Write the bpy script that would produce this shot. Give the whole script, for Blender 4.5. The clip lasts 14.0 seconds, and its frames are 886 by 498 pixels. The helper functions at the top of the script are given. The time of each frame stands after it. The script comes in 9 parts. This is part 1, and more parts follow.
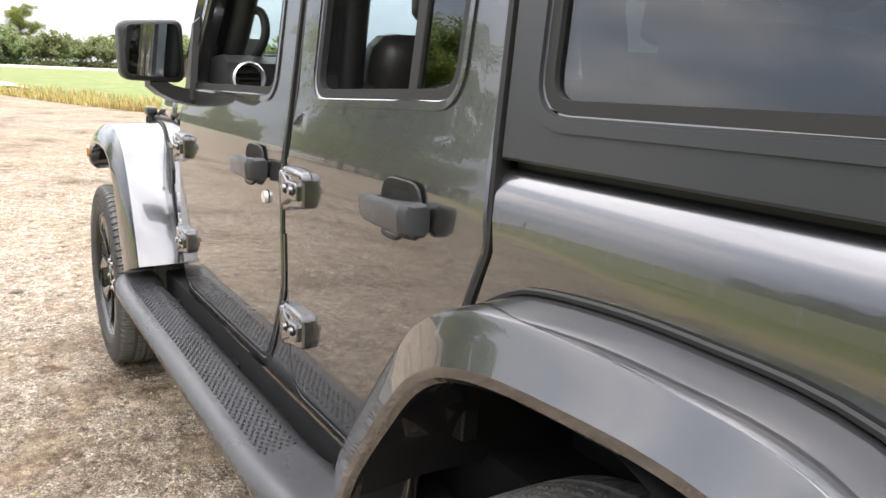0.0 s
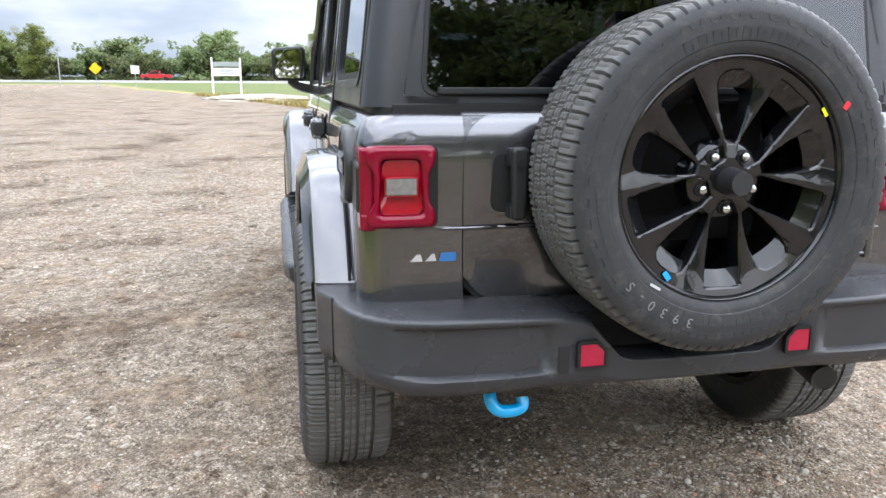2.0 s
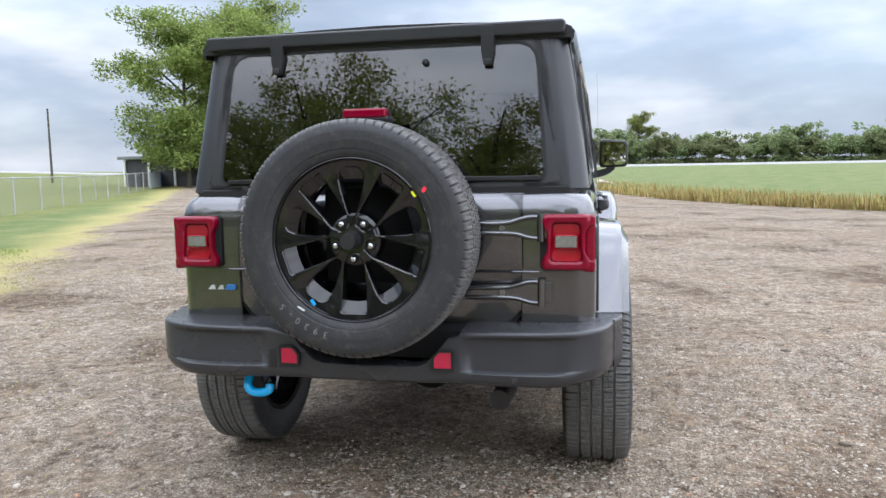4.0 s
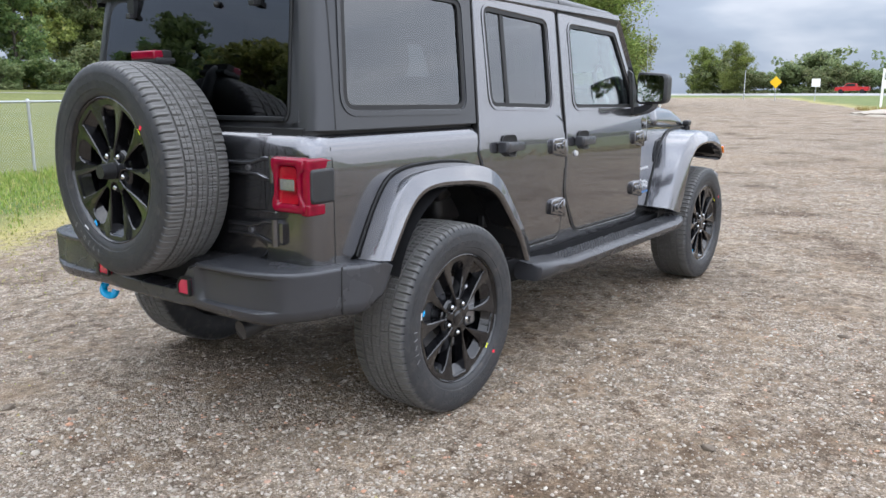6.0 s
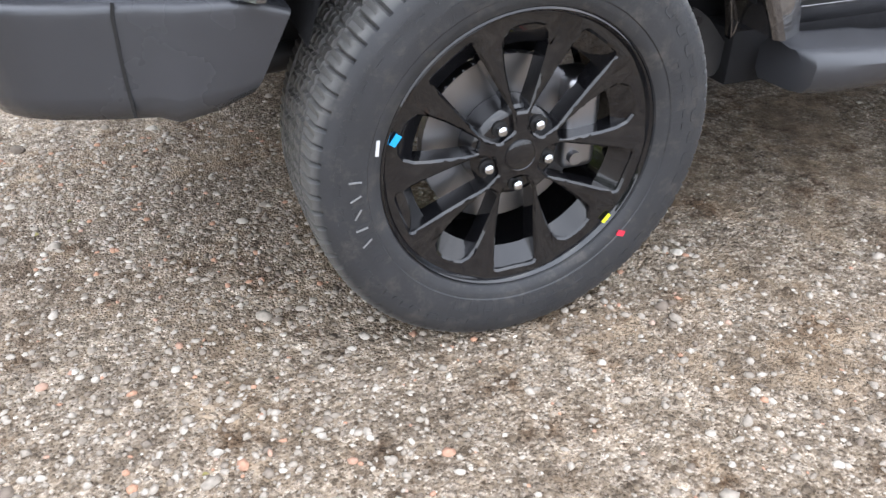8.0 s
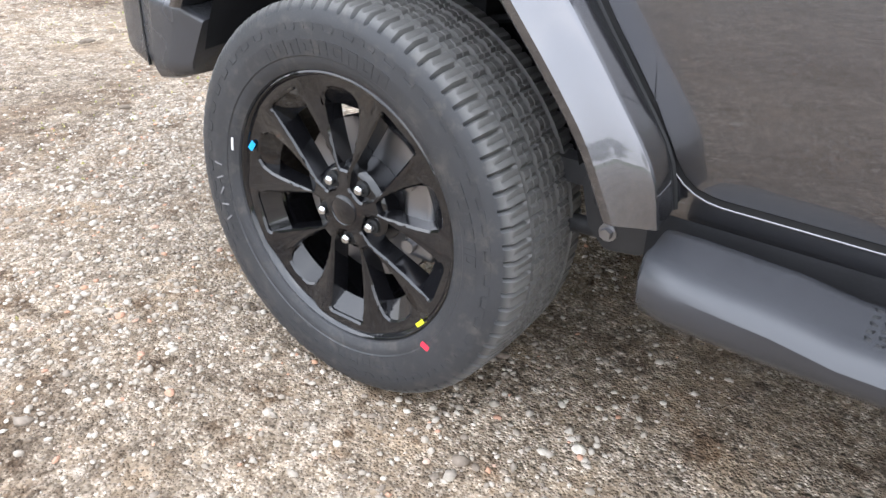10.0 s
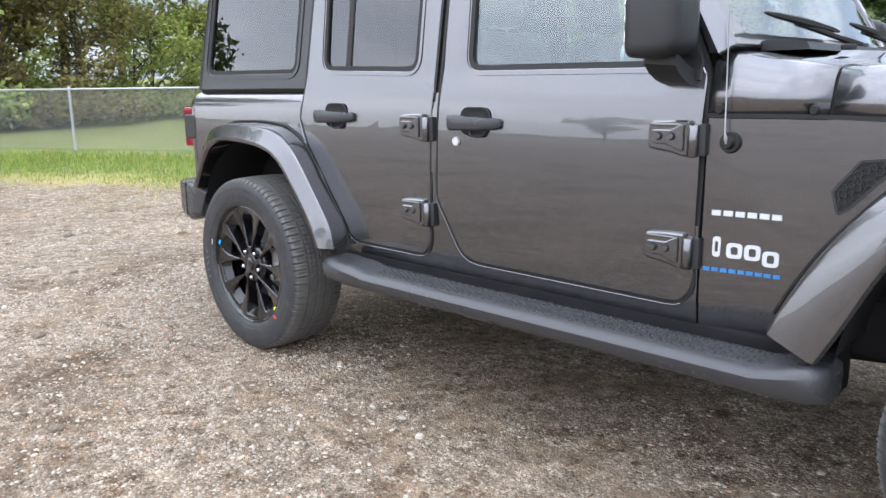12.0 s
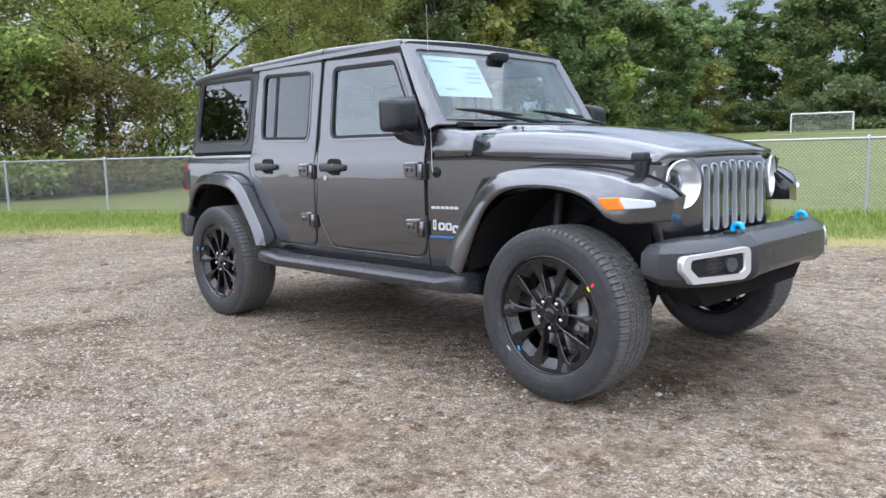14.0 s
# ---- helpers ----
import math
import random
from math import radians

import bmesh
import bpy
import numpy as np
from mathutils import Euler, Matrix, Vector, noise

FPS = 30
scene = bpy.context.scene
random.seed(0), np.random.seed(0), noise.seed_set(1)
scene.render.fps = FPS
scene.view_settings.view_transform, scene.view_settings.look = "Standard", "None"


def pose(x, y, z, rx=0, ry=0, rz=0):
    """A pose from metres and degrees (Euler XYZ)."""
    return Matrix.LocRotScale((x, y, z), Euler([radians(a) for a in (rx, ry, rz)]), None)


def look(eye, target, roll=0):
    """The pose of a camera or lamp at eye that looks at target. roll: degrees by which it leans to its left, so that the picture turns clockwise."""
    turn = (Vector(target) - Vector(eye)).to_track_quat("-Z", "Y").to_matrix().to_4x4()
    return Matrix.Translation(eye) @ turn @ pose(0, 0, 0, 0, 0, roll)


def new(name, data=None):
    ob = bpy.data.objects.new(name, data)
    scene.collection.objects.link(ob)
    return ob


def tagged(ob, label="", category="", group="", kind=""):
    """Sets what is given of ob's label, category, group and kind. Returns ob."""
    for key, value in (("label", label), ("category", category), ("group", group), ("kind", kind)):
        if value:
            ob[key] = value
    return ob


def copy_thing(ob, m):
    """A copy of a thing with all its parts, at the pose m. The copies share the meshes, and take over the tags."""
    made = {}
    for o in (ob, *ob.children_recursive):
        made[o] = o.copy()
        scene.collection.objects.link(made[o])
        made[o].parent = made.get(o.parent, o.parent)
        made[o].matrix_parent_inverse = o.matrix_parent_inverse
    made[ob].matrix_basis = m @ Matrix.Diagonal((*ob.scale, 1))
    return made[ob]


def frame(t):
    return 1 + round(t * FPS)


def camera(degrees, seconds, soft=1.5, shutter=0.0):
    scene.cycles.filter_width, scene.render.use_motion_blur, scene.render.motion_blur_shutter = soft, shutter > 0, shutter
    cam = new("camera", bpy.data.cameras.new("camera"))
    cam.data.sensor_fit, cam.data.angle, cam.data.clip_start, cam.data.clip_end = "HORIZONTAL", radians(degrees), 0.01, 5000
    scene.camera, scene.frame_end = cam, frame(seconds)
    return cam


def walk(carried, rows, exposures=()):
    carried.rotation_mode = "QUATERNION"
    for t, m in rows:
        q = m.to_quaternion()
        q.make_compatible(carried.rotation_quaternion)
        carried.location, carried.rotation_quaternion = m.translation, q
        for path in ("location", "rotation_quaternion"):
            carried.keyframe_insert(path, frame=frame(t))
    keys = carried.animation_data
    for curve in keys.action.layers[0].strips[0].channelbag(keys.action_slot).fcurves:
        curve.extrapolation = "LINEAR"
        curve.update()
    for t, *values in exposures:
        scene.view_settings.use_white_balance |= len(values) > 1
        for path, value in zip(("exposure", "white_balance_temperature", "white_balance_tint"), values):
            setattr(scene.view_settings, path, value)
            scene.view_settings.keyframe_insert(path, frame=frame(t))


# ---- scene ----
# ---- camera and its walk ----
cam = camera(60.39, 14.0, soft=1.5)
PATH = [
    (0.00, (-0.542, 1.380, 1.280), (1.112, 0.340, 0.853), 2.3),
    (0.50, (-1.039, 1.409, 1.249), (0.628, 0.503, 0.618), 2.2),
    (1.00, (-1.525, 1.357, 1.233), (0.188, 0.580, 0.554), 3.5),
    (1.50, (-2.033, 1.232, 1.223), (-0.213, 0.639, 0.645), 2.1),
    (2.00, (-2.471, 0.957, 1.241), (-0.561, 0.544, 0.814), 0.2),
    (2.50, (-2.868, 0.628, 1.249), (-0.910, 0.390, 0.918), -0.8),
    (3.00, (-3.101, 0.191, 1.254), (-1.119, 0.153, 0.989), -1.1),
    (3.20, (-3.192, 0.016, 1.256), (-1.208, 0.062, 1.003), -1.1),
    (5.30, (-2.895, -2.180, 1.279), (-1.168, -1.220, 0.974), -0.3),
    (5.50, (-2.791, -2.346, 1.298), (-1.106, -1.321, 0.970), -0.1),
    (6.00, (-2.480, -2.710, 1.305), (-0.916, -1.527, 0.908), -0.1),
    (6.50, (-1.991, -2.753, 1.258), (-0.584, -1.433, 0.733), 0.1),
    (7.00, (-1.459, -2.614, 1.174), (-0.230, -1.194, 0.485), 0.5),
    (7.20, (-1.263, -2.518, 1.134), (-0.112, -1.063, 0.385), 0.5),
    (9.30, (0.319, -1.570, 0.994), (-0.247, -0.121, -0.263), 0.4),
    (9.50, (0.469, -1.651, 1.001), (-0.279, -0.241, -0.203), 0.7),
    (10.00, (0.921, -1.869, 1.047), (-0.094, -0.449, 0.072), 1.7),
    (10.50, (1.436, -2.072, 1.138), (0.230, -0.641, 0.434), 1.8),
    (11.00, (1.970, -2.327, 1.144), (0.658, -0.931, 0.570), 0.9),
    (11.50, (2.489, -2.544, 1.163), (1.141, -1.151, 0.669), -0.2),
    (12.00, (3.013, -2.770, 1.188), (1.661, -1.358, 0.768), -0.7),
    (12.50, (3.532, -3.008, 1.174), (2.165, -1.594, 0.811), -1.2),
    (13.00, (4.040, -3.206, 1.146), (2.658, -1.795, 0.832), -1.7),
    (13.50, (4.564, -3.417, 1.125), (3.165, -2.015, 0.844), -1.8),
    (14.00, (5.089, -3.627, 1.130), (3.675, -2.235, 0.881), -1.5),
]
GAPS = [
    (3.50, (-3.299, -0.271, 1.258), (-1.320, -0.097, 1.032), -1.2),
    (3.80, (-3.347, -0.594, 1.259), (-1.383, -0.283, 1.047), -1.1),
    (4.10, (-3.342, -0.938, 1.260), (-1.405, -0.485, 1.049), -1.0),
    (4.40, (-3.288, -1.286, 1.261), (-1.391, -0.692, 1.041), -0.8),
    (4.70, (-3.192, -1.620, 1.264), (-1.345, -0.891, 1.024), -0.6),
    (5.00, (-3.059, -1.924, 1.270), (-1.270, -1.072, 1.001), -0.4),
    (7.50, (-0.978, -2.376, 1.084), (0.023, -0.875, 0.221), 0.6),
    (7.80, (-0.736, -2.175, 1.043), (0.050, -0.638, 0.033), 0.4),
    (8.10, (-0.524, -1.952, 1.010), (-0.005, -0.404, -0.144), 0.2),
    (8.40, (-0.327, -1.744, 0.988), (-0.106, -0.212, -0.279), 0.0),
    (8.70, (-0.131, -1.586, 0.977), (-0.205, -0.091, -0.350), -0.1),
    (9.00, (0.080, -1.516, 0.979), (-0.262, -0.056, -0.345), 0.0),
]
# the phone's own brightness on the way
EXPOSURES = [(0.0, 1.64, 7000, 14), (1.0, 1.36, 6480, 14), (2.0, 1.18, 6200, 12), (3.0, 0.95, 6100, 12), (5.5, 0.75, 6080, 12), (7.0, 0.81, 6100, 13), (9.3, 1.58, 6160, 12), (10.0, 1.44, 6160, 12), (11.0, 1.19, 6180, 13), (12.5, 1.00, 6050, 13), (14.0, 0.71, 5950, 13)]
walk(cam, [(t, look(eye, target, roll)) for t, eye, target, roll in sorted(PATH + GAPS)], EXPOSURES)

# ---- sky and sun ----
world = bpy.data.worlds.new("sky")
scene.world = world
world.use_nodes = True
wn, wl = world.node_tree.nodes, world.node_tree.links
wn.clear()
w_out = wn.new("ShaderNodeOutputWorld")
w_bg = wn.new("ShaderNodeBackground")
w_sky = wn.new("ShaderNodeTexSky")
w_sky.sky_type, w_sky.sun_disc = "NISHITA", False
SUN_EL, SUN_AZ = 55.0, 246.0
w_sky.sun_elevation, w_sky.sun_rotation = radians(SUN_EL), radians(90 - SUN_AZ)
w_co = wn.new("ShaderNodeTexCoord")
w_map = wn.new("ShaderNodeMapping")
w_map.inputs["Scale"].default_value = (1.0, 1.0, 3.2)
w_map.inputs["Location"].default_value = (0.6, 0.2, 0.3)
w_n1 = wn.new("ShaderNodeTexNoise")
w_n1.inputs["Scale"].default_value, w_n1.inputs["Detail"].default_value, w_n1.inputs["Roughness"].default_value = 1.7, 6, 0.52
w_n2 = wn.new("ShaderNodeTexNoise")
w_n2.inputs["Scale"].default_value, w_n2.inputs["Detail"].default_value = 2.6, 5
w_cover = wn.new("ShaderNodeValToRGB")
w_cover.color_ramp.elements[0].position, w_cover.color_ramp.elements[1].position = 0.30, 0.50
w_cover.color_ramp.elements[0].color, w_cover.color_ramp.elements[1].color = (0.55, 0.55, 0.55, 1), (1, 1, 1, 1)
w_cloud = wn.new("ShaderNodeValToRGB")
cr = w_cloud.color_ramp
cr.elements[0].position, cr.elements[0].color = 0.34, (0.38, 0.44, 0.53, 1)
cr.elements[1].position, cr.elements[1].color = 0.68, (0.96, 0.98, 1.0, 1)
mid = cr.elements.new(0.50)
mid.color = (0.52, 0.59, 0.68, 1)
# higher cloud is thinner and brighter
w_sep = wn.new("ShaderNodeSeparateXYZ")
w_up = wn.new("ShaderNodeMapRange")
w_up.inputs["From Min"].default_value, w_up.inputs["From Max"].default_value = 0.0, 0.9
w_up.inputs["To Min"].default_value, w_up.inputs["To Max"].default_value = 0.60, 1.65
# and brighter on the side where the veiled sun stands
w_side = wn.new("ShaderNodeVectorMath")
w_side.operation = "DOT_PRODUCT"
w_side.inputs[1].default_value = (math.cos(radians(SUN_AZ)) * math.cos(radians(SUN_EL)), math.sin(radians(SUN_AZ)) * math.cos(radians(SUN_EL)), math.sin(radians(SUN_EL)))
w_near = wn.new("ShaderNodeMapRange")
w_near.inputs["From Min"].default_value, w_near.inputs["From Max"].default_value = -0.2, 1.0
w_near.inputs["To Min"].default_value, w_near.inputs["To Max"].default_value = 0.95, 1.65
w_both = wn.new("ShaderNodeMath")
w_both.operation = "MULTIPLY"
w_bright = wn.new("ShaderNodeVectorMath")
w_bright.operation = "SCALE"
w_dim = wn.new("ShaderNodeVectorMath")
w_dim.operation = "SCALE"
w_dim.inputs["Scale"].default_value = 0.10
w_mix = wn.new("ShaderNodeMixRGB")
wl.new(w_co.outputs["Generated"], w_map.inputs["Vector"])
wl.new(w_map.outputs["Vector"], w_n1.inputs["Vector"])
wl.new(w_map.outputs["Vector"], w_n2.inputs["Vector"])
wl.new(w_co.outputs["Generated"], w_sep.inputs[0])
wl.new(w_sep.outputs["Z"], w_up.inputs["Value"])
wl.new(w_n1.outputs["Fac"], w_cover.inputs["Fac"])
wl.new(w_n2.outputs["Fac"], w_cloud.inputs["Fac"])
wl.new(w_cloud.outputs["Color"], w_bright.inputs[0])
wl.new(w_co.outputs["Generated"], w_side.inputs[0])
wl.new(w_side.outputs["Value"], w_near.inputs["Value"])
wl.new(w_up.outputs["Result"], w_both.inputs[0])
wl.new(w_near.outputs["Result"], w_both.inputs[1])
wl.new(w_both.outputs["Value"], w_bright.inputs["Scale"])
wl.new(w_sky.outputs["Color"], w_dim.inputs[0])
wl.new(w_cover.outputs["Color"], w_mix.inputs["Fac"])
wl.new(w_dim.outputs["Vector"], w_mix.inputs["Color1"])
wl.new(w_bright.outputs["Vector"], w_mix.inputs["Color2"])
wl.new(w_mix.outputs["Color"], w_bg.inputs["Color"])
w_bg.inputs["Strength"].default_value = 0.92
wl.new(w_bg.outputs["Background"], w_out.inputs["Surface"])

sun = new("sun", bpy.data.lights.new("sun", "SUN"))
sun.data.energy, sun.data.angle, sun.data.color = 2.35, radians(172), (1.0, 0.97, 0.94)
sun.matrix_world = look((30 * math.cos(radians(SUN_AZ)), 30 * math.sin(radians(SUN_AZ)), 42.8), (0, 0, 0))


# ---- materials ----
def mat(name, color, rough=0.5, metal=0.0, coat=0.0, coat_rough=0.03, spec=0.5, transmission=0.0, ior=1.45,
        vary=0.0, vary_scale=6.0, grain=0.0, grain_scale=300.0, rough_vary=0.0, bump_dist=0.002, alpha_noise=0):
    """A surface with a slow stain and a fine grain of its own."""
    m = bpy.data.materials.new(name)
    m.use_nodes = True
    n, l = m.node_tree.nodes, m.node_tree.links
    b = n["Principled BSDF"]
    b.inputs["Base Color"].default_value = (*color, 1)
    b.inputs["Roughness"].default_value, b.inputs["Metallic"].default_value = rough, metal
    b.inputs["Coat Weight"].default_value, b.inputs["Coat Roughness"].default_value = coat, coat_rough
    b.inputs["Specular IOR Level"].default_value = spec
    b.inputs["Transmission Weight"].default_value, b.inputs["IOR"].default_value = transmission, ior
    if vary or grain or rough_vary:
        co = n.new("ShaderNodeTexCoord")
        big = n.new("ShaderNodeTexNoise")
        big.inputs["Scale"].default_value, big.inputs["Detail"].default_value = vary_scale, 5
        l.new(co.outputs["Object"], big.inputs["Vector"])
        fine = n.new("ShaderNodeTexNoise")
        fine.inputs["Scale"].default_value, fine.inputs["Detail"].default_value = grain_scale, 3
        l.new(co.outputs["Object"], fine.inputs["Vector"])
        if vary:
            mix = n.new("ShaderNodeMixRGB")
            mix.inputs["Color1"].default_value = (*[c * (1 - vary) for c in color], 1)
            mix.inputs["Color2"].default_value = (*[min(1, c * (1 + vary)) for c in color], 1)
            l.new(big.outputs["Fac"], mix.inputs["Fac"])
            l.new(mix.outputs["Color"], b.inputs["Base Color"])
        if rough_vary:
            mr = n.new("ShaderNodeMapRange")
            mr.inputs["From Min"].default_value, mr.inputs["From Max"].default_value = 0.3, 0.7
            mr.inputs["To Min"].default_value, mr.inputs["To Max"].default_value = max(0, rough - rough_vary), rough + rough_vary
            l.new(big.outputs["Fac"], mr.inputs["Value"])
            l.new(mr.outputs["Result"], b.inputs["Roughness"])
        if grain:
            bp = n.new("ShaderNodeBump")
            bp.inputs["Strength"].default_value, bp.inputs["Distance"].default_value = grain, bump_dist
            l.new(fine.outputs["Fac"], bp.inputs["Height"])
            l.new(bp.outputs["Normal"], b.inputs["Normal"])
    return m


def car_paint():
    m = mat("metallic_paint", (0.112, 0.112, 0.120), rough=0.27, metal=0.92, coat=1.0, coat_rough=0.02, vary=0.06, vary_scale=3)
    m.node_tree.nodes["Principled BSDF"].inputs["Coat IOR"].default_value = 1.64
    n, l = m.node_tree.nodes, m.node_tree.links
    b = n["Principled BSDF"]
    co = n.new("ShaderNodeTexCoord")
    flake = n.new("ShaderNodeTexVoronoi")
    flake.inputs["Scale"].default_value = 1400
    l.new(co.outputs["Object"], flake.inputs["Vector"])
    bp = n.new("ShaderNodeBump")
    bp.inputs["Strength"].default_value, bp.inputs["Distance"].default_value = 0.05, 0.0002
    l.new(flake.outputs["Distance"], bp.inputs["Height"])
    l.new(bp.outputs["Normal"], b.inputs["Normal"])
    # clear coat with a faint orange peel and dust
    peel = n.new("ShaderNodeTexNoise")
    peel.inputs["Scale"].default_value = 55
    l.new(co.outputs["Object"], peel.inputs["Vector"])
    bp2 = n.new("ShaderNodeBump")
    bp2.inputs["Strength"].default_value, bp2.inputs["Distance"].default_value = 0.04, 0.0003
    l.new(peel.outputs["Fac"], bp2.inputs["Height"])
    l.new(bp2.outputs["Normal"], b.inputs["Coat Normal"])
    dust = n.new("ShaderNodeTexNoise")
    dust.inputs["Scale"].default_value, dust.inputs["Detail"].default_value = 9, 6
    l.new(co.outputs["Object"], dust.inputs["Vector"])
    mr = n.new("ShaderNodeMapRange")
    mr.inputs["From Min"].default_value, mr.inputs["From Max"].default_value = 0.45, 0.8
    mr.inputs["To Min"].default_value, mr.inputs["To Max"].default_value = 0.01, 0.07
    l.new(dust.outputs["Fac"], mr.inputs["Value"])
    l.new(mr.outputs["Result"], b.inputs["Coat Roughness"])
    return m


PAINT = car_paint()
HARDTOP = mat("satin_hardtop", (0.030, 0.031, 0.034), rough=0.34, metal=0.3, coat=0.25, coat_rough=0.25, vary=0.1, vary_scale=4, grain=0.10, grain_scale=700, rough_vary=0.06)
PLASTIC = mat("black_moulded_plastic", (0.018, 0.0185, 0.020), rough=0.35, spec=0.5, vary=0.25, vary_scale=5, grain=0.35, grain_scale=900, rough_vary=0.08)
GREYPLASTIC = mat("grey_black_bumper_plastic", (0.036, 0.037, 0.041), rough=0.24, spec=0.55, vary=0.2, vary_scale=4, grain=0.25, grain_scale=900, rough_vary=0.08)
DARK = mat("black_underbody", (0.015, 0.015, 0.016), rough=0.9, spec=0.15, vary=0.4, vary_scale=8, grain=0.4, grain_scale=120)
SEAL = mat("black_rubber_seal", (0.008, 0.008, 0.008), rough=0.6)
GLOSS = mat("gloss_black_alloy", (0.007, 0.007, 0.008), rough=0.12, spec=0.2, coat=0.9, coat_rough=0.04, vary=0.3, vary_scale=12, rough_vary=0.05)
STEELBLACK = mat("black_coated_steel", (0.020, 0.020, 0.021), rough=0.42, vary=0.4, vary_scale=20, grain=0.2, grain_scale=150)
STEEL = mat("bare_steel", (0.30, 0.30, 0.31), rough=0.38, metal=1.0, vary=0.15, vary_scale=20, grain=0.1)
NUTSTEEL = mat("plated_steel", (0.55, 0.56, 0.57), rough=0.24, metal=1.0, vary=0.1, vary_scale=60)
GALVDARK = mat("dull_steel", (0.34, 0.35, 0.36), rough=0.35, metal=0.8, vary=0.1)
SILVER = mat("satin_silver", (0.74, 0.75, 0.77), rough=0.25, metal=0.6, vary=0.05)
REFLECTOR = mat("lamp_reflector", (0.8, 0.8, 0.82), rough=0.16, metal=1.0, grain=0.3, grain_scale=90)
RED = mat("red_lens", (0.19, 0.0006, 0.017), rough=0.10, spec=0.3, coat=0.3, coat_rough=0.02, vary=0.25, vary_scale=26)
REDBRIGHT = mat("red_reflector_lens", (0.44, 0.003, 0.04), rough=0.12, coat=0.8, vary=0.15, vary_scale=80)
REDDARK = mat("deep_red_lens", (0.34, 0.003, 0.014), rough=0.16, coat=0.5, vary=0.2, vary_scale=60, grain=0.15, grain_scale=200)
REVERSE = mat("reverse_lamp_lens", (0.34, 0.33, 0.33), rough=0.25, metal=0.5, coat=1.0, vary=0.5, vary_scale=90)
LENSWHITE = mat("white_lamp_lens", (0.62, 0.66, 0.70), rough=0.12, coat=1.0, vary=0.12, vary_scale=60)
LAMPDARK = mat("dark_lamp_bowl", (0.10, 0.105, 0.115), rough=0.2, metal=0.9, vary=0.4, vary_scale=60)
FOGLENS = mat("fog_lamp_lens", (0.10, 0.11, 0.13), rough=0.06, metal=0.6, coat=1.0, vary=0.3, vary_scale=60)
AMBER = mat("amber_lens", (0.85, 0.20, 0.012), rough=0.12, coat=1.0, vary=0.2, vary_scale=50)
BLUE = mat("bright_blue_paint", (0.004, 0.36, 0.74), rough=0.26, coat=0.6, vary=0.1)
DECALBLUE = mat("blue_badge", (0.04, 0.17, 0.42), rough=0.3)
DECALWHITE = mat("pale_badge", (0.50, 0.51, 0.52), rough=0.3)
YELLOWMARK = mat("yellow_chalk_mark", (0.80, 0.85, 0.02), rough=0.8)
REDMARK = mat("red_chalk_mark", (0.75, 0.03, 0.06), rough=0.8)
WHITEMARK = mat("white_chalk_mark", (0.55, 0.55, 0.55), rough=0.8)
PAPER = mat("printed_paper", (0.56, 0.64, 0.62), rough=0.6, vary=0.05)
PRINT = mat("grey_print", (0.25, 0.30, 0.32), rough=0.6)
INTERIOR = mat("black_interior_trim", (0.016, 0.016, 0.017), rough=0.55, vary=0.2, grain=0.3, grain_scale=400)
LEATHER = mat("black_leather", (0.022, 0.021, 0.021), rough=0.42, vary=0.2, grain=0.5, grain_scale=160)


def rubber():
    m = mat("tyre_rubber", (0.027, 0.028, 0.0305), rough=0.52, vary=0.3, vary_scale=14, grain=0.4, grain_scale=500)
    n, l = m.node_tree.nodes, m.node_tree.links
    b = n["Principled BSDF"]
    old = b.inputs["Base Color"].links[0].from_socket
    co = n.new("ShaderNodeTexCoord")
    dust = n.new("ShaderNodeTexNoise")
    dust.inputs["Scale"].default_value, dust.inputs["Detail"].default_value, dust.inputs["Roughness"].default_value = 22, 8, 0.75
    l.new(co.outputs["Object"], dust.inputs["Vector"])
    ramp = n.new("ShaderNodeMapRange")
    ramp.inputs["From Min"].default_value, ramp.inputs["From Max"].default_value = 0.52, 0.75
    ramp.inputs["To Min"].default_value, ramp.inputs["To Max"].default_value = 0.0, 0.36
    l.new(dust.outputs["Fac"], ramp.inputs["Value"])
    mix = n.new("ShaderNodeMixRGB")
    mix.inputs["Color2"].default_value = (0.17, 0.15, 0.125, 1)
    l.new(ramp.outputs["Result"], mix.inputs["Fac"])
    l.new(old, mix.inputs["Color1"])
    # the tread that has run on the lot holds more dust than the sidewall
    flat = n.new("ShaderNodeVectorMath")
    flat.operation = "MULTIPLY"
    flat.inputs[1].default_value = (1, 0, 1)
    l.new(co.outputs["Object"], flat.inputs[0])
    span = n.new("ShaderNodeVectorMath")
    span.operation = "LENGTH"
    l.new(flat.outputs["Vector"], span.inputs[0])
    run = n.new("ShaderNodeMapRange")
    run.inputs["From Min"].default_value, run.inputs["From Max"].default_value = 0.380, 0.3925
    run.inputs["To Min"].default_value, run.inputs["To Max"].default_value = 0.0, 0.55
    l.new(span.outputs["Value"], run.inputs["Value"])
    mix2 = n.new("ShaderNodeMixRGB")
    mix2.inputs["Color2"].default_value = (0.17, 0.165, 0.155, 1)
    l.new(run.outputs["Result"], mix2.inputs["Fac"])
    l.new(mix.outputs["Color"], mix2.inputs["Color1"])
    l.new(mix2.outputs["Color"], b.inputs["Base Color"])
    return m


RUBBER = rubber()


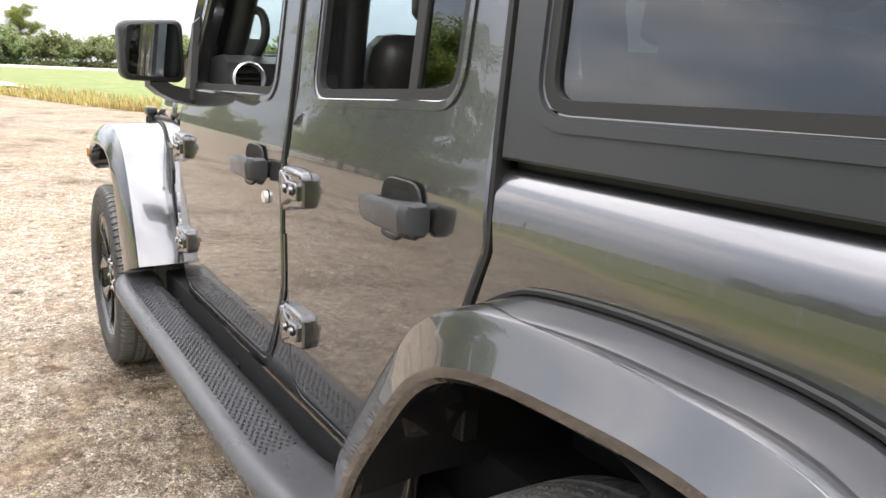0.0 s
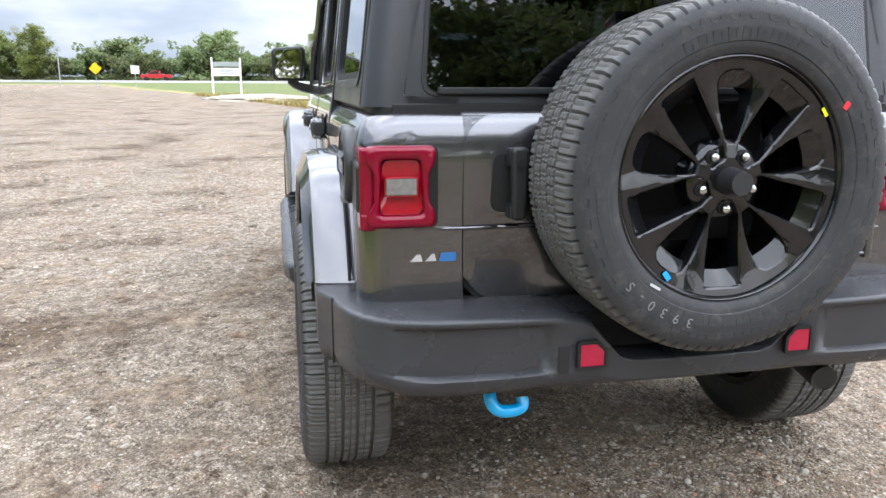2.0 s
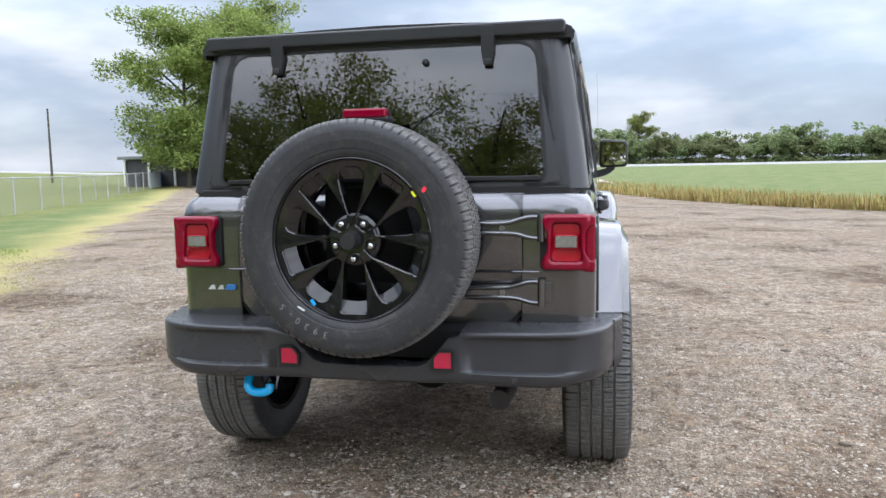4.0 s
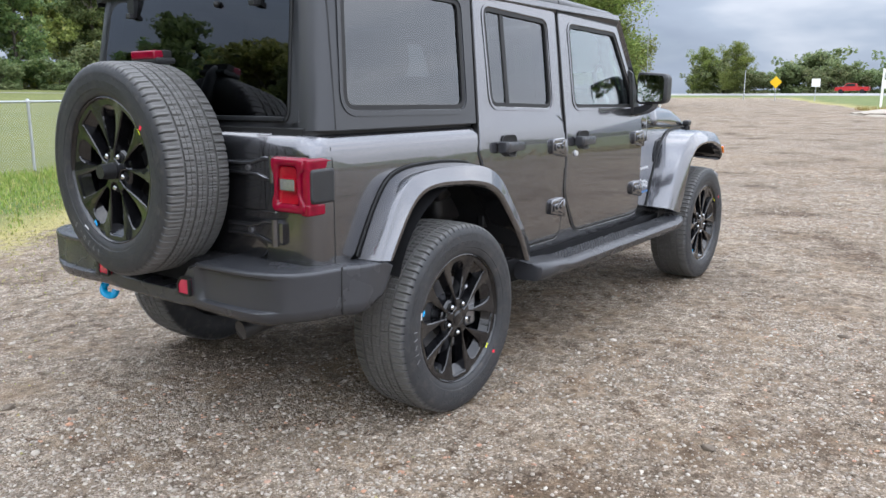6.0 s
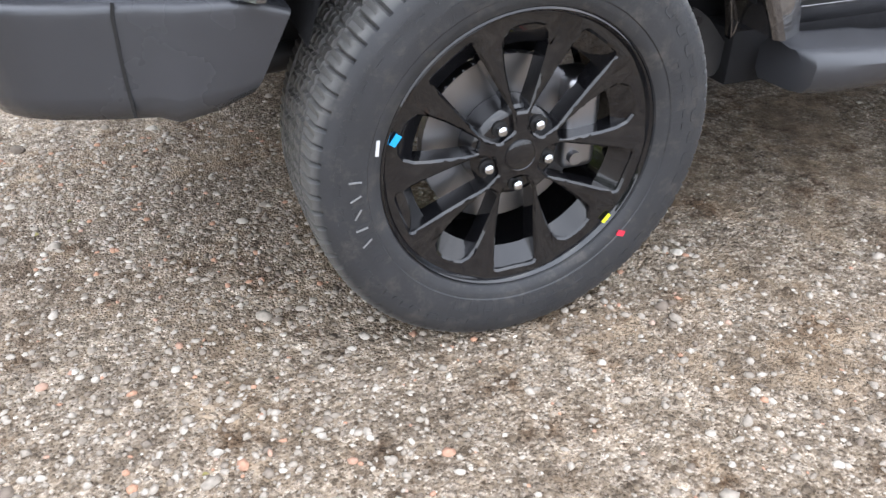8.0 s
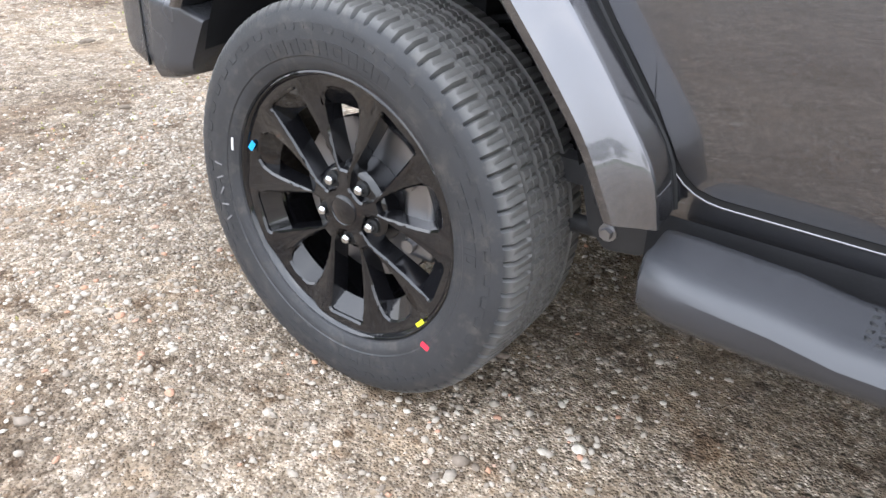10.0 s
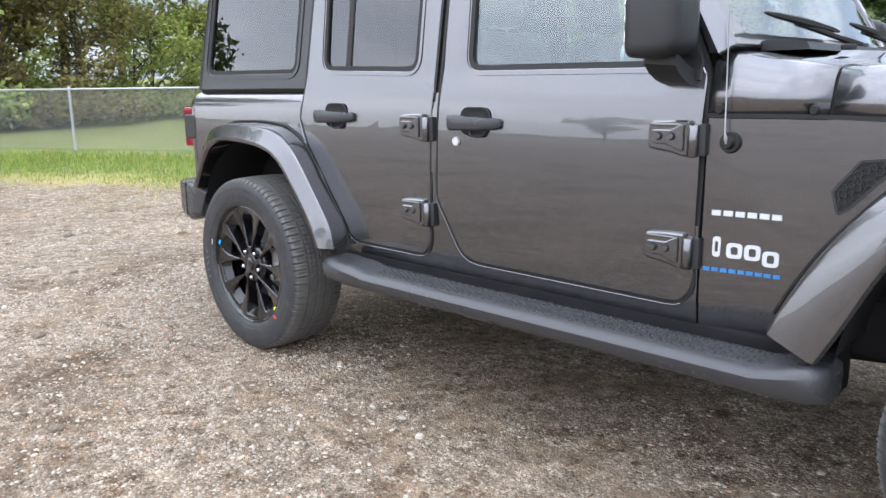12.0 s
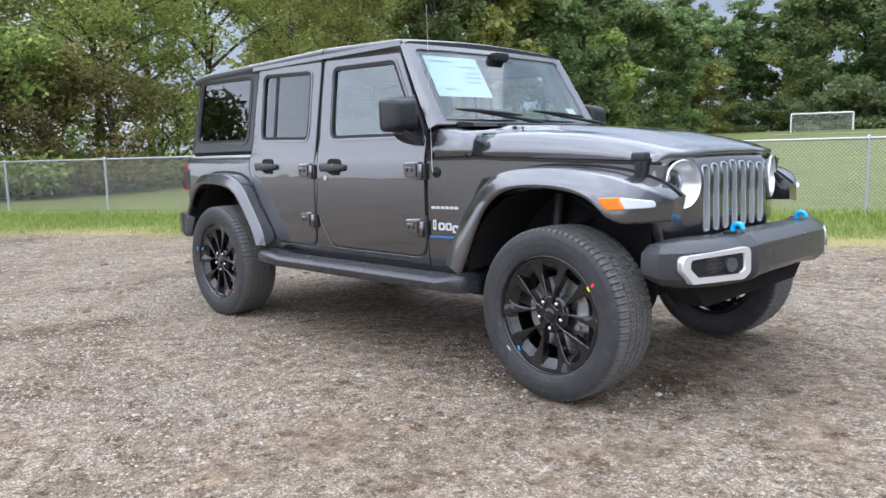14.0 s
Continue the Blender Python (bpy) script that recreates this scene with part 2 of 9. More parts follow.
def glass(name, tint, rough=0.0, f0=0.055):
    """Sheet glass: a clear mirror-like face over the tint of the pane."""
    m = bpy.data.materials.new(name)
    m.use_nodes = True
    n, l = m.node_tree.nodes, m.node_tree.links
    n.clear()
    out = n.new("ShaderNodeOutputMaterial")
    tr = n.new("ShaderNodeBsdfTransparent")
    tr.inputs["Color"].default_value = (*tint, 1)
    gl = n.new("ShaderNodeBsdfGlossy")
    gl.inputs["Roughness"].default_value = rough
    gl.inputs["Color"].default_value = (0.95, 0.97, 1.0, 1)
    # gloss grows towards grazing, the same from both faces of the pane
    lw = n.new("ShaderNodeLayerWeight")
    pw = n.new("ShaderNodeMath")
    pw.operation, pw.inputs[1].default_value = "POWER", 4.2
    l.new(lw.outputs["Facing"], pw.inputs[0])
    fr = n.new("ShaderNodeMapRange")
    fr.inputs["To Min"].default_value, fr.inputs["To Max"].default_value = f0, 1.0
    l.new(pw.outputs[0], fr.inputs["Value"])
    mx = n.new("ShaderNodeMixShader")
    l.new(fr.outputs["Result"], mx.inputs["Fac"])
    l.new(tr.outputs["BSDF"], mx.inputs[1])
    l.new(gl.outputs["BSDF"], mx.inputs[2])
    l.new(mx.outputs["Shader"], out.inputs["Surface"])
    return m


PRIVACY = glass("dark_privacy_glass", (0.25, 0.265, 0.27), f0=0.085)
REARGLASS = glass("dark_rear_glass", (0.16, 0.17, 0.175), f0=0.078)
CLEARGLASS = glass("clear_green_glass", (0.70, 0.78, 0.77), f0=0.10)
WINDSHIELD = glass("laminated_windshield", (0.82, 0.89, 0.89), f0=0.06)


# ---- tools for building ----
def finish(name, me, material, parent=None, label="", angle=38):
    me.materials.append(material)
    me.shade_smooth()
    me.set_sharp_from_angle(angle=radians(angle))
    ob = new(name, me)
    if parent is not None:
        ob.parent = parent
        ob.matrix_parent_inverse = parent.matrix_world.inverted()
    if label:
        tagged(ob, label)
    return ob


def part(name, bm, material, parent, label="", angle=38, weighted=False):
    """One bmesh as ONE mesh object under a thing or a part."""
    me = bpy.data.meshes.new(name)
    bmesh.ops.recalc_face_normals(bm, faces=bm.faces)
    bm.to_mesh(me)
    bm.free()
    ob = finish(name, me, material, parent, label, angle)
    if weighted:
        ob.modifiers.new("weighted", "WEIGHTED_NORMAL").keep_sharp = True
    return ob


def soft_edges(bm, width, segments=2, angle=32):
    edges = [e for e in bm.edges if len(e.link_faces) == 2 and e.calc_face_angle(0) > radians(angle)]
    if edges and width:
        bmesh.ops.bevel(bm, geom=edges, offset=width, segments=segments, affect="EDGES", profile=0.6, clamp_overlap=True)
    return bm


def add_box(bm, centre, size, turn=None):
    m = Matrix.Translation(centre) @ (turn.to_4x4() if turn else Matrix()) @ Matrix.Diagonal((*size, 1))
    return bmesh.ops.create_cube(bm, size=1, matrix=m)["verts"]


def block(name, centre, size, material, parent, bevel=0.006, turn=None, label="", segments=2, taper=None):
    """A block with softened edges. taper: (axis, sign, factor), one end drawn in."""
    bm = bmesh.new()
    vs = add_box(bm, (0, 0, 0), size)
    if taper:
        axis, sign, k = taper
        for v in vs:
            if v.co[axis] * sign > 0:
                for a in range(3):
                    if a != axis:
                        v.co[a] *= k
    soft_edges(bm, bevel, segments)
    bm.transform(Matrix.Translation(centre) @ (turn.to_4x4() if turn else Matrix()))
    return part(name, bm, material, parent, label, weighted=True)


def fillet(points, n=5):
    """A closed outline of (a, b, radius) with its corners rounded."""
    out = []
    count = len(points)
    for i, (x, y, r) in enumerate(points):
        p = Vector((x, y))
        if r <= 0:
            out.append(p)
            continue
        a, c = Vector(points[i - 1][:2]), Vector(points[(i + 1) % count][:2])
        u, v = (a - p), (c - p)
        lu, lv = u.length, v.length
        u, v = u / lu, v / lv
        half = math.acos(max(-1, min(1, u.dot(v)))) / 2
        d = min(r / max(math.tan(half), 1e-4), lu * 0.48, lv * 0.48)
        s, e = p + u * d, p + v * d
        for k in range(n + 1):
            t = k / n
            out.append((1 - t) ** 2 * s + 2 * t * (1 - t) * p + t * t * e)
    return out


def prism(name, outline, axis, a, b, material, parent, bevel=0.004, label="", segments=2):
    """A closed outline drawn through from a to b along an axis (0, 1, 2). The outline's pair are the other two axes in order."""
    bm = bmesh.new()
    rest = [k for k in range(3) if k != axis]

    def at(p, depth):
        co = [0, 0, 0]
        co[axis], co[rest[0]], co[rest[1]] = depth, p[0], p[1]
        return bm.verts.new(co)

    low, high = [at(p, a) for p in outline], [at(p, b) for p in outline]
    bm.faces.new(low)
    bm.faces.new(high[::-1])
    for i in range(len(outline)):
        j = (i + 1) % len(outline)
        bm.faces.new((low[i], low[j], high[j], high[i]))
    bmesh.ops.recalc_face_normals(bm, faces=bm.faces)
    soft_edges(bm, bevel, segments, 40)
    return part(name, bm, material, parent, label, weighted=True)


def loft(name, rows, material, parent, label="", closed=False, caps=True, angle=38, ring=False):
    """Skin over rows of points. closed: each row is a loop; ring: the last row meets the first."""
    bm = bmesh.new()
    vs = [[bm.verts.new(p) for p in row] for row in rows]
    n = len(rows[0])
    steps = len(vs) if ring else len(vs) - 1
    for i in range(steps):
        a, b = vs[i], vs[(i + 1) % len(vs)]
        for k in range(n if closed else n - 1):
            k2 = (k + 1) % n
            bm.faces.new((a[k], a[k2], b[k2], b[k]))
    if closed and caps and not ring:
        bm.faces.new(vs[0])
        bm.faces.new(vs[-1][::-1])
    return part(name, bm, material, parent, label, angle)


def ring_rows(path, radius, n=8):
    """Circles square to a path of points, for tubes."""
    pts = [Vector(p) for p in path]
    rows, side = [], None
    for i, p in enumerate(pts):
        d = (pts[min(i + 1, len(pts) - 1)] - pts[max(i - 1, 0)]).normalized()
        ref = side if side is not None else (Vector((0, 0, 1)) if abs(d.z) < 0.9 else Vector((1, 0, 0)))
        up = (ref - d * ref.dot(d)).normalized()
        side = up
        w = d.cross(up)
        r = radius[i] if isinstance(radius, (list, tuple)) else radius
        rows.append([p + r * (math.cos(t) * up + math.sin(t) * w) for t in (2 * math.pi * k / n for k in range(n))])
    return rows


def tube(name, path, radius, material, parent, label="", n=8):
    return loft(name, ring_rows(path, radius, n), material, parent, label, closed=True, angle=50)


def smooth_path(points, n=6):
    """A rounded line through points."""
    pts = [Vector(p) for p in points]
    out = []
    for i in range(len(pts) - 1):
        p0, p1, p2, p3 = pts[max(i - 1, 0)], pts[i], pts[i + 1], pts[min(i + 2, len(pts) - 1)]
        for k in range(n):
            t = k / n
            out.append(0.5 * (2 * p1 + (p2 - p0) * t + (2 * p0 - 5 * p1 + 4 * p2 - p3) * t * t + (3 * p1 - p0 - 3 * p2 + p3) * t ** 3))
    out.append(pts[-1])
    return out


def resample(points, n):
    """n points at even steps along a line."""
    pts = [Vector(p) for p in points]
    d = [0]
    for a, b in zip(pts, pts[1:]):
        d.append(d[-1] + (b - a).length)
    out, k = [], 0
    for i in range(n):
        s = d[-1] * i / (n - 1)
        while k < len(pts) - 2 and d[k + 1] < s:
            k += 1
        f = (s - d[k]) / max(d[k + 1] - d[k], 1e-9)
        out.append(pts[k].lerp(pts[k + 1], min(1, f)))
    return out


def sheet(name, outline, to, material, parent, holes=(), thick=0.012, cuts_a=(), cuts_b=(), edge=0.004, label="", angle=30):
    """A panel: an outline (a, b), with holes, laid onto the surface to(a, b, depth) and given thickness and rounded rims."""
    bm = bmesh.new()
    for loop in (outline, *holes):
        vs = [bm.verts.new((p[0], p[1], 0)) for p in loop]
        for i in range(len(vs)):
            bm.edges.new((vs[i], vs[(i + 1) % len(vs)]))
    bmesh.ops.triangle_fill(bm, use_beauty=True, use_dissolve=False, edges=bm.edges[:])
    for axis, cuts in ((0, cuts_a), (1, cuts_b)):
        for c in cuts:
            co = [0, 0, 0]
            no = [0, 0, 0]
            co[axis], no[axis] = c, 1
            bmesh.ops.bisect_plane(bm, geom=bm.verts[:] + bm.edges[:] + bm.faces[:], plane_co=co, plane_no=no)
    for f in bm.faces:
        if f.normal.z < 0:
            f.normal_flip()
    if edge:
        bmesh.ops.inset_region(bm, faces=bm.faces[:], thickness=edge, use_boundary=True, use_even_offset=True)
    bm.verts.ensure_lookup_table()
    bm.verts.index_update()
    rim = {v.index for e in bm.edges if len(e.link_faces) == 1 for v in e.verts}
    flat = [(v.co.x, v.co.y) for v in bm.verts]
    faces = [[v.index for v in f.verts] for f in bm.faces]
    border = [(e.verts[0].index, e.verts[1].index) for e in bm.edges if len(e.link_faces) == 1]
    bm.free()
    n = len(flat)
    verts = [to(a, b, edge * 0.8 if i in rim and edge else 0.0) for i, (a, b) in enumerate(flat)]
    verts += [to(a, b, thick) for a, b in flat]
    faces += [[n + i for i in reversed(f)] for f in faces]
    faces += [[i, j, n + j, n + i] for i, j in border]
    out = bmesh.new()
    vs = [out.verts.new(v) for v in verts]
    for f in faces:
        try:
            out.faces.new([vs[i] for i in f])
        except ValueError:
            pass
    return part(name, out, material, parent, label, angle)


def ribbon(name, outline, to, width, depth, material, parent, thick=0.006, closed=True):
    """A narrow strip that runs along an outline on a surface."""
    pts = [Vector(p) for p in outline]
    n = len(pts)
    bm = bmesh.new()
    rows = []
    for i, p in enumerate(pts):
        a = pts[(i - 1) % n] if closed or i else pts[0]
        c = pts[(i + 1) % n] if closed or i < n - 1 else pts[-1]
        d = (c - a)
        d = d.normalized() if d.length > 1e-9 else Vector((1, 0))
        s = Vector((-d.y, d.x)) * width / 2
        q, r = p + s, p - s
        rows.append([bm.verts.new(to(q.x, q.y, depth)), bm.verts.new(to(r.x, r.y, depth)), bm.verts.new(to(r.x, r.y, depth + thick)), bm.verts.new(to(q.x, q.y, depth + thick))])
    for i in range(n if closed else n - 1):
        a, b = rows[i], rows[(i + 1) % n]
        for k in range(4):
            bm.faces.new((a[k], a[(k + 1) % 4], b[(k + 1) % 4], b[k]))
    return part(name, bm, material, parent)


def steps(a, b, n):
    return [a + (b - a) * i / n for i in range(n + 1)]


def table(x, knots):
    """A line through knots (x, value), read at x."""
    return float(np.interp(x, [k[0] for k in knots], [k[1] for k in knots]))


# ---- the car: x ahead from the rear axle, y to its left, z up from the ground ----
car = tagged(new("car"), "dark grey metallic four-door off-road car parked on gravel", "car")
REAR, CORNER = -0.690, 0.075
SIDES = (1, -1)


def body_y(z):
    """Half the body's width at a height, below the belt."""
    return table(z, [(0.40, 0.70), (0.47, 0.757), (0.52, 0.776), (0.60, 0.787), (0.75, 0.793), (0.95, 0.794), (1.05, 0.792), (1.10, 0.789), (1.13, 0.782), (1.152, 0.769), (1.17, 0.751)])


def door_y(z):
    return table(z, [(0.50, 0.779), (0.56, 0.786), (0.62, 0.791), (0.78, 0.796), (0.98, 0.796), (1.06, 0.794), (1.11, 0.790), (1.16, 0.782), (1.21, 0.772), (1.25, 0.765), (1.50, 0.736), (1.74, 0.705)])


def top_y(z):
    return 0.770 - 0.122 * (z - 1.18)


def rear_x(z):
    return -0.640 + 0.155 * (z - 1.18)


def tub(s):
    """The tub's skin: a runs forward along the side and, past the rear corner, across the back."""
    def to(a, b, d):
        y = body_y(b)
        inset = 0.789 - y if b > 1.10 else 0
        xr = REAR + inset
        c = xr + CORNER
        arc = math.pi * CORNER / 2
        if a >= c:
            return (a, s * (y - d), b)
        if a > c - arc:
            t = (c - a) / CORNER
            return (c - (CORNER - d) * math.sin(t), s * (y - CORNER + (CORNER - d) * math.cos(t)), b)
        return (xr + d, s * (y - CORNER - (c - arc - a)), b)
    return to


def shell(s):
    """The hard top's skin, wrapped round the rear corner in the same way."""
    r = 0.085
    def to(a, b, d):
        y, xr = top_y(b), rear_x(b)
        c, arc = xr + r, math.pi * r / 2
        if a >= c:
            return (a, s * (y - d), b)
        if a > c - arc:
            t = (c - a) / r
            return (c - (r - d) * math.sin(t), s * (y - r + (r - d) * math.cos(t)), b)
        return (xr + d, s * (y - r - (c - arc - a)), b)
    return to


def doorskin(s):
    return lambda a, b, d: (a, s * (door_y(b) - d), b)


def sideskin(s):
    return lambda a, b, d: (a, s * (body_y(min(b, 1.17)) - d if b < 1.16 else top_y(b) + 0.006 - d), b)


def front_y(x):
    return table(x, [(2.10, 0.782), (2.20, 0.766), (2.40, 0.744), (3.36, 0.622), (3.45, 0.600)])


def frontskin(s):
    return lambda a, b, d: (a, s * (front_y(a) - max(0, 0.62 - b) * 0.12 - d), b)


ZCUTS = (0.47, 0.50, 0.54, 0.60, 0.75, 0.95, 1.05, 1.10, 1.115, 1.13, 1.141, 1.152, 1.161)
ARCH_TUB = [(0.345, 0.905), (0.24, 0.960), (0.05, 0.985), (-0.20, 0.975), (-0.33, 0.90), (-0.43, 0.79), (-0.49, 0.705)]
R_DOOR = fillet([(0.321, 1.19, 0), (0.301, 1.055, 0.06), (0.345, 0.957, 0.08), (0.535, 0.693, 0.06), (0.606, 0.566, 0.10), (1.068, 0.565, 0.075), (1.074, 0.80, 0.1), (1.086, 1.18, 0.1), (1.100, 1.725, 0.03), (0.362, 1.738, 0.04)], 6)
F_DOOR = fillet([(1.113, 1.10, 0.2), (1.106, 0.79, 0.08), (1.235, 0.574, 0.11), (2.094, 0.570, 0.085), (2.097, 1.205, 0.05), (1.838, 1.700, 0.03), (1.128, 1.725, 0.03)], 6)
R_WIN = fillet([(0.437, 1.256, 0.055), (0.990, 1.240, 0.055), (0.998, 1.668, 0.05), (0.436, 1.690, 0.05)], 5)
F_WIN = fillet([(1.236, 1.238, 0.055), (2.035, 1.232, 0.04), (1.795, 1.655, 0.05), (1.230, 1.668, 0.05)], 5)
Q_WIN = fillet([(-0.498, 1.254, 0.055), (0.240, 1.248, 0.055), (0.266, 1.700, 0.05), (-0.448, 1.712, 0.06)], 5)


def shrink(loop, by):
    """An outline drawn in (or, for a negative value, out) by a distance."""
    pts = [Vector(p) for p in loop]
    area = sum(a.x * b.y - b.x * a.y for a, b in zip(pts, pts[1:] + pts[:1]))
    sign = 1 if area > 0 else -1
    out = []
    for i, p in enumerate(pts):
        d = (pts[(i + 1) % len(pts)] - pts[i - 1]).normalized()
        out.append(p + Vector((-d.y, d.x)) * by * sign)
    return out


def handle(s, x, z, parent):
    """A pull handle over a scooped cup."""
    y = s * 0.795
    bm = bmesh.new()
    cup = fillet([(-0.078, -0.046, 0.035), (0.062, -0.046, 0.035), (0.062, 0.050, 0.04), (-0.074, 0.050, 0.04)], 4)
    rows = [[(x + p.x * k, y + s * dy, z + 0.004 + p.y * k) for p in cup] for k, dy in ((1.0, 0.0), (0.96, 0.0035), (0.80, 0.002), (0.45, -0.002))]
    base = loft("handle_cup", rows, SEAL, parent, "dark scooped cup behind the handle", closed=True)
    sections = []
    edge = ((-1, -0.6), (-0.6, -0.96), (0.45, -0.92), (0.86, -0.66), (0.96, -0.2), (1, 0.55), (0.74, 0.94), (-0.6, 1), (-1, 0.7))
    for t, out, h, w in ((0.108, 0.004, 0.009, 0.004), (0.100, 0.012, 0.014, 0.007), (0.080, 0.026, 0.019, 0.011), (0.045, 0.036, 0.022, 0.013), (-0.035, 0.037, 0.0245, 0.015), (-0.066, 0.034, 0.027, 0.019), (-0.088, 0.027, 0.028, 0.026), (-0.100, 0.022, 0.027, 0.022), (-0.104, 0.019, 0.023, 0.016)):
        sections.append([(x + t, y + s * (out + w * a), z + h * b) for a, b in edge])
    pull = loft("door_handle", sections, GREYPLASTIC, parent, "dark grey pull handle", closed=True, angle=28)
    tube("handle_lip", smooth_path([(x - 0.03, y + s * 0.004, z - 0.028), (x - 0.018, y + s * 0.012, z - 0.042), (x + 0.03, y + s * 0.012, z - 0.042), (x + 0.042, y + s * 0.004, z - 0.028)], 4), 0.004, PLASTIC, parent)
    return pull


def hinge(s, x, z, parent):
    """An exposed strap hinge with two bolts; x is the knuckle's place."""
    y = s * 0.795
    o = fillet([(x - 0.138, z - 0.034, 0.018), (x - 0.065, z - 0.044, 0.02), (x - 0.030, z - 0.054, 0.01), (x - 0.018, z - 0.050, 0.006), (x - 0.018, z + 0.044, 0.006), (x - 0.06, z + 0.044, 0.02), (x - 0.138, z + 0.040, 0.022)], 4)
    leaf = prism("hinge", o, 1, y - s * 0.006, y + s * 0.019, PAINT, parent, bevel=0.011, label="painted strap hinge", segments=1)
    inner = fillet([(x - 0.124, z - 0.020, 0.010), (x - 0.075, z - 0.022, 0.02), (x - 0.030, z - 0.042, 0.006), (x - 0.030, z + 0.038, 0.006), (x - 0.066, z + 0.018, 0.02), (x - 0.124, z + 0.018, 0.010)], 4)

    prism("hinge_rib", inner, 1, y + s * 0.016, y + s * 0.0275, PAINT, leaf, bevel=0.0065, segments=1)
    tube("knuckle", [(x - 0.008, y + s * 0.008, z - 0.055), (x - 0.008, y + s * 0.008, z - 0.052), (x - 0.008, y + s * 0.008, z + 0.030), (x - 0.008, y + s * 0.008, z + 0.033)], [0.011, 0.0145, 0.0145, 0.011], PAINT, leaf, n=12)
    for bx in (x - 0.100, x - 0.062):
        to_side = Matrix.Rotation(radians(-90 * s), 4, "X")
        bm = bmesh.new()
        bmesh.ops.create_cone(bm, cap_ends=True, segments=14, radius1=0.0118, radius2=0.0114, depth=0.003, matrix=Matrix.Translation((bx, y + s * 0.0280, z + 0.001)) @ to_side)
        part("bolt_ring", bm, SEAL, leaf)
        bm = bmesh.new()
        bmesh.ops.create_cone(bm, cap_ends=True, segments=12, radius1=0.0098, radius2=0.0078, depth=0.009, matrix=Matrix.Translation((bx, y + s * 0.0320, z + 0.001)) @ to_side)
        part("bolt", bm, PAINT, leaf)
    block("hinge_ridge", (x - 0.085, y + s * 0.015, z + 0.031), (0.086, 0.014, 0.010), PAINT, leaf, 0.004)
    # the fixed leaf on the pillar, and its shade gap
    block("hinge_leaf", (x + 0.016, y - s * 0.002, z - 0.008), (0.020, 0.020, 0.085), PLASTIC, leaf, 0.004)
    return leaf


def window(s, loop, to, material, parent, name, frame=0.016, depth=0.012, open_pane=False):
    seal = ribbon("window_seal", shrink(loop, 0.006), to, 0.020, 0.0015, SEAL, parent, thick=0.014)
    if not open_pane:
        pane = sheet(name, shrink(loop, 0.004), lambda a, b, d: to(a, b, d + depth), material, parent, thick=0.004, edge=0, cuts_b=(1.35, 1.45, 1.55))
        pane.visible_shadow = False
        return pane
    return seal


